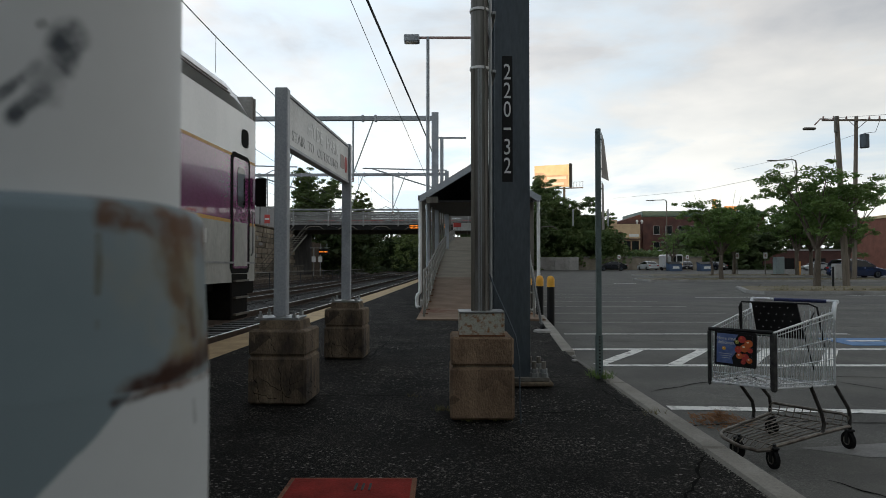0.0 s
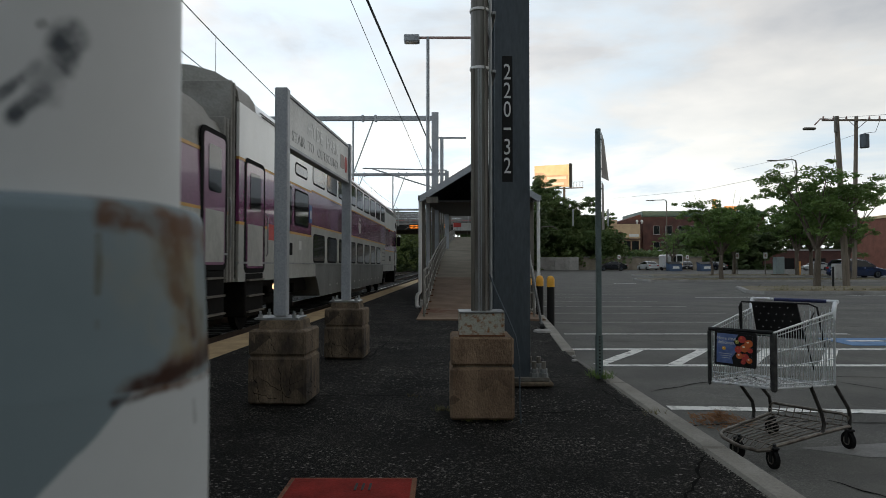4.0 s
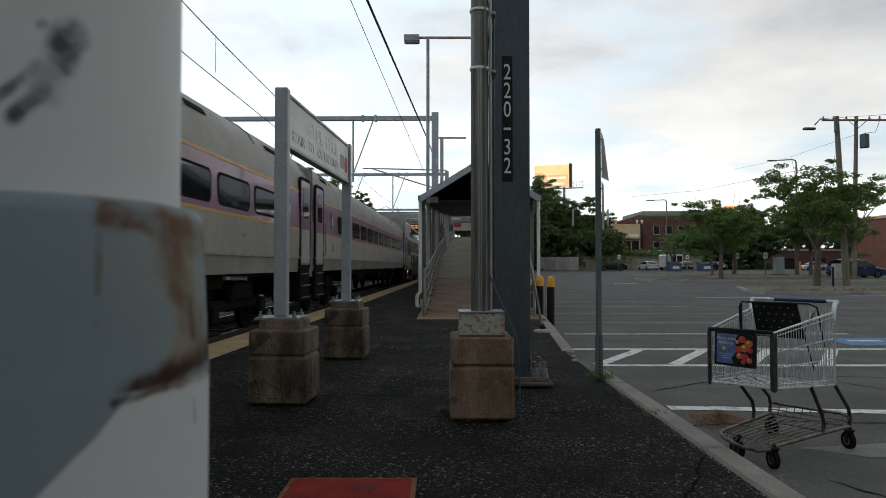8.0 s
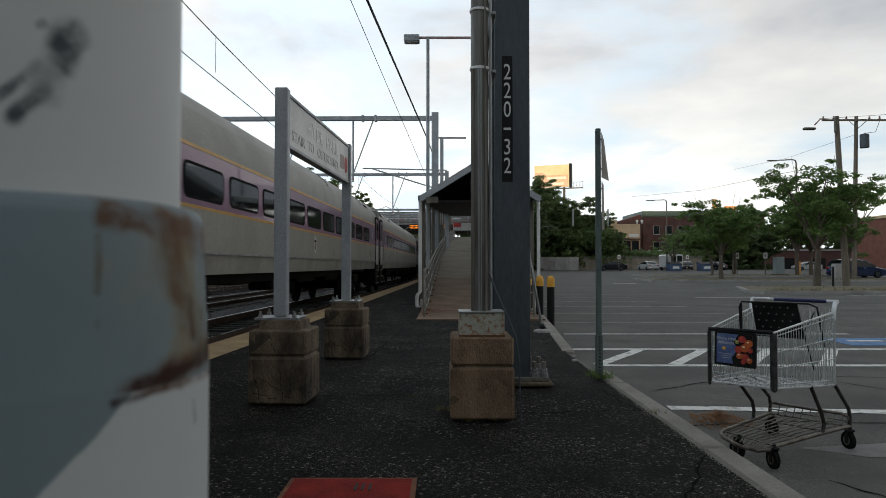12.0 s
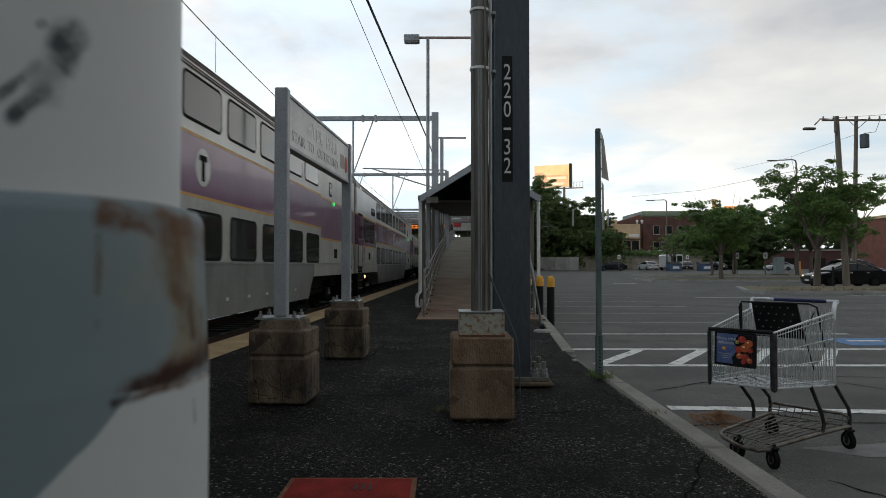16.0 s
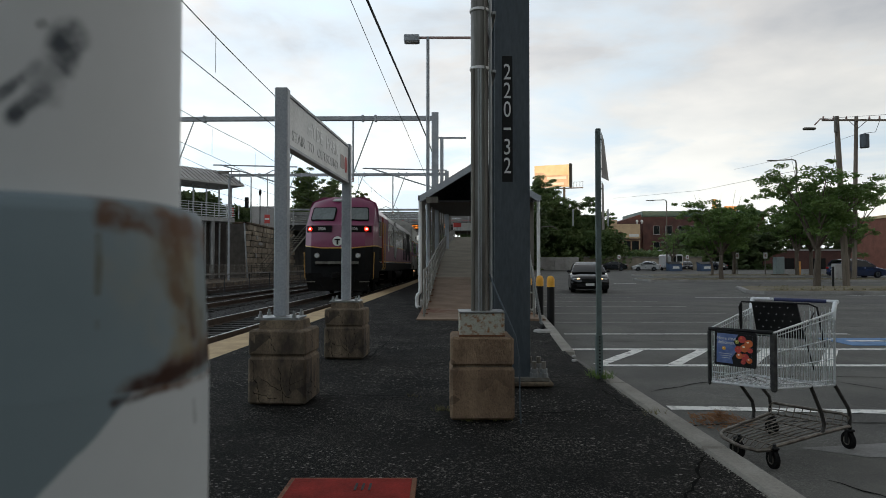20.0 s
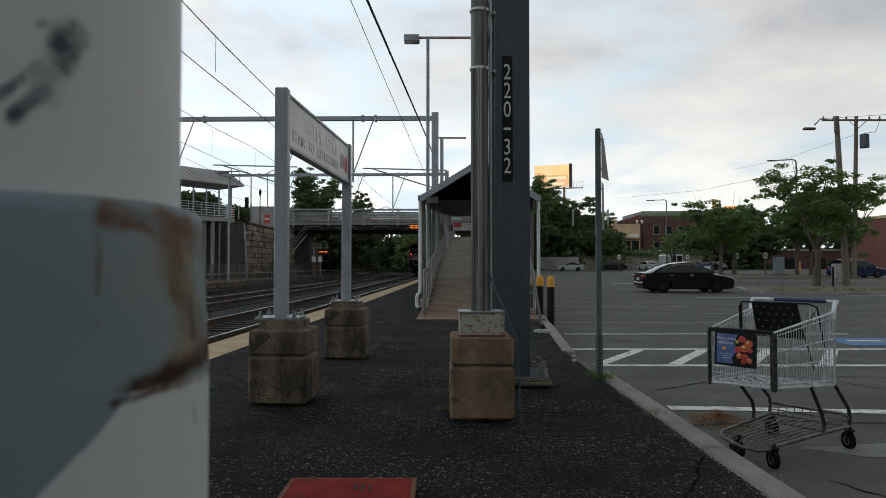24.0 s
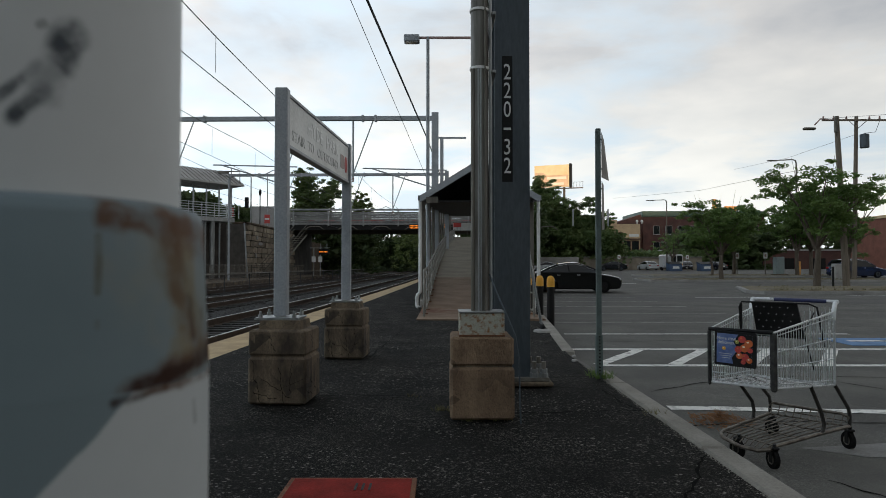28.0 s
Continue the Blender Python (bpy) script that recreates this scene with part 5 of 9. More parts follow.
def wires():
    rows = [(0.0, 6.26, 0.011, "messenger_wire"), (0.0, 5.12, 0.010, "contact_wire"), (-4.05, 6.6, 0.011, "messenger_wire"), (-4.05, 5.3, 0.010, "contact_wire"), (-8.3, 6.6, 0.011, "messenger_wire"), (-8.3, 5.3, 0.01, "contact_wire")]
    for off, z, r, name in rows:
        pts = []
        for s in np.linspace(-25, 100, 60):
            u = ((s - 4.4) % 20) / 20
            sag = -0.25 * 4 * u * (1 - u) if name == "messenger_wire" else 0
            x, y, _ = along(s, off)
            pts.append((x, y, z + sag))
        w = part(name, Geo().tube(pts, r, 5), WIREMAT)
        tagged(w, "thin dark overhead wire above the track", "wire", "overhead wires")
        if name == "messenger_wire":
            for s in np.arange(-12, 60, 4.4):
                x, y, _ = along(s + 1.2, off)
                part("dropper", Geo().cyl((x, y, z - 1.0 if off == 0 else z - 1.3), (x, y, z - 0.2), 0.006, n=4), WIREMAT, w)
    w = part("feeder_cable", Geo().tube([(-2.35, 0, 6.45), (-1.6, 11, 6.72), (-0.72, 24.4, 7.0), (0.1, 39.5, 7.05), (0.9, 60, 7.2)], 0.028, 6), WIREMAT)
    tagged(w, "thick black feeder cable between the masts", "wire", "overhead wires")
    w = part("span_wire", Geo().tube([(-2.9, 0, 7.5), (-2.05, 11.5, 7.0), (-1.15, 24.4, 6.1), (-0.5, 39, 5.9)], 0.009, 5), WIREMAT)
    tagged(w, "thin grey span wire above the platform", "wire", "overhead wires")


def bridge():
    b = thing("road_bridge", "grey road bridge with ribbed parapet across the tracks", "bridge")
    y0 = 65.0
    x0, x1 = -19.0, 9.0
    cx, ln = (x0 + x1) / 2, x1 - x0
    part("girder", Geo().box(cx, y0, 5.95, ln, 0.4, 0.9, 0.02), BLACK, b)
    part("deck", Geo().box(cx, y0 + 6, 5.75, ln, 12.0, 0.5), CONC_DARK, b)
    for i in range(6):
        part("parapet_plank", Geo().box(cx, y0 - 0.25, 6.25 + 0.27 * i, ln, 0.12, 0.24, 0.01), PARAPET, b)
    part("top_rail", Geo().box(cx, y0 - 0.3, 8.05, ln, 0.12, 0.1, 0.01), GALV, b)
    part("pipe_rail", Geo().cyl((x0, y0 - 0.6, 7.9), (x1, y0 - 0.6, 7.9), 0.07, n=8), GALV, b)
    for i in range(10):
        x = x0 + 0.6 + i * 4.3
        part("rail_post", Geo().box(x, y0 - 0.4, 7.0, 0.16, 0.14, 2.1), GALV, b)
    for i in range(8):
        x = x0 + 2.0 + i * 4.1
        part("conduit", Geo().tube([(x, y0 - 0.42, 5.5), (x + 0.6, y0 - 0.42, 5.9), (x + 1.8, y0 - 0.42, 5.9), (x + 2.4, y0 - 0.42, 5.5)], 0.06, 6), GALV_OLD, b)
    # thin service pipes that sag along the parapet between the posts
    for z, dip, k in ((7.45, 0.22, 4.3), (6.85, 0.3, 8.6)):
        pts = [(x0 + 0.6 + k * i / 4, y0 - 0.5, z - dip * (0.5 - 0.5 * math.cos(i * math.pi / 2))) for i in range(int(4 * (ln - 1) / k) + 1)]
        part("service_pipe", Geo().tube(pts, 0.035, 6), GALV, b)
    part("far_parapet", Geo().box(cx, y0 + 12, 6.9, ln, 0.3, 1.6), RED, b, "dull red far parapet")
    for x in (x0 - 0.6, 8.0):
        part("abutment", Geo().box(x, y0 + 6, 2.6, 2.0, 12.2, 6.2), ABUTMENT_SHADE, b)
    # moving-text display at the platform's far end and one on the ramp
    for x, y, z, w in ((-12.13, 53.5, 2.5, 1.05), (-3.15, 57.0, 5.3, 1.15), (0.2, 55.5, 5.3, 0.6)):
        d = thing("led_display", "hanging message display with amber lettering", "display", "displays")
        part("case", Geo().box(x, y, z, w, 0.2, 0.55, 0.02), BLACK, d)
        for r in ((0.5,) if x < -5 else (0, 1)):
            xx = x - w / 2 + 0.16
            while xx < x + w / 2 - 0.1:
                part("text_bar", Geo().box(xx, y - 0.105, z + 0.11 - 0.22 * r, 0.09, 0.01, 0.11), LED, d, "glowing amber characters")
                xx += 0.14
        part("hanger", Geo().box(x - w * 0.3, y, z + 0.55, 0.06, 0.06, 0.6).box(x + w * 0.3, y, z + 0.55, 0.06, 0.06, 0.6), GALV, d)
        if x < -5:
            part("bracket", Geo().box(x - 0.4, y, z + 0.4, 2.0, 0.08, 0.06), GALV, d)
            for dx in (-1.05, -0.39):
                part("post", Geo().cyl((x + dx, y + 0.2, 0), (x + dx, y + 0.2, z + 0.4), 0.05, n=8), GALV, d)
                part("notice", Geo().box(x + dx, y + 0.1, z - 0.75, 0.4, 0.03, 0.55), SIGNWHITE, d, "small white notice")


# the shade under the bridge is put into the abutments' near-black colour
ABUTMENT_SHADE = mat("sooty_concrete", (0.06, 0.055, 0.05), (0.03, 0.028, 0.026), rough=0.95, scale=0.7, fine=12, bump=0.3)
UNDERPOST = mat("dark_fence_steel", (0.05, 0.05, 0.052), (0.03, 0.03, 0.032), rough=0.7, scale=3, fine=30, bump=0.1)
FENCE_OFF = -6.2
PARAPET = mat("grey_parapet_planks", (0.251, 0.251, 0.243), (0.167, 0.167, 0.165), rough=0.7, scale=1.2, fine=20, bump=0.2, rand=0.12)
ramp(), canopy(), guy_wire(), lamp_mast(), portals(), wires(), bridge()


# ---- the other side of the tracks ----
def far_platform():
    p = thing("far_platform", "concrete platform across the tracks with a pale edge", "platform", kind="structure")
    part("slab", ribbon(-16.0, -10.15, -0.02, -0.02, -20, 64, 4, skirt=0.5, path=along), CONC_DARK, p, smooth=0)
    part("edge_strip", ribbon(-10.14, -9.9, 0.0, 0.0, -20, 64, 4, skirt=0.5, path=along), CONC_DARK, p, smooth=0)
    f = thing("platform_fence", "dark chain-link fence with rails behind the far platform", "fence")
    for z in (0.1, 0.5, 1.15):
        part("rail", Geo().tube([(*along(s, -13.4)[:2], z) for s in np.linspace(-10, 62, 24)], 0.03, 6), GALV_OLD, f)
    for s in np.arange(-10, 62, 2.6):
        x, y, _ = along(s, -13.4)
        part("post", Geo().cyl((x, y, -0.02), (x, y, 1.2), 0.035, n=6), GALV_OLD, f)
    g = Geo()
    for s in np.arange(10, 62, 0.09):
        xa, ya, _ = along(s, -13.42)
        g.cyl((xa, ya, 0.1), (xa, ya, 1.15), 0.008, n=3)
    tagged(part("mesh", g, GALV_OLD, f, smooth=0), kind="stuff")


# brick below the walkway deck, with the shade there put into its colour
UNDERDECK_SHADE = mat("sooty_brick", (0.05, 0.042, 0.036), (0.028, 0.024, 0.021), rough=0.95, scale=0.8, fine=10, bump=0.3)


def track_fence():
    f = thing("track_fence", "low dark chain-link fence standing between the tracks", "fence")
    off = FENCE_OFF
    part("top_rail", Geo().tube([(*along(s, off)[:2], 0.68) for s in np.linspace(6, 62, 24)], 0.024, 6), GALV_OLD, f)
    for k in range(18):
        x, y, _ = along(7.2 + 3.15 * k, off)
        part("post", Geo().cyl((x, y, -0.42), (x, y, 0.7), 0.033, n=6), UNDERPOST, f)
    g = Geo()
    for s in np.arange(6.0, 62.0, 0.11):
        xa, ya, _ = along(s, off)
        xb, yb, _ = along(s + 0.5, off)
        g.cyl((xa, ya, -0.3), (xb, yb, 0.66), 0.003, n=3)
        g.cyl((xb, yb, -0.3), (xa, ya, 0.66), 0.003, n=3)
    tagged(part("mesh", g, UNDERPOST, f, smooth=0), kind="stuff")


def stone_wall():
    w = thing("stone_retaining_wall", "retaining wall of rough granite blocks by the stair", "wall", kind="structure")
    rnd = random.Random(21)
    # it runs back beside the track; its rubble courses wander and its stones stand uneven
    xf, y0, y1 = -17.75, 47.5, 62.0
    part("core", Geo().box(xf - 1.1, (y0 + y1) / 2, 2.3, 1.9, y1 - y0, 5.1), MORTAR, w)
    z = -0.1
    while z < 4.85:
        h = rnd.uniform(0.38, 0.62)
        y = y0
        while y < y1:
            ln = rnd.uniform(0.7, 1.9)
            j = lambda: rnd.uniform(-0.07, 0.07)
            poly = [(y + 0.02 + abs(j()), z + 0.03 + abs(j()) * 0.7), (y + ln * 0.5, z + 0.03 + j() * 0.4), (y + ln - 0.04, z + 0.03 + abs(j())), (y + ln - 0.02 - abs(j()), z + h * 0.55), (y + ln - 0.06, z + h - 0.03 - abs(j())), (y + ln * 0.45, z + h - 0.02 + j() * 0.4), (y + 0.04 + abs(j()), z + h - 0.03 - abs(j())), (y + 0.03, z + h * 0.5)]
            part("stone", Geo().prism(poly, xf - 0.25, xf + rnd.uniform(-0.06, 0.08), "x"), STONE, w, smooth=0)
            y += ln
        z += h
    part("coping", Geo().box(xf - 0.6, (y0 + y1) / 2, z + 0.08, 1.5, y1 - y0, 0.16, 0.03), CONC_DARK, w)
    for y, z, a, b in ((50.9, 3.2, 1.1, 0.3), (50.0, 3.75, 0.5, 0.4), (49.7, 2.05, 0.4, 0.4)):
        part("pale_patch", Geo().prism([(y + a * u, z + b * v) for u, v in ((-0.5, -0.35), (0.1, -0.5), (0.5, -0.2), (0.42, 0.4), (-0.1, 0.5), (-0.45, 0.3))], xf + 0.04, xf + 0.095, "x"), CONC_GREY, w, "pale painted mark on the stones", smooth=0)
    part("drain_pipe", Geo().cyl((-17.75, 46.9, 4.9), (-17.45, 46.9, 0.0), 0.07, n=8), GALV, w, "galvanised drain pipe")
    # stair beside the wall
    st = thing("far_stair", "steel stair rising from the far platform", "stairs")
    for i in range(22):
        part("step", Geo().box(-16.8 + 0.125 * i, 50.2 + 0.1 * i, 0.15 + 0.18 * i, 1.2, 0.3, 0.05), GALV_OLD, st)
    for dx in (-0.6, 0.6):
        part("stringer", Geo().cyl((-16.8 + dx, 50.0, 0.1), (-14.05 + dx, 52.3, 4.1), 0.08, n=6), GALV_OLD, st)
        part("handrail", Geo().cyl((-16.8 + dx, 50.0, 1.1), (-14.05 + dx, 52.3, 5.1), 0.035, n=6), GALV_OLD, st)
        part("mid_rail", Geo().cyl((-16.8 + dx, 50.0, 0.7), (-14.05 + dx, 52.3, 4.7), 0.03, n=6), GALV_OLD, st)


STUCCOGREY = mat("weathered_render", (0.33, 0.32, 0.31), (0.25, 0.24, 0.235), rough=0.9, scale=0.6, fine=15, bump=0.2)


PALEROOF = mat("pale_metal_roof", (0.46, 0.46, 0.445), (0.30, 0.295, 0.28), rough=0.55, metal=0.2, scale=0.7, fine=30, bump=0.1)
WALKRAIL = mat("pale_walkway_rail", (0.62, 0.64, 0.65), (0.46, 0.48, 0.49), rough=0.5, scale=3, fine=40, bump=0.05)


def pavilion():
    """Raised walkway with railings under a metal canopy."""
    p = thing("raised_walkway", "raised station walkway with railings under a metal canopy", "station building", m=pose(-17.7, 46.5, 0, 0, 0, 54) @ pose(18.6, -45.0, 0))
    x0, x1, y0, y1 = -29.0, -18.6, 45.0, 47.0
    part("deck", Geo().box((x0 + x1) / 2, (y0 + y1) / 2, 4.95, x1 - x0, y1 - y0, 0.35, 0.02), GALV, p)
    g = Geo().prism([(y0 - 0.8, 7.8), (y0 - 0.8, 7.94), (y0 + 0.6, 8.75), (y1 - 0.4, 9.25), (y1 + 0.9, 9.3), (y1 + 0.9, 7.75)], x0, x1 + 0.35, "x")
    part("roof", g, PALEROOF, p, "pale weathered metal roof", smooth=0)
    for i in range(24):
        x = x0 + 0.3 + 0.44 * i
        part("roof_rib", Geo().tube([(x, y0 - 0.8, 7.96), (x, y0 + 0.6, 8.77), (x, y1 - 0.4, 9.27)], 0.03, 4), GALV_OLD, p)
    for i in range(9):
        x = x0 + 0.5 + 1.2 * i
        part("post", Geo().box(x, y0 + 0.1, 6.6, 0.1, 0.1, 3.1), GREYPAINT, p)
        part("railing_post", Geo().cyl((x + 0.7, y0, 5.1), (x + 0.7, y0, 6.3), 0.04, n=6), WALKRAIL, p)
    for k in range(6):
        part("railing", Geo().cyl((x0, y0 - 0.03, 5.25 + 0.2 * k), (x1, y0 - 0.03, 5.25 + 0.2 * k), 0.03, n=6), WALKRAIL, p)
        part("railing", Geo().cyl((x1, y0, 5.25 + 0.2 * k), (x1, y1, 5.25 + 0.2 * k), 0.03, n=6), WALKRAIL, p)
    for i in range(3):
        x = x0 + 1.3 + 2.2 * i
        part("column", Geo().box(x, y0 + 0.5, 2.4, 0.22, 0.22, 5.0), GREYPAINT, p)
    for x, r in ((-20.6, 0.21), (-19.9, 0.08), (-21.25, 0.08)):
        part("round_column", Geo().cyl((x, y0 + 0.3, -0.1), (x, y0 + 0.3, 4.8), r, n=12), GALV, p)
    part("back_wall", Geo().box((x0 + x1) / 2 + 0.3, y1 + 0.2, 2.4, x1 - x0 + 0.6, 0.3, 5.0), UNDERDECK_SHADE, p)
    part("lower_wall", Geo().box(x0 + 4, y0 + 1.2, 1.1, 6.5, 0.2, 2.4), CONC_DARK, p)
    # small lamp at the end of the roof
    l2 = thing("walkway_lamp", "small grey box lamp on a bent arm", "street lamp")
    part("arm", Geo().tube([(-17.2, 44.4, 8.1), (-17.2, 44.4, 9.05), (-19.0, 44.4, 9.1)], 0.05, 6), GALV_OLD, l2)
    part("lamp_head", Geo().box(-18.6, 44.4, 9.0, 0.9, 0.3, 0.18, 0.02), GALV_OLD, l2)
    # street furniture above the wall
    sg = thing("stop_notice", "red and white road sign on a grey post above the wall", "road sign")
    part("post", Geo().cyl((-18.3, 54.7, 3.8), (-18.3, 54.7, 10.6), 0.05, n=6), GALV, sg)
    part("plate", Geo().box(-18.3, 54.62, 5.95, 0.56, 0.03, 0.9), RED, sg)
    part("plate_bar", Geo().box(-18.3, 54.59, 5.95, 0.45, 0.02, 0.16), SIGNWHITE, sg)
    s2 = copy_thing(sg, pose(-3.9, 0.3, 0.75))
    lant = thing("street_lantern", "black lantern lamp on a thin post", "street lamp")
    part("post", Geo().cyl((-18.3, 52.5, 3.8), (-18.3, 52.5, 8.3), 0.05, n=6), BLACK, lant)
    part("lantern", Geo().lathe([(0.04, 0), (0.12, 0.1), (0.16, 0.4), (0.07, 0.55), (0.02, 0.7)], 8, (-18.3, 52.5, 8.1)), BLACK, lant)
    tl = thing("traffic_signal", "black traffic signal on a grey pole", "traffic light")
    part("pole", Geo().cyl((-18.0, 49.2, 4.7), (-18.0, 49.2, 9.4), 0.06, n=6), GALV, tl)
    part("housing", Geo().box(-18.4, 49.2, 7.0, 0.32, 0.3, 1.0, 0.03), BLACK, tl)
    w = part("street_wall", Geo().box(-18.8, 56, 5.95, 3.0, 0.4, 2.9), STUCCOGREY)
    st = part("street_bank", Geo().box(-40.0, 72, 2.0, 41.0, 37.0, 5.2), CONC_DARK)
    tagged(st, "raised street embankment behind the walkway", "embankment", kind="structure")
    tagged(w, "pale low building wall above the retaining wall", "wall", kind="structure")


def ridge():
    """Unseen wooded ridge, added behind the camera to keep the low sun off everything near."""
    g = Geo()
    rnd = random.Random(30)
    n = 90
    vs = []
    for i in range(n + 1):
        x = -260 + 560 * i / n
        h = 31.8 + 0.9 * math.sin(i * 0.9) + rnd.uniform(-0.8, 0.8)
        vs += [(x, -58, -1), (x, -62, h * 0.7), (x, -72, h), (x, -110, -1)]
    fs = [(4 * i + k, 4 * i + k + 1, 4 * i + k + 5, 4 * i + k + 4) for i in range(n) for k in range(3)]
    tagged(part("wooded_ridge", g.add(vs, fs), LEAF_DARK, smooth=60), "unseen ridge added behind the camera to block the low sun", "hill", kind="structure")
    g = Geo()
    vs = []
    n = 40
    for i in range(n + 1):
        x = -75 + 92 * i / n
        h = 7.2 + 1.5 * math.sin(i * 0.7) + rnd.uniform(-1, 1)
        vs += [(x, 126, -0.6), (x, 130, h), (x, 140, h + 1), (x, 160, -0.6)]
    fs = [(4 * i + k, 4 * i + k + 1, 4 * i + k + 5, 4 * i + k + 4) for i in range(n) for k in range(3)]
    tagged(part("cutting_bank", g.add(vs, fs), LEAF_DARK, smooth=60), "overgrown bank of the railway cutting", "embankment", kind="structure")


far_platform(), track_fence(), stone_wall(), pavilion(), ridge()


# ---- the train ----
HALF = 1.55


def window_meshes(w, h, r=0.09):
    fr = Geo().prism(rounded(w + 0.09, h + 0.09, r + 0.03), -0.012, 0.004, "x").mesh("window_gasket", RUBBER, 30)
    pn = Geo().prism(rounded(w, h, r), -0.010, 0.008, "x").mesh("pane", PANE, 30)
    return fr, pn


def put_window(meshes, y, z, parent, x=HALF, name="window", both=True):
    for sg in ((1, -1) if both else (1,)):
        m = pose(sg * x, y, z, 0, 0, 0 if sg > 0 else 180)
        f = part(name, meshes[0], None, parent, m=m)
        part("pane", meshes[1], None, f)


def band(poly_half, y0, y1, material, name, parent, label=""):
    """A length of the body with a mirrored cross-section."""
    poly = poly_half + [(-x, z) for x, z in reversed(poly_half)]
    return part(name, Geo().prism(poly, y0, y1, "y"), material, parent, label)


WHEEL = None


def trucks(car, ys, wheel_r=0.43):
    global WHEEL
    if WHEEL is None:
        WHEEL = (Geo().prism([(wheel_r * math.cos(a), wheel_r * math.sin(a)) for a in np.linspace(0, 2 * math.pi, 21)[:-1]], -0.065, 0.065, "x").mesh("tyre", UNDER),
                 Geo().prism([(0.3 * math.cos(a), 0.3 * math.sin(a)) for a in np.linspace(0, 2 * math.pi, 17)[:-1]], -0.075, 0.075, "x").mesh("wheel_disc", UNDER))
    for yc in ys:
        t = part("truck", Geo().box(0.98, yc, 0.56, 0.16, 2.9, 0.2, 0.04).box(-0.98, yc, 0.56, 0.16, 2.9, 0.2, 0.04).box(0, yc, 0.55, 2.0, 0.4, 0.25, 0.03)
                 .box(1.05, yc, 0.8, 0.22, 1.0, 0.3, 0.03).box(-1.05, yc, 0.8, 0.22, 1.0, 0.3, 0.03), UNDER, car)
        for dy in (-1.27, 1.27):
            for sx in (-0.755, 0.755):
                w = part("wheel", WHEEL[0], None, t, m=pose(sx, yc + dy, 0.43))
                part("wheel_disc", WHEEL[1], None, t, m=pose(sx, yc + dy, 0.43))
            part("axle_box", Geo().box(1.05, yc + dy, 0.45, 0.2, 0.34, 0.34, 0.04), UNDER, t)
            part("axle_box", Geo().box(-1.05, yc + dy, 0.45, 0.2, 0.34, 0.34, 0.04), UNDER, t)
        for dy in (-0.5, 0.5):
            part("spring", Geo().lathe([(0.12, 0), (0.12, 0.28)], 10, (1.06, yc + dy, 0.62)), UNDER, t)
        part("bolster", Geo().box(0, yc, 0.72, 1.7, 2.6, 0.5, 0.05), UNDER, t)


def coach_door(car, y, z0, z1, leaf, w=0.86, win=(0.5, 0.62)):
    """A recessed side door with a tall pane, on both sides."""
    h = z1 - z0
    zc = (z0 + z1) / 2
    for sg in (1, -1):
        m = pose(sg * HALF, y, zc, 0, 0, 0 if sg > 0 else 180)
        fr = part("door_frame", Geo().prism(rounded(w + 0.2, h + 0.16, 0.14), -0.03, 0.006, "x"), RUBBER, car, m=m)
        d = part("door", Geo().prism(rounded(w, h, 0.08), -0.03, 0.011, "x"), leaf, car, m=m)
        part("pane", Geo().prism(rounded(win[0], h * 0.36, 0.08), -0.01, 0.017, "x"), PANE, d, m=pose(0, 0, h * 0.24))
        part("grab_rail", Geo().tube([(0.02, w / 2 + 0.14, -h * 0.38), (0.05, w / 2 + 0.14, -h * 0.35), (0.05, w / 2 + 0.14, h * 0.02), (0.02, w / 2 + 0.14, h * 0.05)], 0.014, 6), GALV, d)
        part("lower_door", Geo().box(0.012, 0, -h * 0.28, 0.006, w - 0.1, h * 0.4, 0.002), STAINLESS, d)
        st = part("step_well", Geo().box(sg * (HALF - 0.25), y, z0 - 0.45, 0.5, w + 0.05, 0.75, 0.02), UNDER, car)
        for k in range(3):
            part("step", Geo().box(sg * (HALF - 0.06), y, z0 - 0.2 - 0.27 * k, 0.22, w - 0.1, 0.03), GALV_OLD, st)


def underfloor(car, y0, y1, z0, z1, seed):
    rnd = random.Random(seed)
    y = y0
    while y < y1:
        ln = rnd.uniform(0.7, 2.2)
        h = rnd.uniform(0.2, 0.42)
        for sg in (1, -1):
            part("equipment_box", Geo().box(sg * 0.98, y + ln / 2, z1 - h / 2, 0.5, ln - 0.12, h, 0.03), UNDER, car)
        y += ln + rnd.uniform(0.4, 1.6)
    part("underframe", Geo().box(0, (y0 + y1) / 2, z1 - 0.08, 2.5, y1 - y0, 0.16), UNDER, car)


def access_sign(car, y, z):
    for sg in (1, -1):
        p = part("access_plate", Geo().box(sg * (HALF + 0.006), y, z, 0.008, 0.26, 0.42), BLUESIGN, car, "blue accessibility plate")
        part("plate_mark", Geo().box(sg * (HALF + 0.011), y, z - 0.02, 0.004, 0.12, 0.2), SIGNWHITE, p)
    

BELLOWS = mat("grey_gangway_cover", (0.30, 0.29, 0.27), (0.2, 0.19, 0.175), rough=0.8, scale=2, fine=30, bump=0.1)


def bellows(car, y, top, w=1.5):
    for k in range(4):
        part("bellows", Geo().box(0, y + 0.07 * k, (top + 1.0) / 2, 2 * w - 0.08 * (k % 2), 0.06, top - 1.0, 0.01), BELLOWS, car)


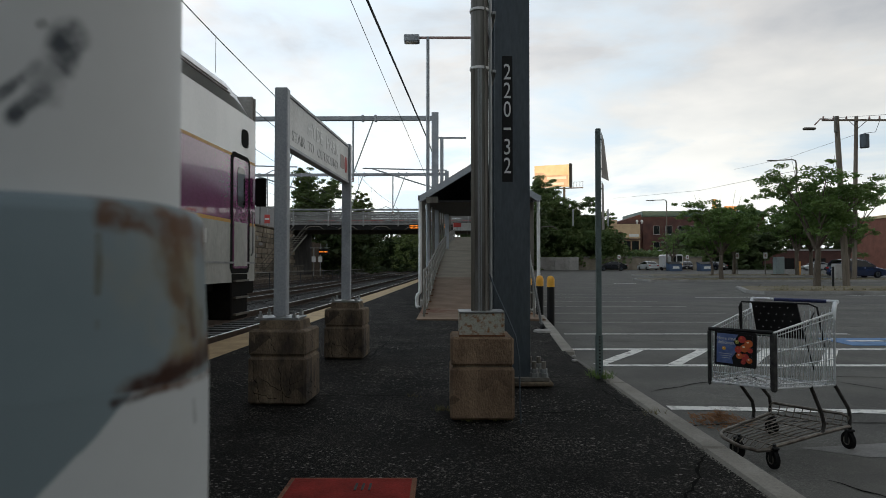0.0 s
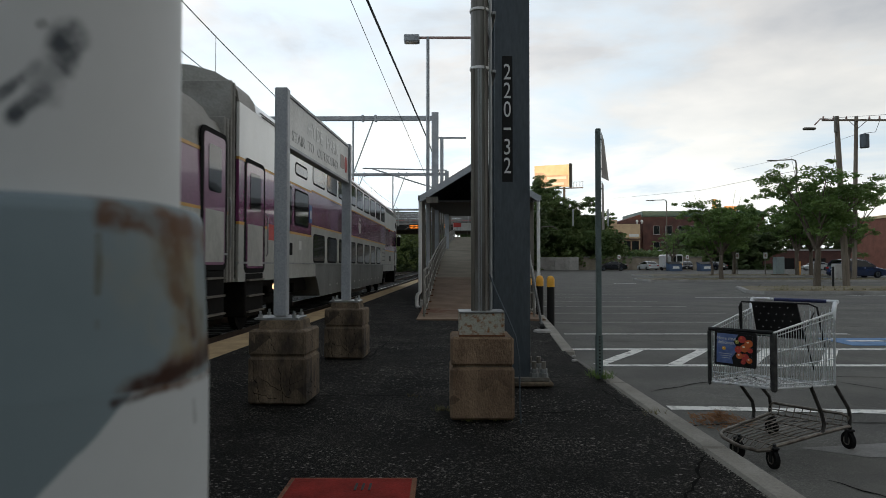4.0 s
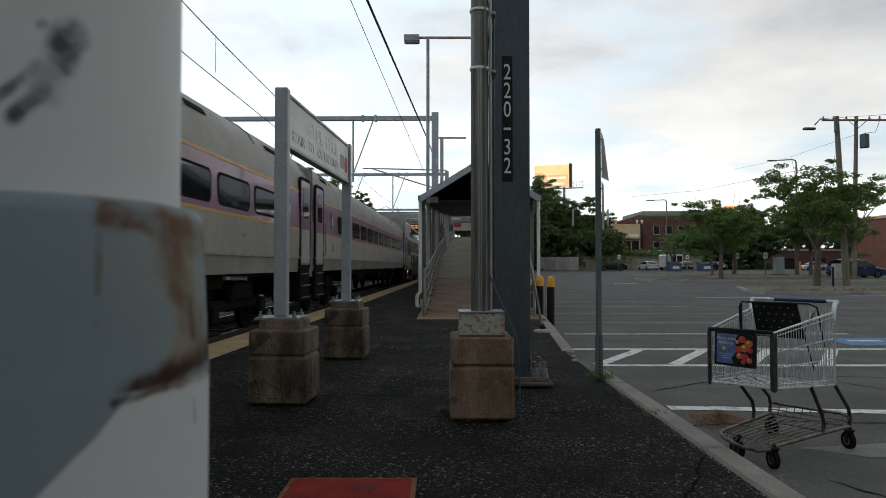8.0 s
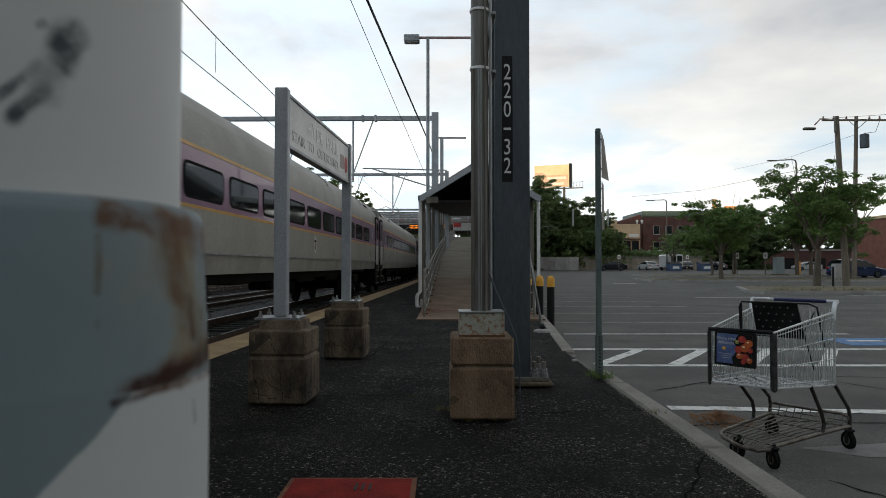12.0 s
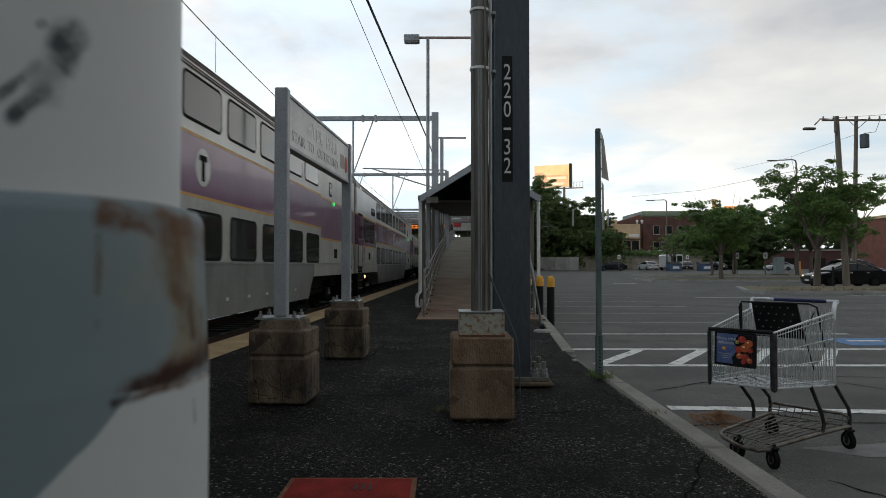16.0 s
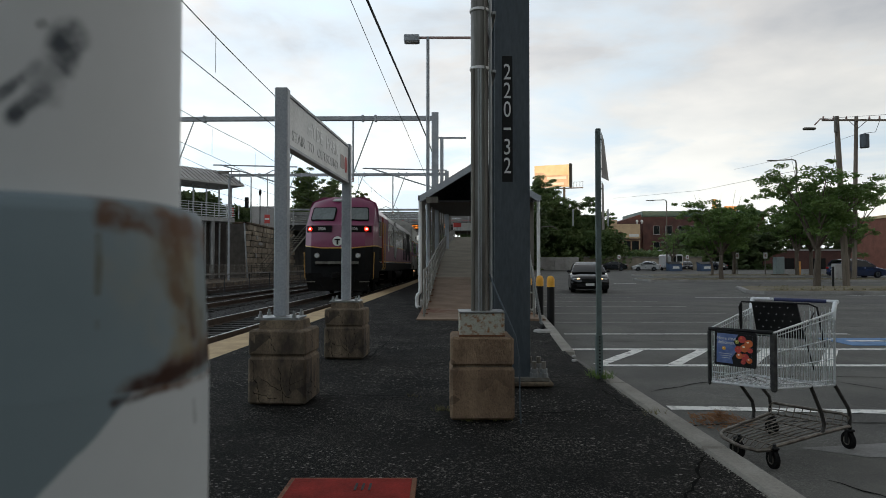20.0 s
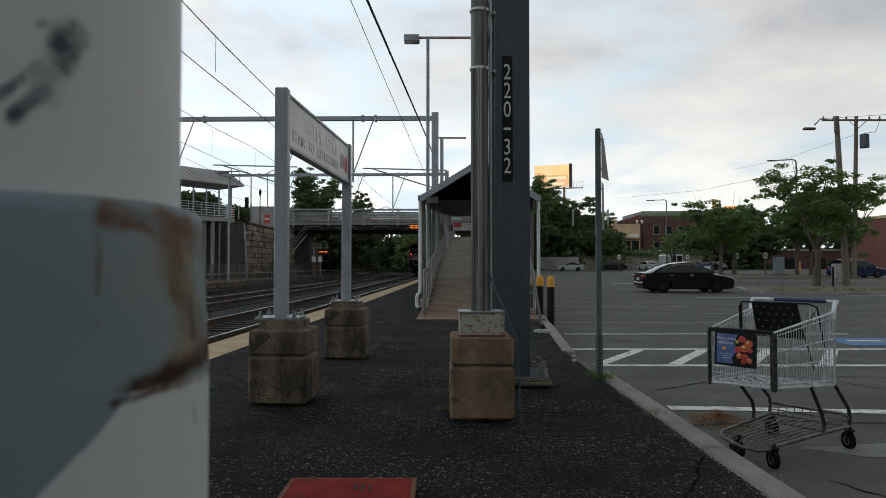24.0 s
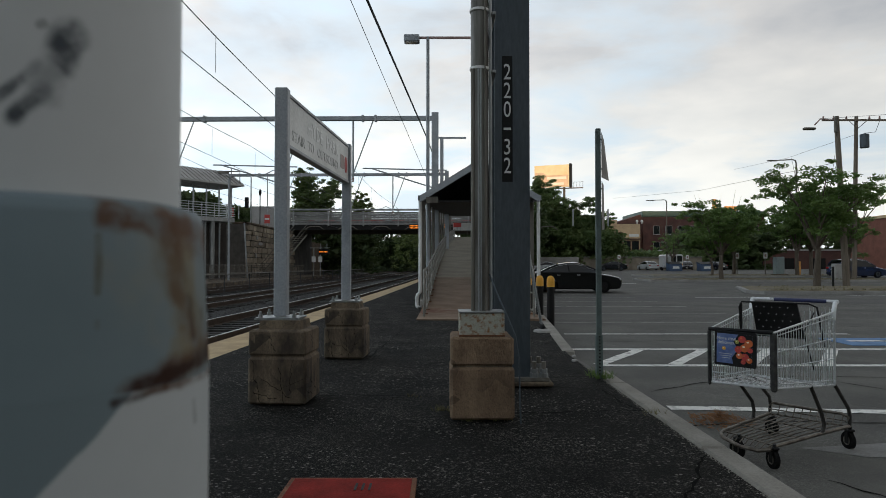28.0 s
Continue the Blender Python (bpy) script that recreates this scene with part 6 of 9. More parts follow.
def bilevel(label, upper, band_paint, seed, fluted=False, cab=False):
    car = thing("bilevel_coach", label, "railway carriage", "train carriages")
    L, D = 12.69, 12.8
    front_end = D if cab else L
    yf, yr = 7.7, -7.5
    # dropped centre body with rounded ends, and the higher ends over the trucks
    arch = lambda y0, d: [(y0 + d * (1 - math.cos(a)) * 0.8, 0.49 + 0.55 * (1 - math.sin(a))) for a in np.linspace(0, math.pi / 2, 6)]
    g = Geo()
    low = [(-7.0, 1.31), (-7.0 + 0.02, 1.04)] + [(-6.9 + 0.45 * k, 1.04 - 0.55 * k) for k in (0.33, 0.7, 1.0)] + [(6.45 - 0.45 * k + 0.45, 1.04 - 0.55 * k) for k in (1.0, 0.7, 0.33)] + [(7.0, 1.04), (7.0, 1.31)]
    part("centre_skirt", g.prism(low, -HALF + 0.01, HALF - 0.01, "x"), SKIRT, car, "dull grey lower skirt")
    for k in range(11):
        for sg in (1, -1):
            part("skirt_light", Geo().box(sg * (HALF - 0.008), -5.2 + 1.04 * k, 0.74, 0.008, 0.1, 0.05), SIGNWHITE, car)
    for y0, y1 in ((-L, -7.0), (7.0, front_end)):
        band([(HALF - 0.005, 1.0), (HALF - 0.005, 1.31)], y0, y1, STAINLESS, "end_sill", car)
    band([(HALF, 1.31), (HALF, 2.22)], yr, yf, STAINLESS, "lower_side", car)
    band([(HALF + 0.012, 1.30), (HALF + 0.012, 1.33)], -L, front_end, GALV, "belt_rail", car)
    band([(HALF, 2.25), (HALF, 3.06)], yr, yf, band_paint, "livery_band", car, "purple livery band")
    band([(HALF + 0.003, 2.21), (HALF + 0.003, 2.255)], yr, yf, GOLD, "gold_stripe", car)
    band([(HALF + 0.003, 3.06), (HALF + 0.003, 3.1)], yr, yf, GOLD, "gold_stripe", car)
    for y0, y1 in ((-L, yr), (yf, front_end)):
        band([(HALF, 1.31), (HALF, 1.95)], y0, y1, STAINLESS, "lower_side", car)
        band([(HALF, 1.99), (HALF, 3.02)], y0, y1, band_paint, "livery_band", car, "purple livery band")
        band([(HALF + 0.003, 1.945), (HALF + 0.003, 1.995)], y0, y1, GOLD, "gold_stripe", car)
        band([(HALF + 0.003, 3.015), (HALF + 0.003, 3.06)], y0, y1, GOLD, "gold_stripe", car)
        band([(HALF, 3.06), (HALF, 3.8 if cab and y0 > 0 else 3.96)], y0, y1, upper, "upper_side", car)
    band([(HALF, 3.1), (HALF, 3.96)], yr, yf, upper, "upper_side", car)
    roof = [(HALF, 3.96), (1.49, 4.1), (1.36, 4.24), (1.1, 4.4), (0.7, 4.52), (0.25, 4.57)]
    band(roof, -L + 0.9, front_end - (1.02 if cab else 0.9), upper, "roof", car)
    for y0, y1, sg in ((-L, -L + 0.88, -1), (front_end - (1.0 if cab else 0.88), front_end, 1)):
        if cab and sg > 0:
            # the cab end of the roof slopes down to the front
            front = [(HALF - 0.06, 3.8), (1.42, 3.9), (1.28, 4.0), (1.02, 4.1), (0.66, 4.18), (0.25, 4.2)]
            back = [(HALF - 0.01, 3.96), (1.48, 4.09), (1.35, 4.22), (1.09, 4.38), (0.69, 4.5), (0.25, 4.55)]
            vs = []
            for y, prof in ((y0, back), (y0 + 0.2, [(x, z - 0.03) for x, z in back]), (y1, front)):
                vs += [(x, y, z) for x, z in prof] + [(-x, y, z) for x, z in reversed(prof)]
            fs = [(12 * i + k, 12 * i + (k + 1) % 12, 12 * i + 12 + (k + 1) % 12, 12 * i + 12 + k) for i in range(2) for k in range(12)] + [tuple(range(12)), tuple(range(35, 23, -1))]
            part("roof_cap", Geo().add(vs, fs), upper, car, "sloping cab end of the roof")
        else:
            band([(HALF - 0.01, 3.96), (1.515, 4.13), (1.41, 4.29), (1.14, 4.46), (0.73, 4.58), (0.25, 4.63)], y0, y1, OLDROOF, "roof_cap", car, "grey roof end cap")
    for k in range(5 if fluted else 2):
        a = k * 0.075
        for sg in (1, -1):
            part("roof_rib", Geo().box(sg * (1.555 - 0.5 * a), 0, 3.975 + a * 0.85, 0.03, 2 * L - 2.4, 0.016), GALV_OLD, car)
    up, lo, mid, ob_ = window_meshes(1.34, 0.58), window_meshes(1.26, 0.62), window_meshes(1.22, 0.72), window_meshes(1.08, 0.2, 0.09)
    for k in range(-4, 5):
        put_window(up, 1.665 * k, 3.58, car)
    for k in range(-4, 4 if cab else 5):
        put_window(lo, 0.1 + 1.68 * k, 1.69, car)
    for y in ((-9.97, -8.46) if cab else (-10.3, -8.71)):
        put_window(mid, y, 2.55, car)
    put_window(ob_, -8.5, 3.4, car)
    if cab:
        put_window(window_meshes(0.62, 0.72), 8.6, 2.6, car)
    else:
        put_window(window_meshes(0.28, 0.3, 0.05), 8.85, 3.35, car)
    # louvre panel, vents, plates and lamps
    for sg in (1, -1):
        if cab:
            lv = part("louvre_panel", Geo().box(sg * (HALF + 0.004), 6.98, 1.75, 0.01, 1.3, 0.72, 0.002), STAINLESS, car)
            for r in range(4):
                for q in range(2):
                    part("louvre", Geo().box(sg * (HALF + 0.012), 6.7 + 0.55 * q, 1.5 + 0.17 * r, 0.01, 0.4, 0.05), SKIRT, lv)
        for y, z in ((-9.5, 1.62), (9.62, 1.6)):
            part("vent", Geo().box(sg * (HALF + 0.004), y, z, 0.012, 0.4, 0.26), UNDER, car)
            part("notice_plate", Geo().box(sg * (HALF + 0.004), y + 0.9, z + 0.1, 0.006, 0.22, 0.2), SIGNWHITE, car)
        part("marker_lamp", Geo().lathe([(0.05, 0), (0.05, 0.05)], 10), LENS_GREEN if fluted else LENS_DARKRED, car, m=pose(sg * (HALF - 0.01), 9.25, 2.98, 0, 90 * sg, 0))
    dsk = Geo().prism([(0.27 * math.cos(a), 0.27 * math.sin(a)) for a in np.linspace(0, 2 * math.pi, 33)[:-1]], 0, 0.006, "x").mesh("emblem", SIGNWHITE, 30)
    bar = Geo().box(0.009, 0, -0.05, 0.004, 0.1, 0.3).box(0.009, 0, 0.13, 0.004, 0.28, 0.08).mesh("emblem", UNDER, 0)
    for sg in (1, -1):
        e = part("emblem", dsk, None, car, "round white emblem", m=pose(sg * HALF, 0.0, 2.66, 0, 0, 0 if sg > 0 else 180))
        part("emblem", bar, None, e)
    access_sign(car, -7.6, 2.5)
    for y, w in ((-11.85, 0.95), (12.05, 0.72) if cab else (11.75, 0.95)):
        coach_door(car, y, 1.22, 3.02, band_paint, w=w, win=(w - 0.37, 0.62))
    l2 = part("axle_lamp", Geo().lathe([(0.02, 0), (0.055, 0.02), (0.055, 0.05)], 12), LENS_AMBER, car, "lit amber lamp below the sill", m=pose(HALF - 0.05, -10.58, 0.86, 0, 90, 0))
    part("notice_plate", Geo().box(HALF + 0.004, -10.85, 1.9, 0.006, 0.36, 0.3), RED, car, "red notice plate")
    bellows(car, front_end, 4.25)
    bellows(car, -L - 0.22, 4.25)
    part("end_wall", Geo().box(0, -L + 0.0, 2.55, 3.0, 0.04, 3.0, 0.01), UNDER, car)
    if cab:
        part("number_panel", Geo().prism(rounded(0.34, 0.3, 0.1), HALF, HALF + 0.01, "x"), UNDER, car, m=pose(0, D - 0.55, 3.4))
        part("mirror", Geo().box(HALF + 0.12, D - 0.05, 2.55, 0.2, 0.06, 0.5, 0.02), UNDER, car)
        part("ditch_lamp", Geo().lathe([(0.06, 0), (0.06, 0.04)], 12), LENS_CLEAR, car, m=pose(1.2, D + 0.02, 1.6, -90, 0, 0))
        part("cab_front", Geo().box(0, D + 0.12, 2.6, 2.7, 0.25, 3.0, 0.08), UNDER, car)
    trucks(car, (-9.1, 9.1))
    underfloor(car, -12.2, -7.4, 0.55, 1.02, seed)
    underfloor(car, 7.4, 12.2, 0.55, 1.02, seed + 1)
    return car


SKIRT = mat("grey_skirt_paint", (0.20, 0.205, 0.20), (0.14, 0.144, 0.14), rough=0.5, metal=0.15, scale=1.5, fine=30, bump=0.05, stretch=(1, 1, 0.4))


def single(label, seed, side, top):
    car = thing("single_level_coach", label, "railway carriage", "train carriages")
    L = 12.75
    band([(1.49, 1.13), (1.53, 1.43)], -L, L, GREYSIDE2, "skirt", car)
    band([(HALF + 0.012, 1.43), (HALF + 0.012, 1.46)], -L, L, GALV, "belt_rail", car)
    band([(HALF - 0.01, 1.46), (HALF, 2.06)], -L, L, side, "lower_side", car)
    band([(HALF + 0.004, 2.06), (HALF + 0.004, 2.105)], -L, L, GOLD, "gold_stripe", car)
    band([(HALF, 2.105), (HALF - 0.02, 2.9)], -L, L, PURPLE2, "livery_band", car, "faded purple livery band")
    band([(HALF - 0.012, 2.9), (HALF - 0.016, 2.95)], -L, L, GOLD, "gold_stripe", car)
    band([(HALF - 0.025, 2.95), (1.49, 3.25), (1.38, 3.5)], -L, L, top, "letter_board", car, "grey upper side panel")
    band([(1.375, 3.5), (1.26, 3.68), (1.08, 3.83), (0.85, 3.96), (0.45, 4.05), (0.15, 4.07)], -L + 0.3, L - 0.3, top, "roof", car)
    for sg in (1, -1):
        e = part("emblem", Geo().prism([(0.13 * math.cos(a), 0.21 * math.sin(a)) for a in np.linspace(0, 2 * math.pi, 21)[:-1]], 0, 0.006, "x"), SIGNWHITE, car, "small white oval emblem", m=pose(sg * HALF, 0.65, 1.78, 0, 0, 0 if sg > 0 else 180))
        part("emblem", Geo().box(0.008, 0, -0.03, 0.004, 0.05, 0.2).box(0.008, 0, 0.09, 0.004, 0.14, 0.05), UNDER, e)
    for y in (-10.9, -7.2, 6.4, 10.1):
        part("roof_vent", Geo().prism([(1.385, 3.53), (1.325, 3.62), (1.315, 3.61), (1.375, 3.52)], y - 0.35, y + 0.35, "y"), UNDER, car)
    for y in (-10.5, -10.0, 9.0, 3.0):
        part("roof_seam", Geo().tube([(1.38, y, 3.5), (1.265, y, 3.685), (1.085, y, 3.835), (0.855, y, 3.965), (0.45, y, 4.055)], 0.012, 4), GALV_OLD, car)
    big, small = window_meshes(1.4, 0.42, 0.1), window_meshes(0.56, 0.42, 0.09)
    for k in range(-5, 6):
        put_window(big, 0.6 + 1.7377 * k, 2.44, car, x=HALF - 0.006)
    put_window(small, -9.4, 2.44, car, x=HALF - 0.006)
    for y in (-10.6, 10.8):
        access_sign(car, y, 2.5)
    for sg in (1, -1):
        for y, z, w, h in ((-10.5, 1.75, 0.2, 0.24), (-9.12, 1.65, 0.24, 0.14), (-2.0, 1.8, 0.12, 0.06), (3.1, 1.6, 0.16, 0.1), (L - 2.4, 1.72, 0.14, 0.24), (8.0, 1.78, 0.1, 0.05)):
            part("access_hatch", Geo().box(sg * (HALF + 0.001), y, z, 0.012, w, h, 0.002), GREYSIDE2, car)
    for y in (-12.25, 12.2):
        coach_door(car, y, 1.28, 3.2, PURPLE2, w=0.82, win=(0.5, 0.62))
    part("axle_lamp", Geo().lathe([(0.02, 0), (0.052, 0.02), (0.052, 0.05)], 12), LENS_AMBER, car, "lit amber lamp below the sill", m=pose(HALF - 0.15, -11.5, 0.92, 0, 90, 0))
    bellows(car, L, 3.6)
    bellows(car, -L - 0.24, 3.6)
    part("end_wall", Geo().box(0, -L, 2.4, 2.9, 0.04, 2.5, 0.01), UNDER, car)
    trucks(car, (-9.1, 9.1))
    underfloor(car, -7.2, 7.2, 0.4, 1.12, seed)
    return car


GREYSIDE2 = mat("grey_car_skirt", (0.33, 0.32, 0.285), (0.25, 0.243, 0.216), rough=0.5, metal=0.2, scale=1.3, fine=30, bump=0.05, stretch=(1, 1, 0.4))
OLIVESIDE = mat("olive_grey_car_side", (0.33, 0.316, 0.274), (0.295, 0.283, 0.245), rough=0.45, metal=0.25, scale=1.2, fine=30, bump=0.05, stretch=(1, 1, 0.3))
OLIVEROOF = mat("olive_grey_car_roof", (0.29, 0.28, 0.243), (0.25, 0.242, 0.21), rough=0.55, metal=0.2, scale=1.2, fine=30, bump=0.08)
LOCOGREY = mat("locomotive_silver_paint", (0.52, 0.525, 0.52), (0.46, 0.465, 0.46), rough=0.25, metal=0.15, scale=0.7, fine=30, bump=0.02, coat=0.7)
LOCOBLACK = mat("locomotive_black_paint", (0.010, 0.010, 0.0105), (0.016, 0.0158, 0.016), rough=0.7, scale=1.5, fine=30, bump=0.03, spec=0.06)


def hood(z):
    return z if z < 1.38 else 1.38 + (z - 1.38) * 0.87


def locomotive():
    """The pusher engine; its cab looks back along the line (-y)."""
    car = thing("diesel_locomotive", "plum, silver and black diesel locomotive with red tail lights", "locomotive")
    R, F = 10.3, -10.35
    band([(1.36, 1.0), (1.5, 1.02), (1.52, 1.44)], -8.6, R, LOCOBLACK, "sill", car)
    for k in range(60):
        part("reflector", Geo().box(1.525, -8.4 + 0.31 * k, 1.41, 0.006, 0.14, 0.035), SIGNWHITE, car)
    # side panels: silver with a plum lower field that ends in a slanting edge
    band([(1.53, 1.47), (1.53, 2.35)], -6.9, R, LOCOPURPLE, "lower_side", car, "plum lower side panel")
    band([(1.535, 1.455), (1.535, 1.48)], -6.9, R, GOLD, "gold_stripe", car)
    band([(1.533, 2.35), (1.533, 2.39)], -6.9, 3.9, GOLD, "gold_stripe", car)
    band([(1.53, 2.39), (1.53, 3.68)], -5.2, R, LOCOGREY, "upper_side", car, "glossy silver side panel")
    band([(1.53, 3.68), (1.4, 3.92), (1.08, 4.26), (0.45, 4.46)], -5.2, R, OLDROOF, "roof", car)
    band([(0.8, 4.3), (0.75, 4.5), (0.6, 4.54)], -3.0, 8.5, OLDROOF, "roof_hatch", car)
    for k in range(6):
        part("roof_grab", Geo().tube([(1.36, -5 + 2.4 * k, 3.86), (1.30, -5 + 2.4 * k, 3.96), (1.30, -4.2 + 2.4 * k, 3.96), (1.36, -4.2 + 2.4 * k, 3.86)], 0.018, 5), GALV, car)
    # rear block of tall black letter-like shapes, drawn as slanting panels
    shapes = ([(5.5, 3.6), (6.72, 3.62), (6.8, 2.02), (6.42, 2.05)], [(6.92, 3.62), (8.2, 3.62), (8.15, 3.45), (7.52, 2.15), (7.42, 2.02), (6.92, 2.02)], [(5.25, 3.0), (5.5, 3.0), (6.34, 2.0), (6.3, 1.62), (5.25, 1.62)],
              [(8.28, 3.1), (8.6, 3.1), (8.6, 1.62), (7.5, 1.62), (7.52, 2.0)], [(4.3, 3.25), (4.98, 3.3), (4.98, 1.62), (4.3, 1.62)], [(3.36, 3.3), (3.94, 3.3), (3.94, 1.62), (3.36, 1.62)])
    for poly in shapes:
        for sg in (1, -1):
            part("dark_panel", Geo().prism(poly, sg * 1.529, sg * 1.538, "x"), LOCOBLACK, car, "slanting black letter-like livery panel", smooth=0)
    for sg in (1, -1):
        e = part("emblem_ring", Geo().prism([(1.02 * math.cos(a), 1.02 * math.sin(a)) for a in np.linspace(0, 2 * math.pi, 49)[:-1]], 0, 0.006, "x"), LOCOBLACK, car, "black ring of the emblem", m=pose(sg * 1.53, -1.75, 2.78, 0, 0, 0 if sg > 0 else 180))
        part("emblem_disc", Geo().prism([(0.97 * math.cos(a), 0.97 * math.sin(a)) for a in np.linspace(0, 2 * math.pi, 49)[:-1]], 0, 0.010, "x"), LOCOGREY, e, "round silver emblem")
        part("emblem", Geo().box(0.012, 0, 0.3, 0.004, 1.1, 0.26).box(0.012, 0, -0.3, 0.004, 0.28, 0.94), SKIRT, e, "grey letter of the emblem")
        part("side_hatch", Geo().box(sg * 1.534, F + 5.2, 2.7, 0.008, 0.55, 1.3, 0.002), LOCOGREY, car)
        part("hatch_latch", Geo().box(sg * 1.54, F + 5.0, 2.7, 0.01, 0.05, 0.12), UNDER, car)
    # cab: plum sides, black lower corner, door and side window
    band([(1.53, 2.2), (1.53, 3.78)], -8.9, -6.9, LOCOPURPLE, "cab_side", car, "plum cab side")
    band([(1.53, 2.39), (1.53, 3.78)], -6.9, -5.2, LOCOPURPLE, "cab_side", car, "plum side panel")
    for sg in (1, -1):
        part("livery_edge", Geo().prism([(-5.2, 2.4), (-4.3, 2.4), (-4.75, 3.1), (-5.2, 3.5)], sg * 1.529, sg * 1.533, "x"), LOCOPURPLE, car, smooth=0)
    band([(1.53, 1.47), (1.53, 2.16)], -8.9, -6.9, LOCOBLACK, "cab_lower_side", car)
    band([(1.535, 2.16), (1.535, 2.2)], -8.9, -6.9, GOLD, "gold_stripe", car)
    band([(1.53, 3.78), (1.4, 4.02), (1.08, 4.36), (0.45, 4.6)], -8.9, -5.22, LOCOPURPLE, "cab_roof", car)
    for sg in (1, -1):
        m = pose(sg * 1.53, -8.55, 3.1, 0, 0, 0 if sg > 0 else 180)
        f = part("cab_window", Geo().prism(rounded(0.86, 0.74, 0.06), 0, 0.012, "x"), GALV, car, m=m)
        part("pane", Geo().prism(rounded(0.76, 0.64, 0.05), 0, 0.017, "x"), PANE, f)
        m = pose(sg * 1.53, -7.55, 2.55, 0, 0, 0 if sg > 0 else 180)
        d = part("cab_door", Geo().box(0.006, 0, 0, 0.012, 0.62, 2.1, 0.002), REDIRON, car, "dull red cab door", m=m)
        part("pane", Geo().prism(rounded(0.4, 0.62, 0.05), 0, 0.018, "x"), PANE, d, m=pose(0, 0, 0.55))
        for dy in (-0.38, 0.38):
            part("grab_iron", Geo().tube([(0.03, dy, -1.3), (0.07, dy, -1.25), (0.07, dy, 0.75), (0.03, dy, 0.8)], 0.016, 6), GOLD, d, "yellow grab iron")
        for k in range(5):
            part("louvre", Geo().box(sg * 1.54, -8.5, 1.6 + 0.1 * k, 0.02, 0.7, 0.035), UNDER, car)
            part("mirror_step", Geo().box(sg * 1.5, -7.55, 0.42 + 0.22 * k, 0.12, 0.5, 0.03), GALV_OLD, car)
    # nose: stacked plan sections, curved at the corners, over a shallow V of gold
    N = -10.45

    def plan(front):
        half = [(1.53, -8.9), (1.51, front + 0.95), (1.42, front + 0.45), (1.12, front + 0.14), (0.6, front + 0.02)]
        return half + [(-x, y) for x, y in reversed(half)]

    def section(z, front, vee=0.0, narrow=1.0, grow=0.0):
        return [((x + (grow if x > 0 else -grow)) * narrow, y - grow, z + vee * (abs(x) / 1.5) ** 1.3) for x, y in plan(front)]

    def loft(secs, name, material, label=""):
        g = Geo()
        n = len(secs[0])
        vs = [p for s in secs for p in s]
        fs = [(i * n + k, i * n + (k + 1) % n, (i + 1) * n + (k + 1) % n, (i + 1) * n + k) for i in range(len(secs) - 1) for k in range(n)]
        fs += [tuple(range(n))[::-1], tuple((len(secs) - 1) * n + k for k in range(n))]
        return part(name, g.add(vs, fs), material, car, label, smooth=28)
    loft([section(0.72, N + 0.04), section(1.2, N - 0.02), section(2.0, N, 0.18)], "nose_lower", LOCOBLACK, "black lower nose")
    loft([section(2.0, N, 0.18, grow=0.012), section(2.045, N, 0.18, grow=0.012)], "gold_stripe", GOLD)
    loft([section(2.045, N, 0.18), section(2.73, N + 0.05), section(3.18, N + 0.12), section(3.38, N + 0.4), section(4.08, N + 0.86, narrow=0.98), section(4.4, N + 1.1, narrow=0.9), section(4.66, N + 1.5, narrow=0.6)], "nose_upper", LOCOPURPLE, "plum upper nose")
    slope = math.degrees(math.atan2(0.46, 0.70))
    for sg in (-1, 1):
        m = pose(sg * 0.69, N + 0.665, 3.735, 90 - slope, 0, sg * 9)
        fr = part("windscreen", Geo().prism(rounded(1.04, 0.7, 0.09), -0.03, 0.03, "z"), LOCOBLACK, car, m=m)
        part("pane", Geo().prism(rounded(0.96, 0.6, 0.07), -0.02, 0.036, "z"), SCREEN, fr)
        part("wiper", Geo().cyl((0.3, -0.37, 0.045), (-0.3, -0.3, 0.045), 0.014, n=5), UNDER, fr)
        strip = [(0.24, N + 0.0), (0.6, N + 0.045), (1.12, N + 0.165), (1.36, N + 0.42), (1.30, N + 0.5), (0.6, N + 0.2), (0.24, N + 0.2)]
        bx = part("number_panel", Geo().prism([(sg * x, y + 0.03) for x, y in strip], 2.83, 3.15, "z"), LOCOBLACK, car, "black number and lamp panel", smooth=0)
        lm = part("tail_lamp", Geo().lathe([(0.095, -0.05), (0.095, 0.03), (0.08, 0.045)], 16), LENS_RED, car, "lit red tail lamp", m=pose(sg * 1.16, N + 0.23, 2.99, 90, 0, sg * 28))
        part("lamp_core", Geo().lathe([(0.045, 0.04), (0.045, 0.05), (0.02, 0.055)], 12), LENS_CORE, lm)
        part("number", text_mesh("2006", 0.17, SIGNWHITE, 0.004), None, bx, "white fleet number", m=pose(sg * 0.66, N + 0.062, 2.99, 90, 0, sg * 9))
        dl = part("ditch_lamp", Geo().lathe([(0.115, -0.03), (0.115, 0.05), (0.09, 0.06)], 16), GALV_OLD, car, m=pose(sg * 0.85, N + 0.06, 1.72, 90, 0, 0))
        part("lens", Geo().lathe([(0.085, 0.06), (0.085, 0.07)], 14), LENS_CLEAR, dl)
        part("handrail", Geo().tube([(sg * 1.4, N + 0.5, 0.7), (sg * 1.44, N + 0.42, 0.75), (sg * 1.47, N + 0.42, 1.9)], 0.016, 6), GOLD, car, "yellow grab iron")
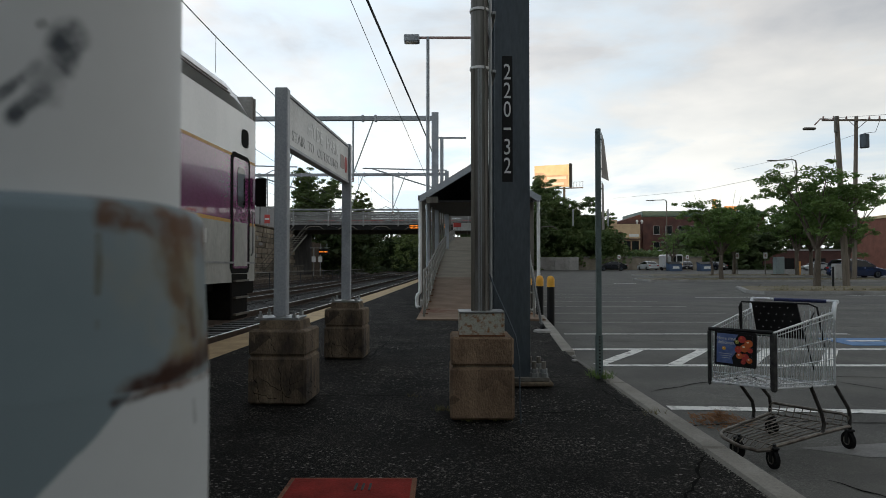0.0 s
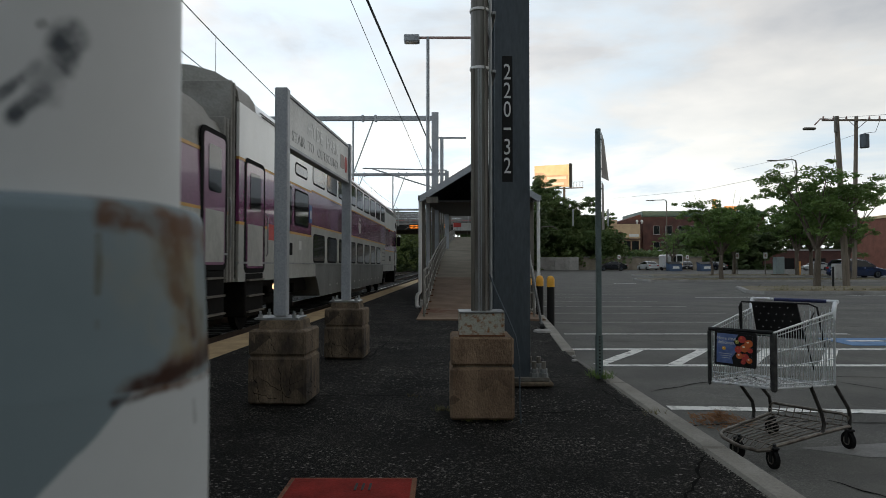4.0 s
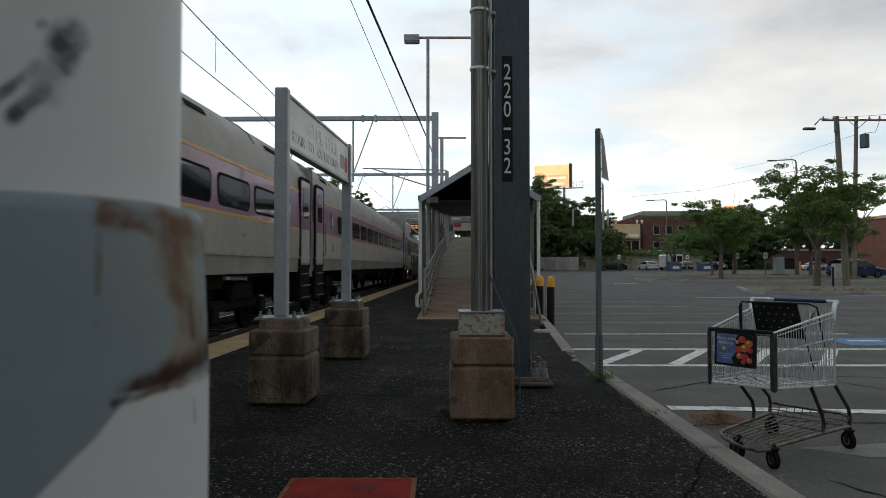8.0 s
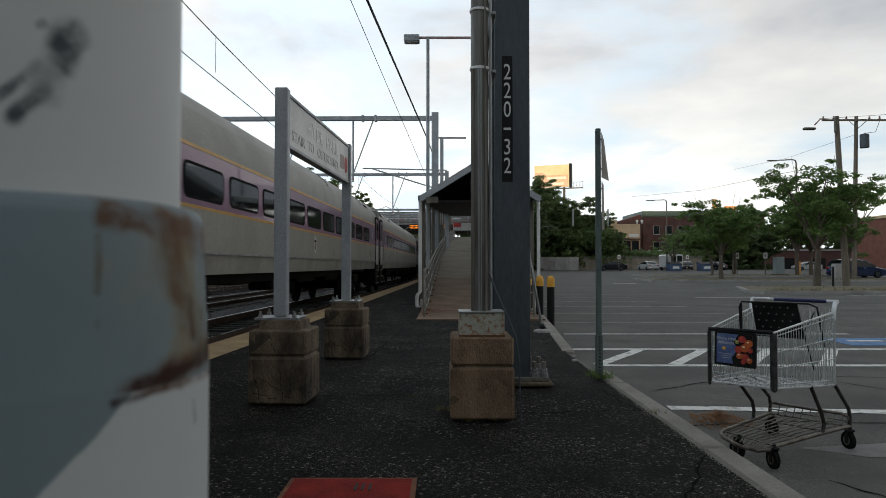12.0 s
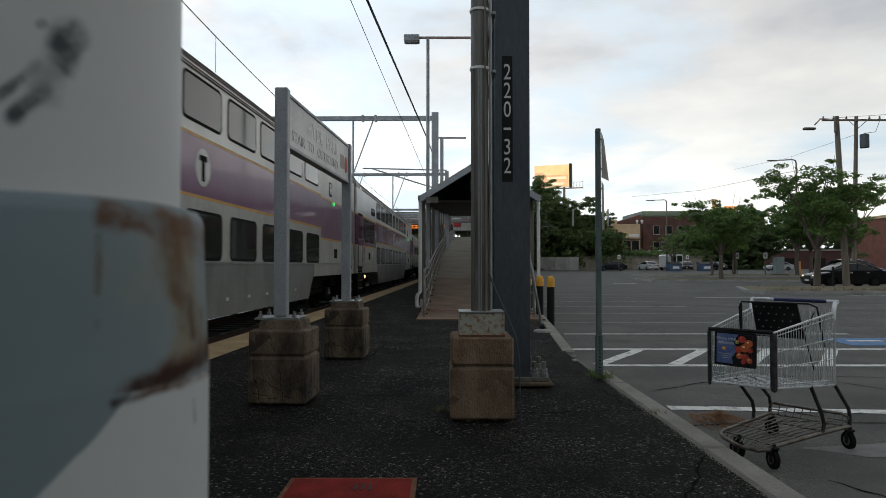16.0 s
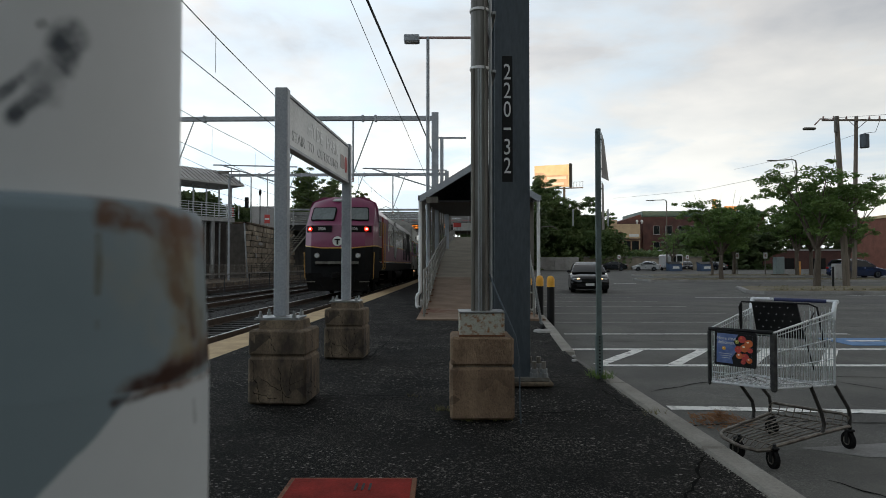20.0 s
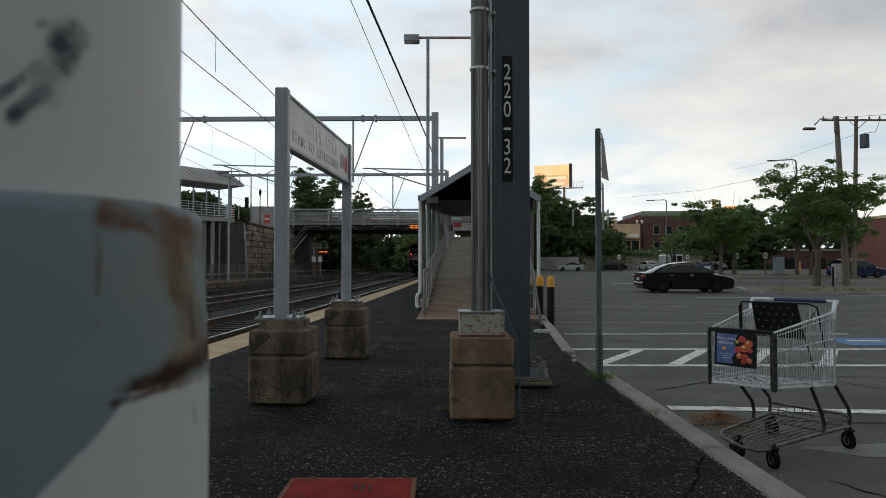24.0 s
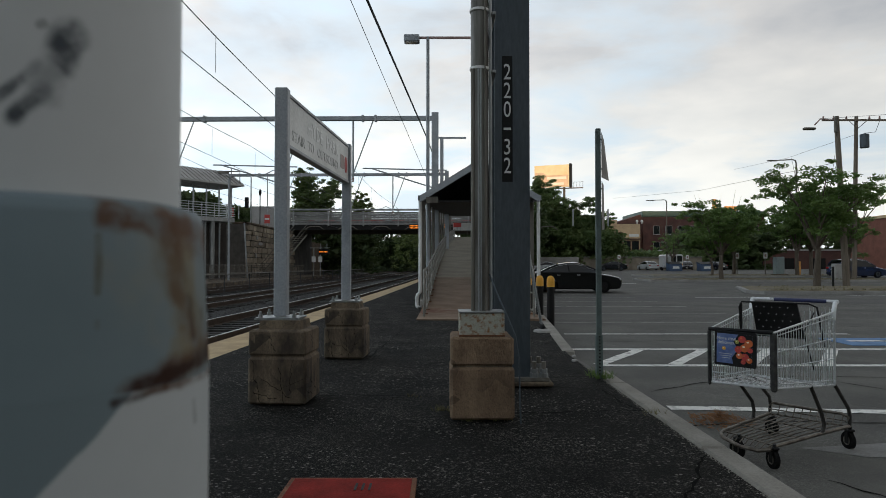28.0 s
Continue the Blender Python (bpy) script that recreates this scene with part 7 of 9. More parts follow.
    e = part("emblem_disc", Geo().prism([(0.2 * math.cos(a), 0.2 * math.sin(a)) for a in np.linspace(0, 2 * math.pi, 33)[:-1]], N - 0.01, N + 0.06, "y"), SIGNWHITE, car, "round white emblem", m=pose(0, 0, 2.4))
    part("emblem", Geo().box(0, N - 0.014, 0.065, 0.24, 0.008, 0.065).box(0, N - 0.014, -0.05, 0.07, 0.008, 0.18), UNDER, e)
    part("anticlimber", Geo().box(0, N - 0.06, 1.38, 1.75, 0.2, 0.12, 0.01), GALV_OLD, car)
    part("headlight_cluster", Geo().prism([(-0.32, 0.09), (0.32, 0.09), (0.4, -0.09), (-0.4, -0.09)], -0.03, 0.03, "z"), LENS_CLEAR, car, "clear headlight panel on the brow", m=pose(0, N + 1.13, 4.47, 32, 0, 0))
    F = N
    part("pilot", Geo().prism([(-1.35, 0.95), (1.35, 0.95), (1.2, 0.22), (-1.2, 0.22)], F + 0.05, F + 0.2, "y"), UNDER, car)
    part("coupler", Geo().box(0, F - 0.25, 0.85, 0.3, 0.6, 0.3, 0.05), UNDER, car)
    for sx in (-0.7, 0.7):
        part("hose", Geo().tube([(sx, F + 0.05, 0.8), (sx, F - 0.12, 0.6), (sx * 0.8, F - 0.15, 0.4)], 0.03, 6), RUBBER, car)
        part("pilot_step", Geo().box(sx * 1.6, F + 0.1, 0.6, 0.4, 0.3, 0.04), GALV_OLD, car)
    part("fuel_tank", Geo().prism([(-1.3, 1.0), (1.3, 1.0), (1.3, 0.55), (0.9, 0.35), (-0.9, 0.35), (-1.3, 0.55)], -3.2, 3.2, "y"), UNDER, car)
    part("air_tank", Geo().cyl((1.3, -1.2, 0.76), (1.3, 2.0, 0.76), 0.23, n=20), UNDER, car, "near-black air reservoir")
    trucks(car, (-6.4, 6.4), 0.5)
    bellows(car, R, 3.4, 0.8)
    part("rear_grab", Geo().tube([(1.45, R + 0.02, 1.3), (1.45, R + 0.1, 1.35), (1.45, R + 0.1, 2.5), (1.35, R + 0.1, 2.56), (1.2, R + 0.02, 2.56)], 0.025, 6), GOLD, car, "yellow grab iron")
    # heights of hood and cab above the sill are squeezed to fit the camera's view
    for o in car.children_recursive:
        o.location.z = hood(o.location.z) if o.location.z > 1.38 else o.location.z
        if o.type == "MESH" and o.parent is car and o.location.z == 0:
            for v in o.data.vertices:
                v.co.z = hood(v.co.z)
    return car


cab_car = bilevel("white and purple bilevel cab coach with dark windows", SILVER, PURPLE, 1, cab=True)
coach_a = single("pale grey single-level coach with a faded purple band", 5, GREYSIDE, OLDROOF)
coach_b = single("dull olive-grey single-level coach with a faded purple band", 6, OLIVESIDE, OLIVEROOF)
coach_c = copy_thing(coach_b, pose(0, 0, 0))
high_a = bilevel("white and purple bilevel coach with a fluted roof edge", SILVER, PURPLE, 3, fluted=True)
high_b = bilevel("dull silver and purple bilevel coach next to the locomotive", DULLSILVER, DULLPURPLE, 4, fluted=True)
engine = locomotive()


# ---- cars ----
def car_body(name, label, paint, L=4.75, W=1.82, H=1.45, suv=False, lights=False, group="parked cars"):
    """A saloon (or higher estate) facing +y, with its wheels on z = 0."""
    c = thing(name, label, "car", group)
    k = H / 1.45
    h = L / 2
    sill, belt = 0.2, 0.97 * k
    if suv:
        belt = 1.02
    prof = [(-h + 0.02, 0.42), (-h, 0.62 * k), (-h + 0.05, belt - 0.02), (-h + 0.35, belt + 0.03), (h - 1.55, belt + 0.02), (h - 0.7, belt - 0.1), (h - 0.15, belt - 0.22), (h - 0.01, 0.6 * k), (h - 0.04, 0.32)]
    wy, wr = (-h + 0.98, h - 0.93), 0.34 if suv else 0.325
    low = []
    for y in reversed(wy):
        low += [(y + (wr + 0.06) * math.cos(a), max(sill, 0.30 + (wr + 0.06) * math.sin(a))) for a in np.linspace(-0.2, math.pi + 0.2, 11)]
    poly = prof + [(h - 0.12, sill)] + low + [(-h + 0.12, sill)]
    g = Geo()
    n = len(poly)
    rings = []
    # side skins bulge a little: three sections per side
    for x, sc, dz in ((-W / 2, 0.965, -0.05), (-W / 2 + 0.1, 0.99, -0.012), (-W / 4, 1.0, 0.012), (W / 4, 1.0, 0.012), (W / 2 - 0.1, 0.99, -0.012), (W / 2, 0.965, -0.05)):
        rings.append([(x, y * sc, z + (dz if z > 0.5 else 0)) for y, z in poly])
    vs = [p for r in rings for p in r]
    fs = [(i * n + j, i * n + (j + 1) % n, (i + 1) * n + (j + 1) % n, (i + 1) * n + j) for i in range(5) for j in range(n)]
    fs += [tuple(range(n))[::-1], tuple(5 * n + j for j in range(n))]
    part("body", g.add(vs, fs), paint, c, smooth=50)
    # cabin: an arched roof over dark glass all round
    tw, bw = W * 0.345, W * 0.45
    zb = belt - 0.03
    if suv:
        arch = [(-h + 0.1, belt), (-h + 0.2, belt + 0.3), (-h + 0.5, H - 0.06), (-h + 1.2, H), (-h + 2.2, H), (h - 1.95, H - 0.06), (h - 1.5, belt + 0.32), (h - 1.05, belt)]
    else:
        arch = [(-h + 0.5, belt), (-h + 0.95, belt + 0.23), (-h + 1.4, H - 0.085), (-h + 1.85, H - 0.015), (-h + 2.3, H), (h - 2.1, H - 0.035), (h - 1.75, H - 0.14), (h - 1.4, belt + 0.2), (h - 1.0, belt)]
    yb, yf = arch[0][0], arch[-1][0]

    def wide(z, grow=0.0):
        return bw + (tw - bw) * max(0.0, z - belt) / (H - belt) + grow

    def hull(pts, grow, base):
        g2 = Geo()
        vs2 = []
        for y, z in pts:
            zl = base(z)
            vs2 += [(-wide(zl, grow), y, zl), (-wide(z, grow), y, z), (-wide(z, grow) * 0.6, y, z + 0.035), (wide(z, grow) * 0.6, y, z + 0.035), (wide(z, grow), y, z), (wide(zl, grow), y, zl)]
        m_ = len(pts)
        fs2 = [(6 * i + j, 6 * i + j + 1, 6 * i + j + 7, 6 * i + j + 6) for i in range(m_ - 1) for j in range(5)]
        fs2 += [(6 * i, 6 * i + 6, 6 * i + 11, 6 * i + 5) for i in range(m_ - 1)]
        fs2 += [tuple(range(6)), tuple(6 * (m_ - 1) + j for j in range(5, -1, -1))]
        return g2.add(vs2, fs2)
    part("glasshouse", hull(arch, 0.0, lambda z: zb), CARGLASS, c, "dark tinted windows", smooth=50)
    top = arch[2:-2]
    part("roof", hull([(y, z + 0.008) for y, z in top], 0.012, lambda z: z - 0.05), paint, c, smooth=50)
    for sg in (1, -1):
        p = lambda q: (sg * wide(q[1], 0.006), q[0], q[1])
        part("pillar", Geo().tube([p(q) for q in arch[:3]], 0.04, 6), paint, c)
        part("pillar", Geo().tube([p(q) for q in arch[-1:-4:-1]], 0.028, 6), paint, c)
        my = 0.5 * (yb + yf) - 0.05
        part("pillar", Geo().tube([p((my, belt)), p((my - 0.08, H - 0.05))], 0.03, 6), CARGLASS, c)
        part("window_trim", Geo().tube([(sg * wide(z - 0.06, 0.014), y, z - 0.065) for y, z in arch[1:-1]], 0.009, 5), CHROME, c, "bright window trim")
        part("side_mirror", Geo().box(sg * (W / 2 + 0.06), yf - 0.25, belt + 0.06, 0.18, 0.1, 0.12, 0.03), paint, c)
        for y in (yf - 1.15, yf - 2.1):
            part("door_handle", Geo().box(sg * (W / 2 - 0.005), y, belt - 0.12, 0.03, 0.16, 0.03, 0.008), CHROME, c)
        part("headlight", Geo().box(sg * (W / 2 - 0.28), h - 0.19, 0.66 * k, 0.4, 0.22, 0.12, 0.03), LENS_CLEAR, c)
        if lights:
            part("lamp_bulb", Geo().tube([(sg * (W / 2 - 0.34), h - 0.2, 0.66 * k), (sg * (W / 2 - 0.34), h - 0.072, 0.66 * k)], 0.06, 12), LENS_WHITE, c, "lit headlight")
        part("tail_light", Geo().box(sg * (W / 2 - 0.22), -h + 0.08, 0.78 * k, 0.36, 0.16, 0.15, 0.03), LENS_DARKRED, c)
    part("front_grille", Geo().box(0, h - 0.03, 0.6 * k, 0.75, 0.06, 0.17, 0.02), BLACK, c)
    part("lower_grille", Geo().box(0, h - 0.06, 0.36, 1.2, 0.08, 0.13, 0.02), BLACK, c)
    part("rear_bumper", Geo().box(0, -h + 0.05, 0.42, W * 0.9, 0.16, 0.2, 0.05), paint, c)
    part("plate_bar", Geo().box(0, -h - 0.005, 0.66 * k, 0.42, 0.02, 0.13), SIGNWHITE, c)
    part("plate_bar", Geo().box(0, h + 0.005, 0.42, 0.4, 0.02, 0.12), SIGNWHITE, c)
    part("underbody", Geo().box(0, 0, 0.22, W * 0.82, L * 0.9, 0.1), BLACK, c)
    tyre = Geo().tube([(-0.1, 0, 0), (-0.09, 0, 0), (0.09, 0, 0), (0.1, 0, 0)], wr, 20, True, [wr - 0.04, wr, wr, wr - 0.04]).mesh("tyre", RUBBER, 30)
    rim = Geo().tube([(-0.105, 0, 0), (0.105, 0, 0)], wr * 0.66, 16).mesh("rim", BLACK if lights else MASTPAINT, 30)
    spoke = Geo()
    for a in range(5):
        t = a * 2 * math.pi / 5
        spoke.cyl((0.108, 0, 0), (0.108, wr * 0.6 * math.cos(t), wr * 0.6 * math.sin(t)), 0.022, n=4)
        spoke.cyl((-0.108, 0, 0), (-0.108, wr * 0.6 * math.cos(t), wr * 0.6 * math.sin(t)), 0.022, n=4)
    spoke = spoke.mesh("spokes", BLACK, 0)
    for y in wy:
        for sg in (1, -1):
            w = part("wheel", tyre, None, c, m=pose(sg * (W / 2 - 0.12), y, wr))
            part("rim", rim, None, w)
            part("spokes", spoke, None, w)
    return c


black_car = car_body("black_sedan", "glossy black sedan with lit headlights and bright window trim", CARBLACK, L=4.5, W=1.77, lights=True, group="")
silver_car = car_body("silver_sedan", "small silver sedan driving along the lot's far side", CARSILVER, L=4.3, W=1.74, H=1.42, group="")
suv = car_body("blue_suv", "dark blue sport utility car parked behind the trees", CARBLUE, L=4.7, W=1.88, H=1.68, suv=True)
suv.matrix_basis = pose(38.0, 48.6, lot_z(48.6), 0, 0, -84)
far_dark = car_body("dark_sedan", "near-black sedan parked by the far wall", CARNAVY, L=4.6, H=1.45)
far_dark.matrix_basis = pose(26.6, 83.0, lot_z(83), 0, 0, 82)
for x, y, rz in ((45.6, 89, 20), (40.6, 88, 160)):
    copy_thing(far_dark, pose(x, y, lot_z(y), 0, 0, rz))
wh = car_body("white_sedan", "white car parked at the back of the lot", CARWHITE, L=4.6, H=1.5)
wh.matrix_basis = pose(33.9, 87.5, lot_z(87), 0, 0, 8)
copy_thing(wh, pose(42.5, 93, lot_z(92), 0, 0, 0))


# ---- shopping cart ----
def cart():
    c = thing("shopping_cart", "empty grey wire shopping cart with an advert panel", "shopping cart", m=pose(2.45, 4.60, LOT_Z, 0, 0, 0))
    # u runs from the nose (0) to the handle (1), v from the cart's left (0) to its right (1)
    nl, nr, hl, hr = (-0.585, 0.085), (-0.278, -0.20), (0.01, 0.735), (0.397, 0.27)
    zb_n, zb_h, zt_n, zt_h = 0.53, 0.47, 0.895, 1.0

    def at(u, v, z):
        x = (nl[0] * (1 - v) + nr[0] * v) * (1 - u) + (hl[0] * (1 - v) + hr[0] * v) * u
        y = (nl[1] * (1 - v) + nr[1] * v) * (1 - u) + (hl[1] * (1 - v) + hr[1] * v) * u
        return (x, y, z)

    def zt(u):
        return zt_n + (zt_h - zt_n) * u

    def zb(u):
        return zb_n + (zb_h - zb_n) * u
    part("basket_rim", Geo().tube([at(0, 0, zt(0)), at(1, 0, zt(1))], 0.008, 6).tube([at(0, 1, zt(0)), at(1, 1, zt(1))], 0.008, 6).tube([at(0, 0, zt(0)), at(0, 1, zt(0))], 0.008, 6)
         .tube([at(0, 0, zb(0)), at(1, 0, zb(1)), at(1, 1, zb(1)), at(0, 1, zb(0)), at(0, 0, zb(0))], 0.0075, 6), CHROME, c)
    for v in (0, 1):
        for f in (0.07, 0.36, 0.64, 0.93):
            part("side_wire", Geo().tube([at(u, v, zb(u) + (zt(u) - zb(u)) * f) for u in (0, 1)], 0.0036, 5), CHROME, c)
        for k in range(24):
            u = (k + 0.5) / 24
            part("upright_wire", Geo().cyl(at(u, v, zb(u)), at(u, v, zt(u)), 0.0026, n=5), CHROME, c)
    for k in range(14):
        v = (k + 0.5) / 14
        part("front_wire", Geo().cyl(at(0, v, zb(0)), at(0, v, zt(0)), 0.0022, n=5), CHROME, c)
        part("floor_wire", Geo().cyl(at(0, v, zb(0)), at(1, v, zb(1)), 0.0022, n=5), CHROME, c)
        part("gate_wire", Geo().cyl(at(0.97, v, zb(1)), at(0.97, v, zt(1)), 0.0022, n=5), CHROME, c)
    for k in range(4):
        u = (k + 0.5) / 4
        part("floor_bar", Geo().cyl(at(u, 0, zb(u)), at(u, 1, zb(u)), 0.0035, n=5), CHROME, c)
    for z in (0.55, 0.60, 0.88):
        part("front_bar", Geo().cyl(at(0, 0, z), at(0, 1, z), 0.0035, n=5), CHROME, c)
    # dark plastic corners and top bar of the nose, widened at the near one
    turn = math.atan2(nr[1] - nl[1], nr[0] - nl[0])
    for v, w in ((0, 0.026), (1, 0.042)):
        x, y, _ = at(0, v, 0)
        part("corner_guard", Geo().box(x, y, 0.70, w, 0.034, 0.385, 0.012, turn), GUARD, c, "scuffed dark plastic corner guard")
    part("nose_bar", Geo().tube([at(-0.01, 0, 0.898), at(-0.01, 1, 0.898)], 0.013, 8), CARTDARK, c)
    # advert panel hung on the nose
    ax, ay, _ = at(-0.03, 0.44, 0)
    ad = part("advert_panel", Geo().prism(rounded(0.275, 0.235, 0.012), -0.008, 0.0, "z"), CARTDARK, c, "advert panel in a dark frame", m=pose(ax, ay, 0.772, 90, 1.5, math.degrees(turn)))
    part("poster", Geo().box(-0.006, 0.0, 0.001, 0.232, 0.2, 0.002), ADBLUE, ad, "blue poster with red and orange fruit")
    part("poster_shade", Geo().prism([(0.11, -0.1), (0.11, 0.1), (0.02, 0.1), (-0.01, 0.05), (0.02, 0.0), (-0.02, -0.06), (-0.01, -0.1)], 0.0019, 0.0023, "z"), BLACK, ad, "black ground of the printed fruit")
    for x, y, r, col in ((0.045, 0.07, 0.025, RED), (0.088, 0.045, 0.027, PEACH), (0.062, 0.012, 0.029, PEACH), (0.022, 0.0, 0.024, RED), (0.098, 0.0, 0.018, RED), (0.03, -0.042, 0.022, PEACH), (0.066, -0.048, 0.026, RED), (0.094, -0.068, 0.02, PEACH),
                         (0.055, -0.082, 0.016, RED), (0.012, 0.05, 0.014, GRASSY), (-0.074, 0.0, 0.013, YELLOW)):
        p = part("fruit_print", Geo().prism([(x + r * math.cos(a), y + r * 0.94 * math.sin(a)) for a in np.linspace(0, 2 * math.pi, 17)[:-1]], 0.002, 0.0028, "z"), col, ad)
        part("print_highlight", Geo().prism([(x - r * 0.2 + r * 0.3 * math.cos(a), y + r * 0.3 + r * 0.22 * math.sin(a)) for a in np.linspace(0, 2 * math.pi, 9)[:-1]], 0.0025, 0.0034, "z"), PEACH if col is RED else CREAM, p)
    for s, y in (("More than", 0.068), ("delicious.", 0.04)):
        part("advert_text", text_mesh(s, 0.031, SIGNWHITE, 0.0004), None, ad, "white lettering", m=pose(-0.058, y, 0.0035))
    for k in range(3):
        part("text_bar", Geo().box(-0.06, -0.036 - 0.014 * k, 0.003, 0.085 - 0.015 * k, 0.004, 0.001), SIGNGREY, ad)
    # child seat flap, dotted dark plastic, in a dark wire frame
    s0, s1 = at(0.70, 0.16, 1.065), at(0.72, 0.74, 1.065)
    b0, b1 = at(0.82, 0.17, 0.80), at(0.84, 0.76, 0.80)
    g = Geo().add([s0, s1, b1, b0] + [(p[0] + 0.012, p[1] + 0.012, p[2]) for p in (s0, s1, b1, b0)], [(0, 1, 2, 3), (7, 6, 5, 4), (0, 4, 5, 1), (1, 5, 6, 2), (2, 6, 7, 3), (3, 7, 4, 0)])
    seat = part("seat_flap", g, CARTDARK, c, "dark plastic child seat flap with light dots", smooth=0)
    for i in range(5):
        for j in range(4):
            fu, fv = (i + 0.6 + 0.4 * (j % 2)) / 5.8, (j + 0.7) / 5.2
            p = [s0[q] * (1 - fu) * (1 - fv) + s1[q] * fu * (1 - fv) + b0[q] * (1 - fu) * fv + b1[q] * fu * fv for q in range(3)]
            part("dot", Geo().box(p[0] - 0.004, p[1] - 0.005, p[2], 0.008, 0.008, 0.008, 0.003), SIGNGREY, seat)
    part("seat_frame", Geo().tube([at(0.66, 0.04, 0.78), at(0.62, 0.04, 1.03), at(0.64, 0.06, 1.065), at(0.70, 0.9, 1.065), at(0.76, 0.96, 1.04), at(0.9, 0.95, 0.75)], 0.007, 6), CARTDARK, c)
    part("seat_strap", Geo().box(*at(0.64, 0.05, 0.95)[:2], 0.955, 0.02, 0.012, 0.2, 0.004), CARTDARK, c, "hanging dark strap")
    part("seat_wire", Geo().tube([at(0.8, 0.9, 1.0), at(0.68, 0.85, 0.86), at(0.86, 0.85, 0.58)], 0.005, 5), CARTDARK, c)
    # handle with pale end fittings
    part("handle", Geo().tube([at(1.04, 0.28, 1.075), at(1.04, 0.9, 1.075)], 0.015, 10), NAVY, c, "navy blue handle")
    part("handle_bar", Geo().tube([at(1.04, -0.02, 1.075), at(1.04, 1.03, 1.075)], 0.0125, 10), CHROME, c)
    for v in (0, 1):
        part("corner_tube", Geo().cyl(at(1, v, zb(1)), at(1, v, zt(1) + 0.03), 0.008, n=8), CHROME, c)
        part("handle_arm", Geo().tube([at(0.99, v, zt(1) - 0.06), at(1.0, v, 1.02), at(1.02, v, 1.06), at(1.06, v, 1.075)], 0.016, 8), CHROME, c, "pale handle fitting")
    for k in range(6):
        v = 0.72 + 0.045 * k
        part("gate_wire", Geo().cyl(at(0.99, v, zb(1)), at(1.01, v, 1.03), 0.0022, n=5), CHROME, c)

    # chassis: one bent tube round the lower rack, tapered towards the nose
    def lo(u, v, z):
        a, b, d, e = (-0.465, 0.21), (-0.30, -0.195), (0.15, 0.73), (0.518, 0.297)
        x = (a[0] * (1 - v) + b[0] * v) * (1 - u) + (d[0] * (1 - v) + e[0] * v) * u
        y = (a[1] * (1 - v) + b[1] * v) * (1 - u) + (d[1] * (1 - v) + e[1] * v) * u
        return (x, y, z)
    part("chassis_tube", Geo().tube([lo(1.0, 0, 0.168), lo(0.5, 0, 0.158), lo(0.07, 0, 0.148), lo(-0.02, 0.04, 0.142), lo(-0.06, 0.15, 0.13), lo(-0.075, 0.5, 0.112), lo(-0.06, 0.86, 0.118), lo(-0.01, 0.97, 0.13), lo(0.08, 1, 0.148), lo(0.5, 1, 0.16), lo(1.0, 1, 0.17)], 0.0135, 9), RACKTUBE, c, "bright worn rack tube")
    part("rack_back", Geo().tube([lo(1.0, 0, 0.17), lo(0.995, 0.0, 0.235), lo(0.99, 0.05, 0.255), lo(0.97, 0.5, 0.255), lo(0.97, 0.93, 0.255), lo(0.99, 0.99, 0.235), lo(1.0, 1, 0.17)], 0.0115, 8), RACKTUBE, c)
    for k in range(10):
        v = (k + 0.5) / 10
        part("rack_wire", Geo().tube([lo(-0.03, v, 0.128), lo(0.04, v, 0.16), lo(0.93, v, 0.185), lo(0.975, v, 0.25)], 0.0045, 5), RACKTUBE, c)
    for u in (0.03, 0.34, 0.65, 0.93):
        part("rack_bar", Geo().cyl(lo(u, 0, 0.154 + 0.025 * u), lo(u, 1, 0.154 + 0.025 * u), 0.006, n=5), RACKTUBE, c)
    part("rack_bar", Geo().cyl(lo(0.95, 0, 0.21), lo(0.95, 1, 0.21), 0.0045, n=5), RACKTUBE, c)
    for v in (0, 1):
        part("leg", Geo().tube([lo(0.60, v, 0.162), lo(0.635, v, 0.175), lo(0.65, v, 0.23), lo(0.62, v, 0.3), at(0.58, v, zb(0.58))], 0.0135, 8), LEGTUBE, c, "dark bent leg tube")
        part("leg", Geo().tube([lo(0.99, v, 0.17), lo(1.0, v, 0.24), lo(0.98, v, 0.3), at(1.0, v, zb(1))], 0.0135, 8), LEGTUBE, c, "dark bent leg tube")
    for x, y, turn_ in ((-0.27, -0.18, 4), (-0.39, 0.075, 16), (0.518, 0.297, 6), (0.164, 0.715, 12)):
        m = pose(x, y, 0, 0, 0, turn_)
        f = part("caster", Geo().box(0, 0, 0.138, 0.05, 0.05, 0.016, 0.005).box(-0.021, 0.012, 0.092, 0.006, 0.036, 0.1, 0.002).box(0.021, 0.012, 0.092, 0.006, 0.036, 0.1, 0.002).cyl((0, 0, 0.14), (0, 0, 0.165), 0.012, n=8), CARTDARK, c, m=m)
        part("caster_wheel", Geo().cyl((-0.015, 0.018, 0.062), (0.015, 0.018, 0.062), 0.062, n=22), RUBBER, f)
        part("hub", Geo().cyl((-0.0175, 0.018, 0.062), (0.0175, 0.018, 0.062), 0.034, n=14), GALV_OLD, f)


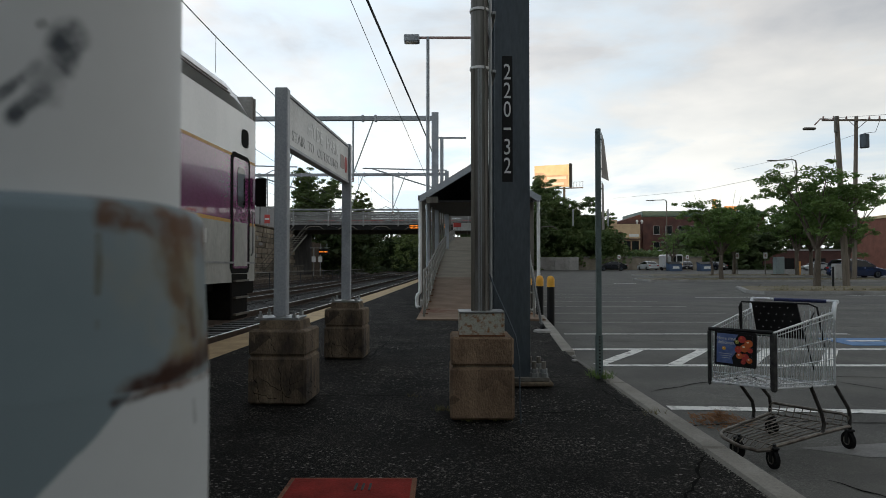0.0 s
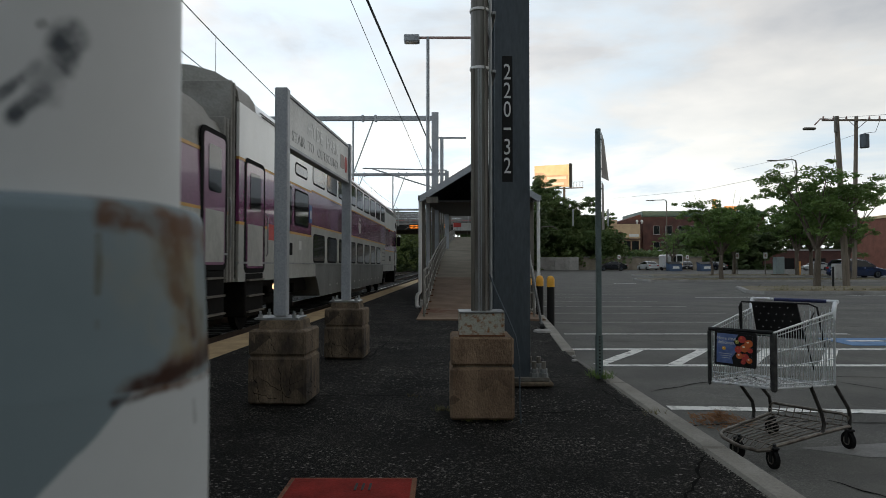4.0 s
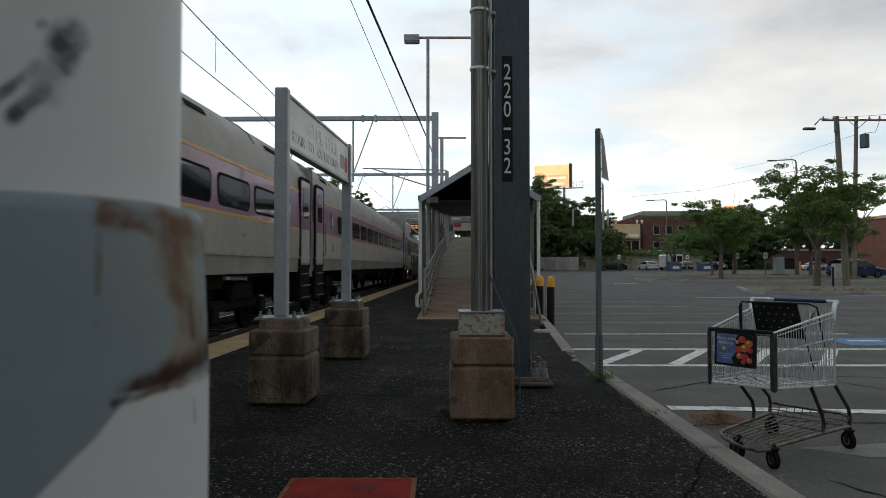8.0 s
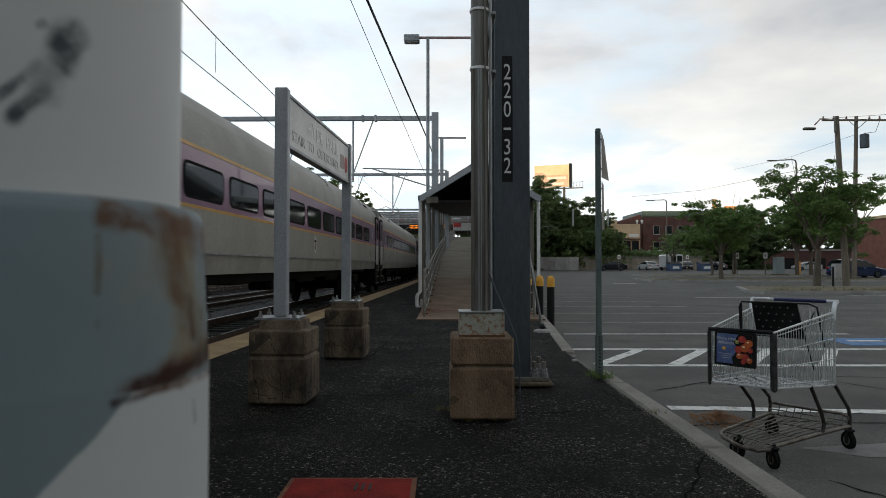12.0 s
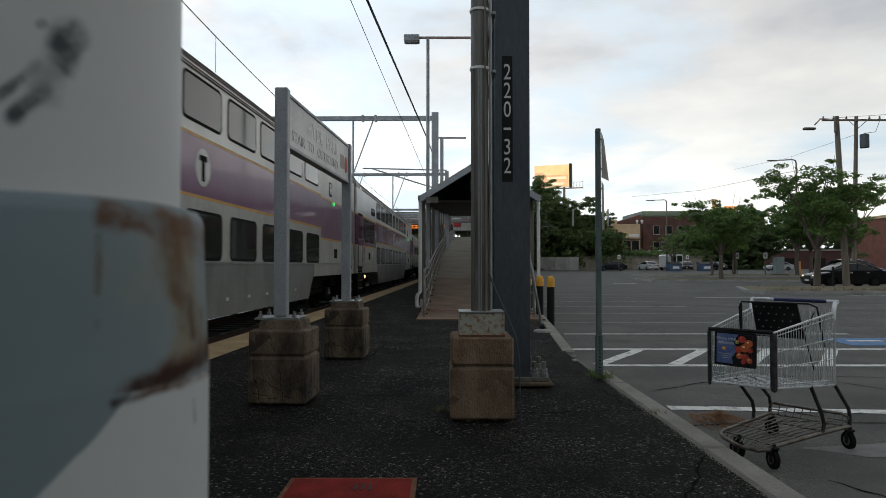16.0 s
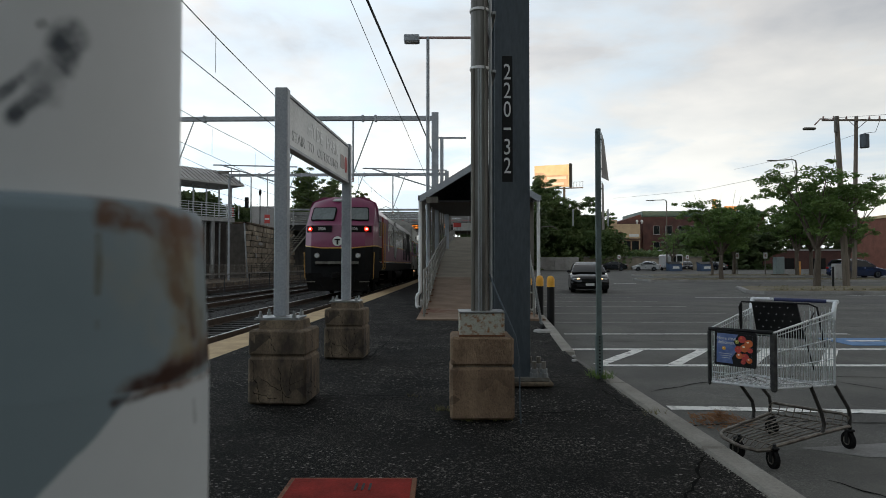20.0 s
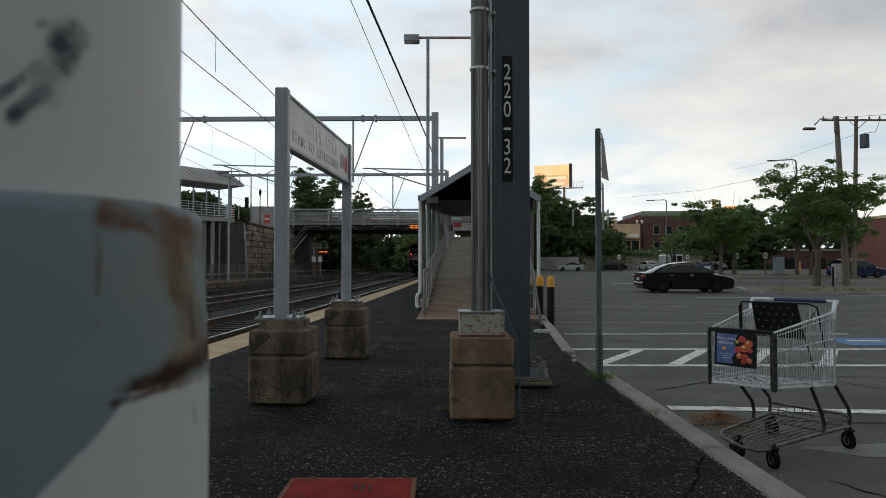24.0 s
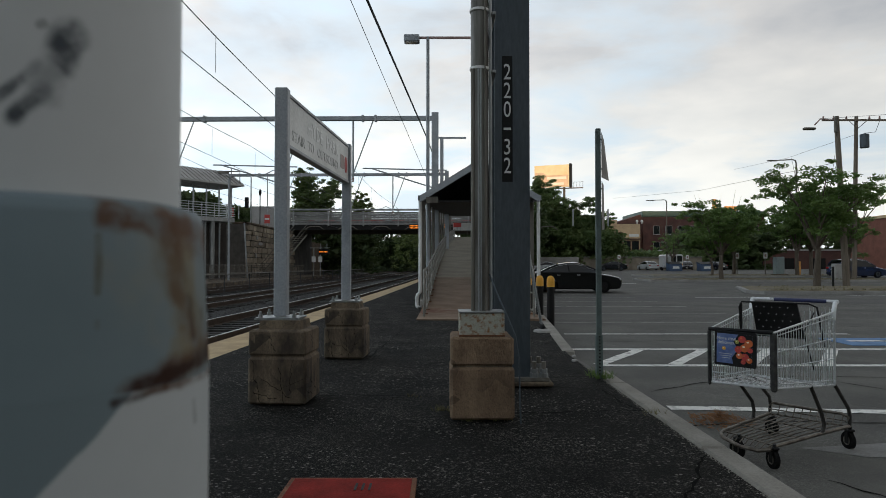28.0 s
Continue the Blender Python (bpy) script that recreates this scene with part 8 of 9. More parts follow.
GUARD = mat("scuffed_dark_plastic", (0.016, 0.016, 0.017), (0.07, 0.066, 0.06), rough=0.7, spec=0.2, scale=14, fine=60, bump=0.15)
LEGTUBE = mat("dark_leg_tube", (0.05, 0.045, 0.04), (0.03, 0.027, 0.025), rough=0.5, metal=0.4, scale=9, fine=60, bump=0.1)
ADBLUE = mat("poster_blue", (0.05, 0.09, 0.24), (0.16, 0.21, 0.38), rough=0.35, scale=9, fine=40, bump=0)
PEACH = mat("poster_orange", (0.62, 0.16, 0.04), (0.5, 0.10, 0.03), rough=0.35, scale=20, fine=40, bump=0)
GRASSY = mat("poster_olive", (0.35, 0.36, 0.08), (0.3, 0.3, 0.06), rough=0.35, scale=20, fine=40, bump=0)
cart()


# ---- trees ----
def leaves(geo, centre, radius, count, size, rnd, flat=0.75):
    for _ in range(count):
        a, b = rnd.uniform(0, 2 * math.pi), math.acos(rnd.uniform(-1, 1))
        r = radius * rnd.random() ** 0.45
        x, y, z = centre[0] + r * math.sin(b) * math.cos(a), centre[1] + r * math.sin(b) * math.sin(a), centre[2] + r * flat * math.cos(b)
        u = Vector((rnd.gauss(0, 1), rnd.gauss(0, 1), rnd.gauss(0, 0.6))).normalized()
        w = u.cross(Vector((rnd.gauss(0, 1), rnd.gauss(0, 1), rnd.gauss(0, 1)))).normalized()
        s = size * rnd.uniform(0.6, 1.3)
        p = Vector((x, y, z))
        geo.add([p - u * s, p + w * s * 0.45, p + u * s, p - w * s * 0.45], [(0, 1, 2, 3)])


def quick(name, geo, material, parent, label=""):
    me = bpy.data.meshes.new(name)
    me.from_pydata(geo.v, [], geo.f)
    me.materials.append(material)
    ob = new(name, me)
    ob.parent = parent
    if label:
        ob["label"] = label
    return ob


def tree(x, y, h, spread, seed, leaf=LEAF, label="street tree with a spreading green crown", trunk=0.16, clumps=60, per=70, size=0.12, base=None, bole=0.3, bare=0, name="tree"):
    rnd = random.Random(seed)
    z0 = lot_z(y) if base is None else base
    t = thing(name, label, "tree", "trees")
    tk, cr = Geo(), Geo()
    split = h * bole
    tk.tube([(x, y, z0 - 0.05), (x + rnd.uniform(-0.05, 0.05), y, z0 + split * 0.5), (x + rnd.uniform(-0.1, 0.1), y + rnd.uniform(-0.1, 0.1), z0 + split)], trunk, 9, True, [trunk * 1.25, trunk, trunk * 0.85])
    limbs = []
    tips = []
    for i in range(8):
        a = i * 2.4 + rnd.uniform(-0.3, 0.3)
        r = spread * rnd.uniform(0.55, 0.95)
        zt = z0 + h * rnd.uniform(bole + 0.2, 0.95)
        p1 = (x + 0.4 * r * math.cos(a), y + 0.4 * r * math.sin(a), z0 + split + (zt - z0 - split) * 0.55)
        p2 = (x + r * math.cos(a), y + r * math.sin(a), zt)
        limbs.append(Geo().tube([(x, y, z0 + split * 0.93), p1, p2], trunk * 0.4, 6, True, [trunk * 0.6, trunk * 0.3, trunk * 0.1]))
        tips += [p1, p2]
        for _ in range(2):
            q = (p1[0] + rnd.uniform(-1, 1) * spread * 0.4, p1[1] + rnd.uniform(-1, 1) * spread * 0.4, p1[2] + rnd.uniform(0.05, 0.3) * h)
            limbs[-1].tube([p1, q], trunk * 0.15, 5, True, [trunk * 0.2, trunk * 0.05])
            tips.append(q)
    for _ in range(clumps):
        c = tips[rnd.randrange(len(tips))]
        c = (c[0] + rnd.gauss(0, 0.17) * spread, c[1] + rnd.gauss(0, 0.17) * spread, c[2] + rnd.gauss(0, 0.05) * h)
        leaves(cr, c, spread * rnd.uniform(0.09, 0.21), per, size, rnd, 0.42)
    part("trunk", tk, BARK, t)
    for lb in limbs:
        part("limb", lb, BARK, t)
    for _ in range(bare):
        a = rnd.uniform(0, 6.28)
        r = spread * rnd.uniform(0.3, 0.9)
        b0 = (x + 0.6 * r * math.cos(a), y + 0.6 * r * math.sin(a), z0 + h * 0.7)
        b1 = (x + r * math.cos(a), y + r * math.sin(a), z0 + h * rnd.uniform(1.0, 1.12))
        part("bare_twig", Geo().tube([b0, b1], 0.02, 5, True, [0.025, 0.006]), BARK, t)
    quick("crown", cr, leaf, t)
    return t


def bush_bank(name, boxes, leaf, seed, count, size, label):
    """Undergrowth: many leaf clumps piled along a bank."""
    rnd = random.Random(seed)
    g = Geo()
    for x0, x1, y0, y1, z0, z1 in boxes:
        vol = max(1, (x1 - x0) * (y1 - y0) * (z1 - z0))
        for _ in range(count):
            c = (rnd.uniform(x0, x1), rnd.uniform(y0, y1), z0 + (z1 - z0) * rnd.random() ** 0.8)
            leaves(g, c, rnd.uniform(0.6, 1.5), 26, size, rnd)
    ob = quick(name, g, leaf, None)
    return tagged(ob, label, "bushes", kind="stuff")


tree(21.7, 41.0, 6.4, 2.75, 1, label="young street tree with a loose green crown", clumps=170, per=60, bare=7, bole=0.34, size=0.12)
tree(21.1, 29.7, 6.75, 3.1, 2, label="street tree with an open spreading crown on the island", clumps=185, per=60, trunk=0.17, bare=4, bole=0.34, size=0.105)
tree(32.2, 41.8, 8.6, 2.9, 3, label="street tree with a broad green crown", clumps=130, per=60, trunk=0.18, bole=0.24, size=0.14)
tree(34.7, 51.5, 8.4, 3.3, 4, label="street tree with a dense green crown", clumps=190, per=60, trunk=0.17, size=0.17)
tree(36.4, 52.0, 8.8, 3.3, 5, label="street tree with a dense green crown", clumps=190, per=60, trunk=0.17, size=0.17)
tree(30.7, 55.5, 7.4, 3.3, 6, label="street tree with a dense green crown", clumps=190, per=60, trunk=0.17, size=0.17)
tree(26.6, 52.0, 5.6, 2.6, 15, label="low street tree with a thin green crown", clumps=150, per=55, trunk=0.12, size=0.15)
tree(35.0, 80.0, 7.0, 3.5, 7, label="thin half-bare tree at the back of the lot", clumps=45, per=40, bare=14, trunk=0.14)
tree(16.6, 91.5, 15.0, 4.8, 8, leaf=LEAF_BANK, label="tall dark green tree behind the retaining wall", clumps=470, per=95, size=0.2, bole=0.1)
tree(20.6, 93.0, 15.5, 5.2, 14, leaf=LEAF_BANK, label="tall dark green tree behind the retaining wall", clumps=470, per=95, size=0.2, bole=0.1)
tree(24.4, 95.0, 14.8, 5.0, 9, leaf=LEAF_BANK, label="dark green tree behind the retaining wall", clumps=430, per=95, size=0.2, bole=0.1)
tree(27.0, 96.0, 11.2, 4.2, 10, leaf=LEAF_BANK, label="dark green tree on the bank", clumps=330, per=90, size=0.2, bole=0.1)
tree(-22.6, 92.0, 19.4, 4.6, 11, leaf=LEAF_BANK, label="tall tree behind the road bridge", clumps=480, per=100, size=0.18, base=0, bole=0.25)
tree(-15.4, 98.0, 18.6, 2.9, 12, leaf=LEAF_LIGHT, label="slim yellow-green tree behind the road bridge", clumps=260, per=90, size=0.17, base=0, bole=0.25)
bush_bank("bank_bushes", [(12, 31, 89.5, 95, 0.5, 7), (30, 48, 94, 104, 0.5, 3.4)], LEAF_BANK, 20, 520, 0.42, "dark bushes on the bank behind the wall")
bush_bank("trackside_bushes", [(-28, -11, 84, 92, -0.3, 7.5), (-24, 3, 118, 124, -0.3, 9.5), (3, 16, 80, 96, 0, 10), (-29.5, -26.2, 57, 60, 4.6, 8.6), (-27, -21.5, 57, 60, 4.6, 6.9)], LEAF_DARK, 21, 420, 0.45, "dark trackside bushes beyond the bridge")
# the light on these bushes is put into their paler leaf colour
bush_bank("lit_bushes", [(-10.5, 1.0, 112, 117, 0.5, 9.5)], LEAF_LIGHT, 22, 130, 0.3, "bushes beyond the bridge with light put into a yellow-green colour")
bush_bank("far_woods", [(-60, -26, 120, 130, 0, 12), (52, 98, 112, 120, 0, 9.5), (44, 62, 96, 104, 0, 7), (98, 130, 120, 130, 0, 8)], LEAF_DARK, 23, 420, 0.55, "far belt of trees")


# ---- the far side of the lot ----
def island():
    for k, (x0, x1, y0, y1) in enumerate(((14.2, 42, 24.2, 30.2), (15.5, 45, 39.2, 43.0), (20, 46, 50, 56))):
        i = thing("planting_island", "kerbed planting island with dry soil and weeds", "traffic island", "islands", "structure")
        z = lot_z((y0 + y1) / 2)
        part("kerb_edge", Geo().prism([(x0, y0), (x1, y0), (x1, y1), (x0, y1)] if k else [(x0 + 0.6, y0), (x1, y0 - 0.4), (x1, y1), (x0 + 2.6, y1), (x0 + 0.3, y0 + 1.0)], z - 0.2, z + 0.13, "z"), CONC_GREY, i)
        part("soil", Geo().prism([(x0 + 0.2, y0 + 0.2), (x1 - 0.2, y0 + 0.2), (x1 - 0.2, y1 - 0.2), (x0 + 0.2, y1 - 0.2)] if k else [(x0 + 0.75, y0 + 0.2), (x1 - 0.2, y0 - 0.2), (x1 - 0.2, y1 - 0.2), (x0 + 2.75, y1 - 0.2), (x0 + 0.5, y0 + 1.0)], z, z + 0.145, "z"), SOIL, i)
        rnd = random.Random(k)
        g = Geo()
        for _ in range(700):
            x, y = rnd.uniform(x0 + 3, x1), rnd.uniform(y0 + 0.2, y1 - 0.2)
            if rnd.random() < 0.5:
                y = y0 + 0.2 + rnd.random() * 1.0
                x = x0 + 1.2 + (x - x0 - 3) * 0.6
            a = rnd.uniform(0, 6.28)
            hh = rnd.uniform(0.03, 0.13)
            g.add([(x - 0.02, y, z + 0.14), (x + 0.02, y, z + 0.14), (x + 0.1 * math.cos(a), y + 0.1 * math.sin(a), z + 0.14 + hh)], [(0, 1, 2)])
        tagged(quick("island_weeds", g, GRASS, None), "dry weeds growing on the island", "grass", kind="stuff")


def utility_poles():
    for x, y, h, arm in ((22.9, 29.9, 9.8, True), (32.1, 41.2, 12.9, False)):
        p = thing("utility_pole", "weathered wooden utility pole with cross-arm and wires", "utility pole", "utility poles")
        z = lot_z(y)
        part("pole", Geo().tube([(x, y, z), (x - 0.45 if arm else x + 0.35, y, z + h)], 0.16, 10, True, [0.19, 0.13]), WOODPOLE, p)
        tx = x - 0.45 if arm else x + 0.35
        if arm:
            part("lamp_arm", Geo().tube([(tx, y, z + h - 0.25), (tx - 0.9, y, z + h - 0.15), (tx - 1.25, y, z + h - 0.5)], 0.04, 6), SIGNBROWN, p)
            part("lamp_head", Geo().box(tx - 1.55, y, z + h - 0.72, 0.7, 0.25, 0.14, 0.05), GALV_OLD, p)
            part("bracket", Geo().box(tx - 0.15, y - 0.2, z + h - 0.5, 0.15, 0.15, 0.9), GALV_OLD, p)
        else:
            part("cross_arm", Geo().box(tx + 0.1, y - 0.2, z + h - 0.35, 5.8, 0.12, 0.14), WOODPOLE, p)
            for d in (-0.7, 0.7):
                part("brace", Geo().cyl((tx + d, y - 0.2, z + h - 0.4), (tx, y - 0.15, z + h - 1.0), 0.025, n=5), GALV_OLD, p)
            for d in (-2.7, -1.9, -0.9, 0.9, 1.7, 2.5):
                part("insulator", Geo().lathe([(0.05, 0), (0.09, 0.06), (0.05, 0.12), (0.08, 0.18), (0.02, 0.26)], 8, (tx + d, y - 0.2, z + h - 0.28)), SIGNBROWN, p)
            tr = part("transformer", Geo().lathe([(0.3, 0), (0.33, 0.04), (0.33, 1.0), (0.3, 1.06), (0.1, 1.12)], 16, (tx + 0.4, y - 0.35, z + h - 2.55)), MASTPAINT, p, "dark grey transformer can")
            part("lead", Geo().tube([(tx + 0.4, y - 0.35, z + h - 1.4), (tx + 1.3, y - 0.3, z + h - 1.3), (tx + 1.7, y - 0.2, z + h - 0.4)], 0.02, 5), WIREMAT, p)
    for pts in ([(22.5, 29.9, 7.0), (29.4, 60, 9.7), (29.1, 90, 12.6)], [(32.4, 41, 11.4), (39.4, 60, 13.4), (50, 90, 17.6)], [(29.4, 41, 12.6), (60, 30, 12)], [(34.9, 41, 12.6), (64, 30, 12)]):
        tagged(part("service_wire", Geo().tube(pts, 0.014, 4), WIREMAT), "thin service wire from the utility pole", "wire", "service wires")


def street_lamps():
    for x, y, h, dx in ((34.5, 81.0, 10.9, -3.1), (36.4, 54.0, 11.9, -3.0), (27.0, 104.0, 13.0, -1.0)):
        l = thing("street_lamp", "thin grey lamp post with a long bent arm", "street lamp", "lot lamps")
        z = lot_z(y)
        part("post", Geo().tube([(x, y, z), (x, y, z + h - 0.3), (x - 0.1, y, z + h), (x - 0.4, y, z + h + 0.08), (x + dx * 0.7, y, z + h)], 0.09, 8, True, [0.12, 0.08, 0.07, 0.06, 0.05]), GALV_OLD, l)
        part("lamp_head", Geo().box(x + dx * 0.82, y, z + h - 0.03, abs(dx) * 0.35, 0.3, 0.12, 0.04), GALV_OLD, l)
    for x, y in ((25.6, 76.5), (36.0, 77.5), (31.2, 55.8), (33.4, 54.5)):
        s = thing("lot_sign", "small white parking sign on a thin post", "road sign", "lot signs")
        z = lot_z(y)
        part("post", Geo().box(x, y, z + 1.2, 0.08, 0.08, 2.4), GALV_OLD, s)
        part("plate", Geo().box(x, y - 0.06, z + 2.1, 0.42, 0.03, 0.62), SIGNWHITE, s)
        part("plate_bar", Geo().box(x, y - 0.08, z + 2.1, 0.2, 0.01, 0.3), SIGNBROWN, s)


def far_wall():
    w = thing("retaining_wall", "long low concrete retaining wall behind the lot", "wall", kind="structure")
    part("pale_section", Geo().box(18.0, 88.4, 1.3, 9.5, 0.5, 2.4, 0.03), CONC_GREY, w, "pale concrete section")
    for k in range(4):
        part("pilaster", Geo().box(14.0 + 2.4 * k, 88.1, 1.3, 0.16, 0.2, 2.4), CONC_GREY, w)
    part("dark_section", Geo().box(33.5, 90.6, 1.4, 22, 0.5, 2.2, 0.03), CONC_TAN, w, "stained concrete section")
    part("coping", Geo().box(33.5, 90.5, 2.55, 22, 0.7, 0.12, 0.02), CONC_GREY, w)


def window_grid(parent, x0, x1, y, z0, rows, cols, w, h, dz, frame_mat):
    fr = Geo().box(0, 0, 0, w + 0.25, 0.16, h + 0.25).mesh("window_frame", frame_mat, 0)
    pn = Geo().box(0, -0.09, 0, w, 0.05, h).mesh("pane", PANE, 0)
    sl = Geo().box(0, -0.12, -h / 2 - 0.18, w + 0.5, 0.25, 0.12).mesh("sill", CONC_GREY, 0)
    for r in range(rows):
        for c in range(cols):
            x = x0 + (x1 - x0) * (c + 0.5) / cols
            f = part("window", fr, None, parent, m=pose(x, y, z0 + dz * r))
            part("pane", pn, None, f)
            part("sill", sl, None, f)


def buildings():
    b = thing("brick_block", "long dark brick building with a green metal roof edge", "building", "far buildings")
    part("wall", Geo().box(73, 157, 7.0, 34, 20, 16), BRICK_DARK, b)
    part("roof", Geo().box(73, 157, 15.5, 34.6, 20.6, 1.6, 0.1), GREENROOF, b, "dark green metal roof edge")
    window_grid(b, 58, 89, 146.9, 11.0, 1, 9, 1.6, 2.2, 4, CONC_GREY)
    window_grid(b, 58, 89, 146.9, 6.5, 1, 9, 1.6, 2.2, 4, CONC_GREY)
    part("side_wing", Geo().add([(45, 150, 11.8), (56.1, 148, 15.6), (56.1, 160, 15.6), (45, 165, 11.8), (45, 150, -1), (56.1, 148, -1), (56.1, 160, -1), (45, 165, -1)], [(0, 1, 2, 3), (0, 4, 5, 1), (3, 7, 4, 0), (1, 5, 6, 2)]), BRICK_DARK, b, smooth=0)
    t = thing("tan_shop", "low tan stucco shop with a dark signboard", "building", "far buildings")
    part("wall", Geo().box(47.5, 146, 6.0, 11.5, 8, 12.6), STUCCO, t)
    part("parapet", Geo().box(44.3, 141.8, 12.6, 5.2, 0.5, 1.6), STUCCO, t)
    sg = part("signboard", Geo().box(47.0, 141.85, 9.5, 3.0, 0.25, 1.1), BRICK_DARK, t, "dark signboard")
    for k in range(5):
        part("letter_bar", Geo().box(46.0 + 0.5 * k, 141.7, 9.5, 0.32, 0.1, 0.4), STUCCO, sg)
    part("signboard", Geo().box(51.5, 141.85, 9.2, 2.6, 0.25, 0.7), SIGNWHITE, t, "white signboard")
    window_grid(t, 44, 53, 141.9, 6.4, 1, 4, 1.7, 2.4, 4, BRICK_DARK)
    part("awning", Geo().box(48, 141.3, 8.2, 10.5, 1.0, 0.25), BRICK_DARK, t)
    for x in (52.4, 53.7):
        v = part("vent_globe", Geo().lathe([(0.15, 0), (0.18, 0.3), (0.33, 0.55), (0.36, 0.8), (0.25, 1.0), (0.06, 1.15)], 10, (x, 142, 12.3)), SIGNWHITE, t, "round white roof vent")
    r = thing("brick_house", "red brick building at the edge of the lot", "building", "far buildings")
    part("wall", Geo().box(88, 92, 4.3, 26, 16, 10), BRICK, r)
    part("cornice", Geo().box(88, 92, 9.4, 26.6, 16.6, 0.5, 0.05), STUCCO, r)
    window_grid(r, 75.5, 100, 83.9, 6.0, 1, 7, 1.3, 1.9, 3.3, CONC_GREY)
    window_grid(r, 75.5, 100, 83.9, 2.6, 1, 7, 1.3, 1.9, 3.3, CONC_GREY)
    # billboard, turned a little towards the lot
    bb = thing("billboard", "sunlit cream and orange billboard on a steel frame", "billboard", m=pose(26.1, 126, 22.4, 0, 0, -20))
    part("panel", Geo().box(-0.1, 0, 0, 8.3, 0.5, 5.3, 0.05), PALEGOLD, bb, "pale gold billboard face")
    part("picture_field", Geo().prism([(-4.1, 1.0), (-4.1, -2.5), (3.8, -2.5), (3.8, 0.2), (-1.2, 0.2), (-2.2, 0.9)], -0.32, -0.26, "y"), BOARDPINK, bb, "pinkish picture field", smooth=0)
    for k, (x, w) in enumerate(((1.1, 4.6), (1.0, 3.6), (-2.9, 1.6))):
        part("letter_bar", Geo().box(x, -0.34, -0.5 - 1.1 * (k % 2) - 0.3 * k, w, 0.06, 0.62), CREAM if k < 2 else ORANGE, bb)
    part("edge_panel", Geo().box(4.35, 0.4, 0, 0.5, 1.4, 5.7), BLACK, bb)
    part("catwalk", Geo().box(2.4, -0.8, -3.1, 10, 1.0, 0.15), GALV_OLD, bb)
    for k in range(4):
        part("catwalk_rail", Geo().box(5.3 + 0.7 * k, -1.2, -2.4, 0.08, 0.08, 1.4), GALV_OLD, bb)
    part("catwalk_rail", Geo().box(6.4, -1.2, -1.75, 2.3, 0.08, 0.08), GALV_OLD, bb)
    for x in (-2.3, 2.7):
        part("post", Geo().cyl((x, 0.8, -22.8), (x, 0.8, -2.5), 0.3, n=8), GALV_OLD, bb)
    sm = thing("sunlit_chimney", "chimney above the trees, its warm sunlight put into orange", "chimney")
    # warm low sun on the stack is put into its orange colour
    part("stack", Geo().box(77.5, 150, 17.0, 0.8, 0.8, 6, 0.05), ORANGE, sm)
    part("shoulder", Geo().box(82.5, 150, 17.4, 4.2, 1.0, 1.2, 0.05), ORANGE, sm)


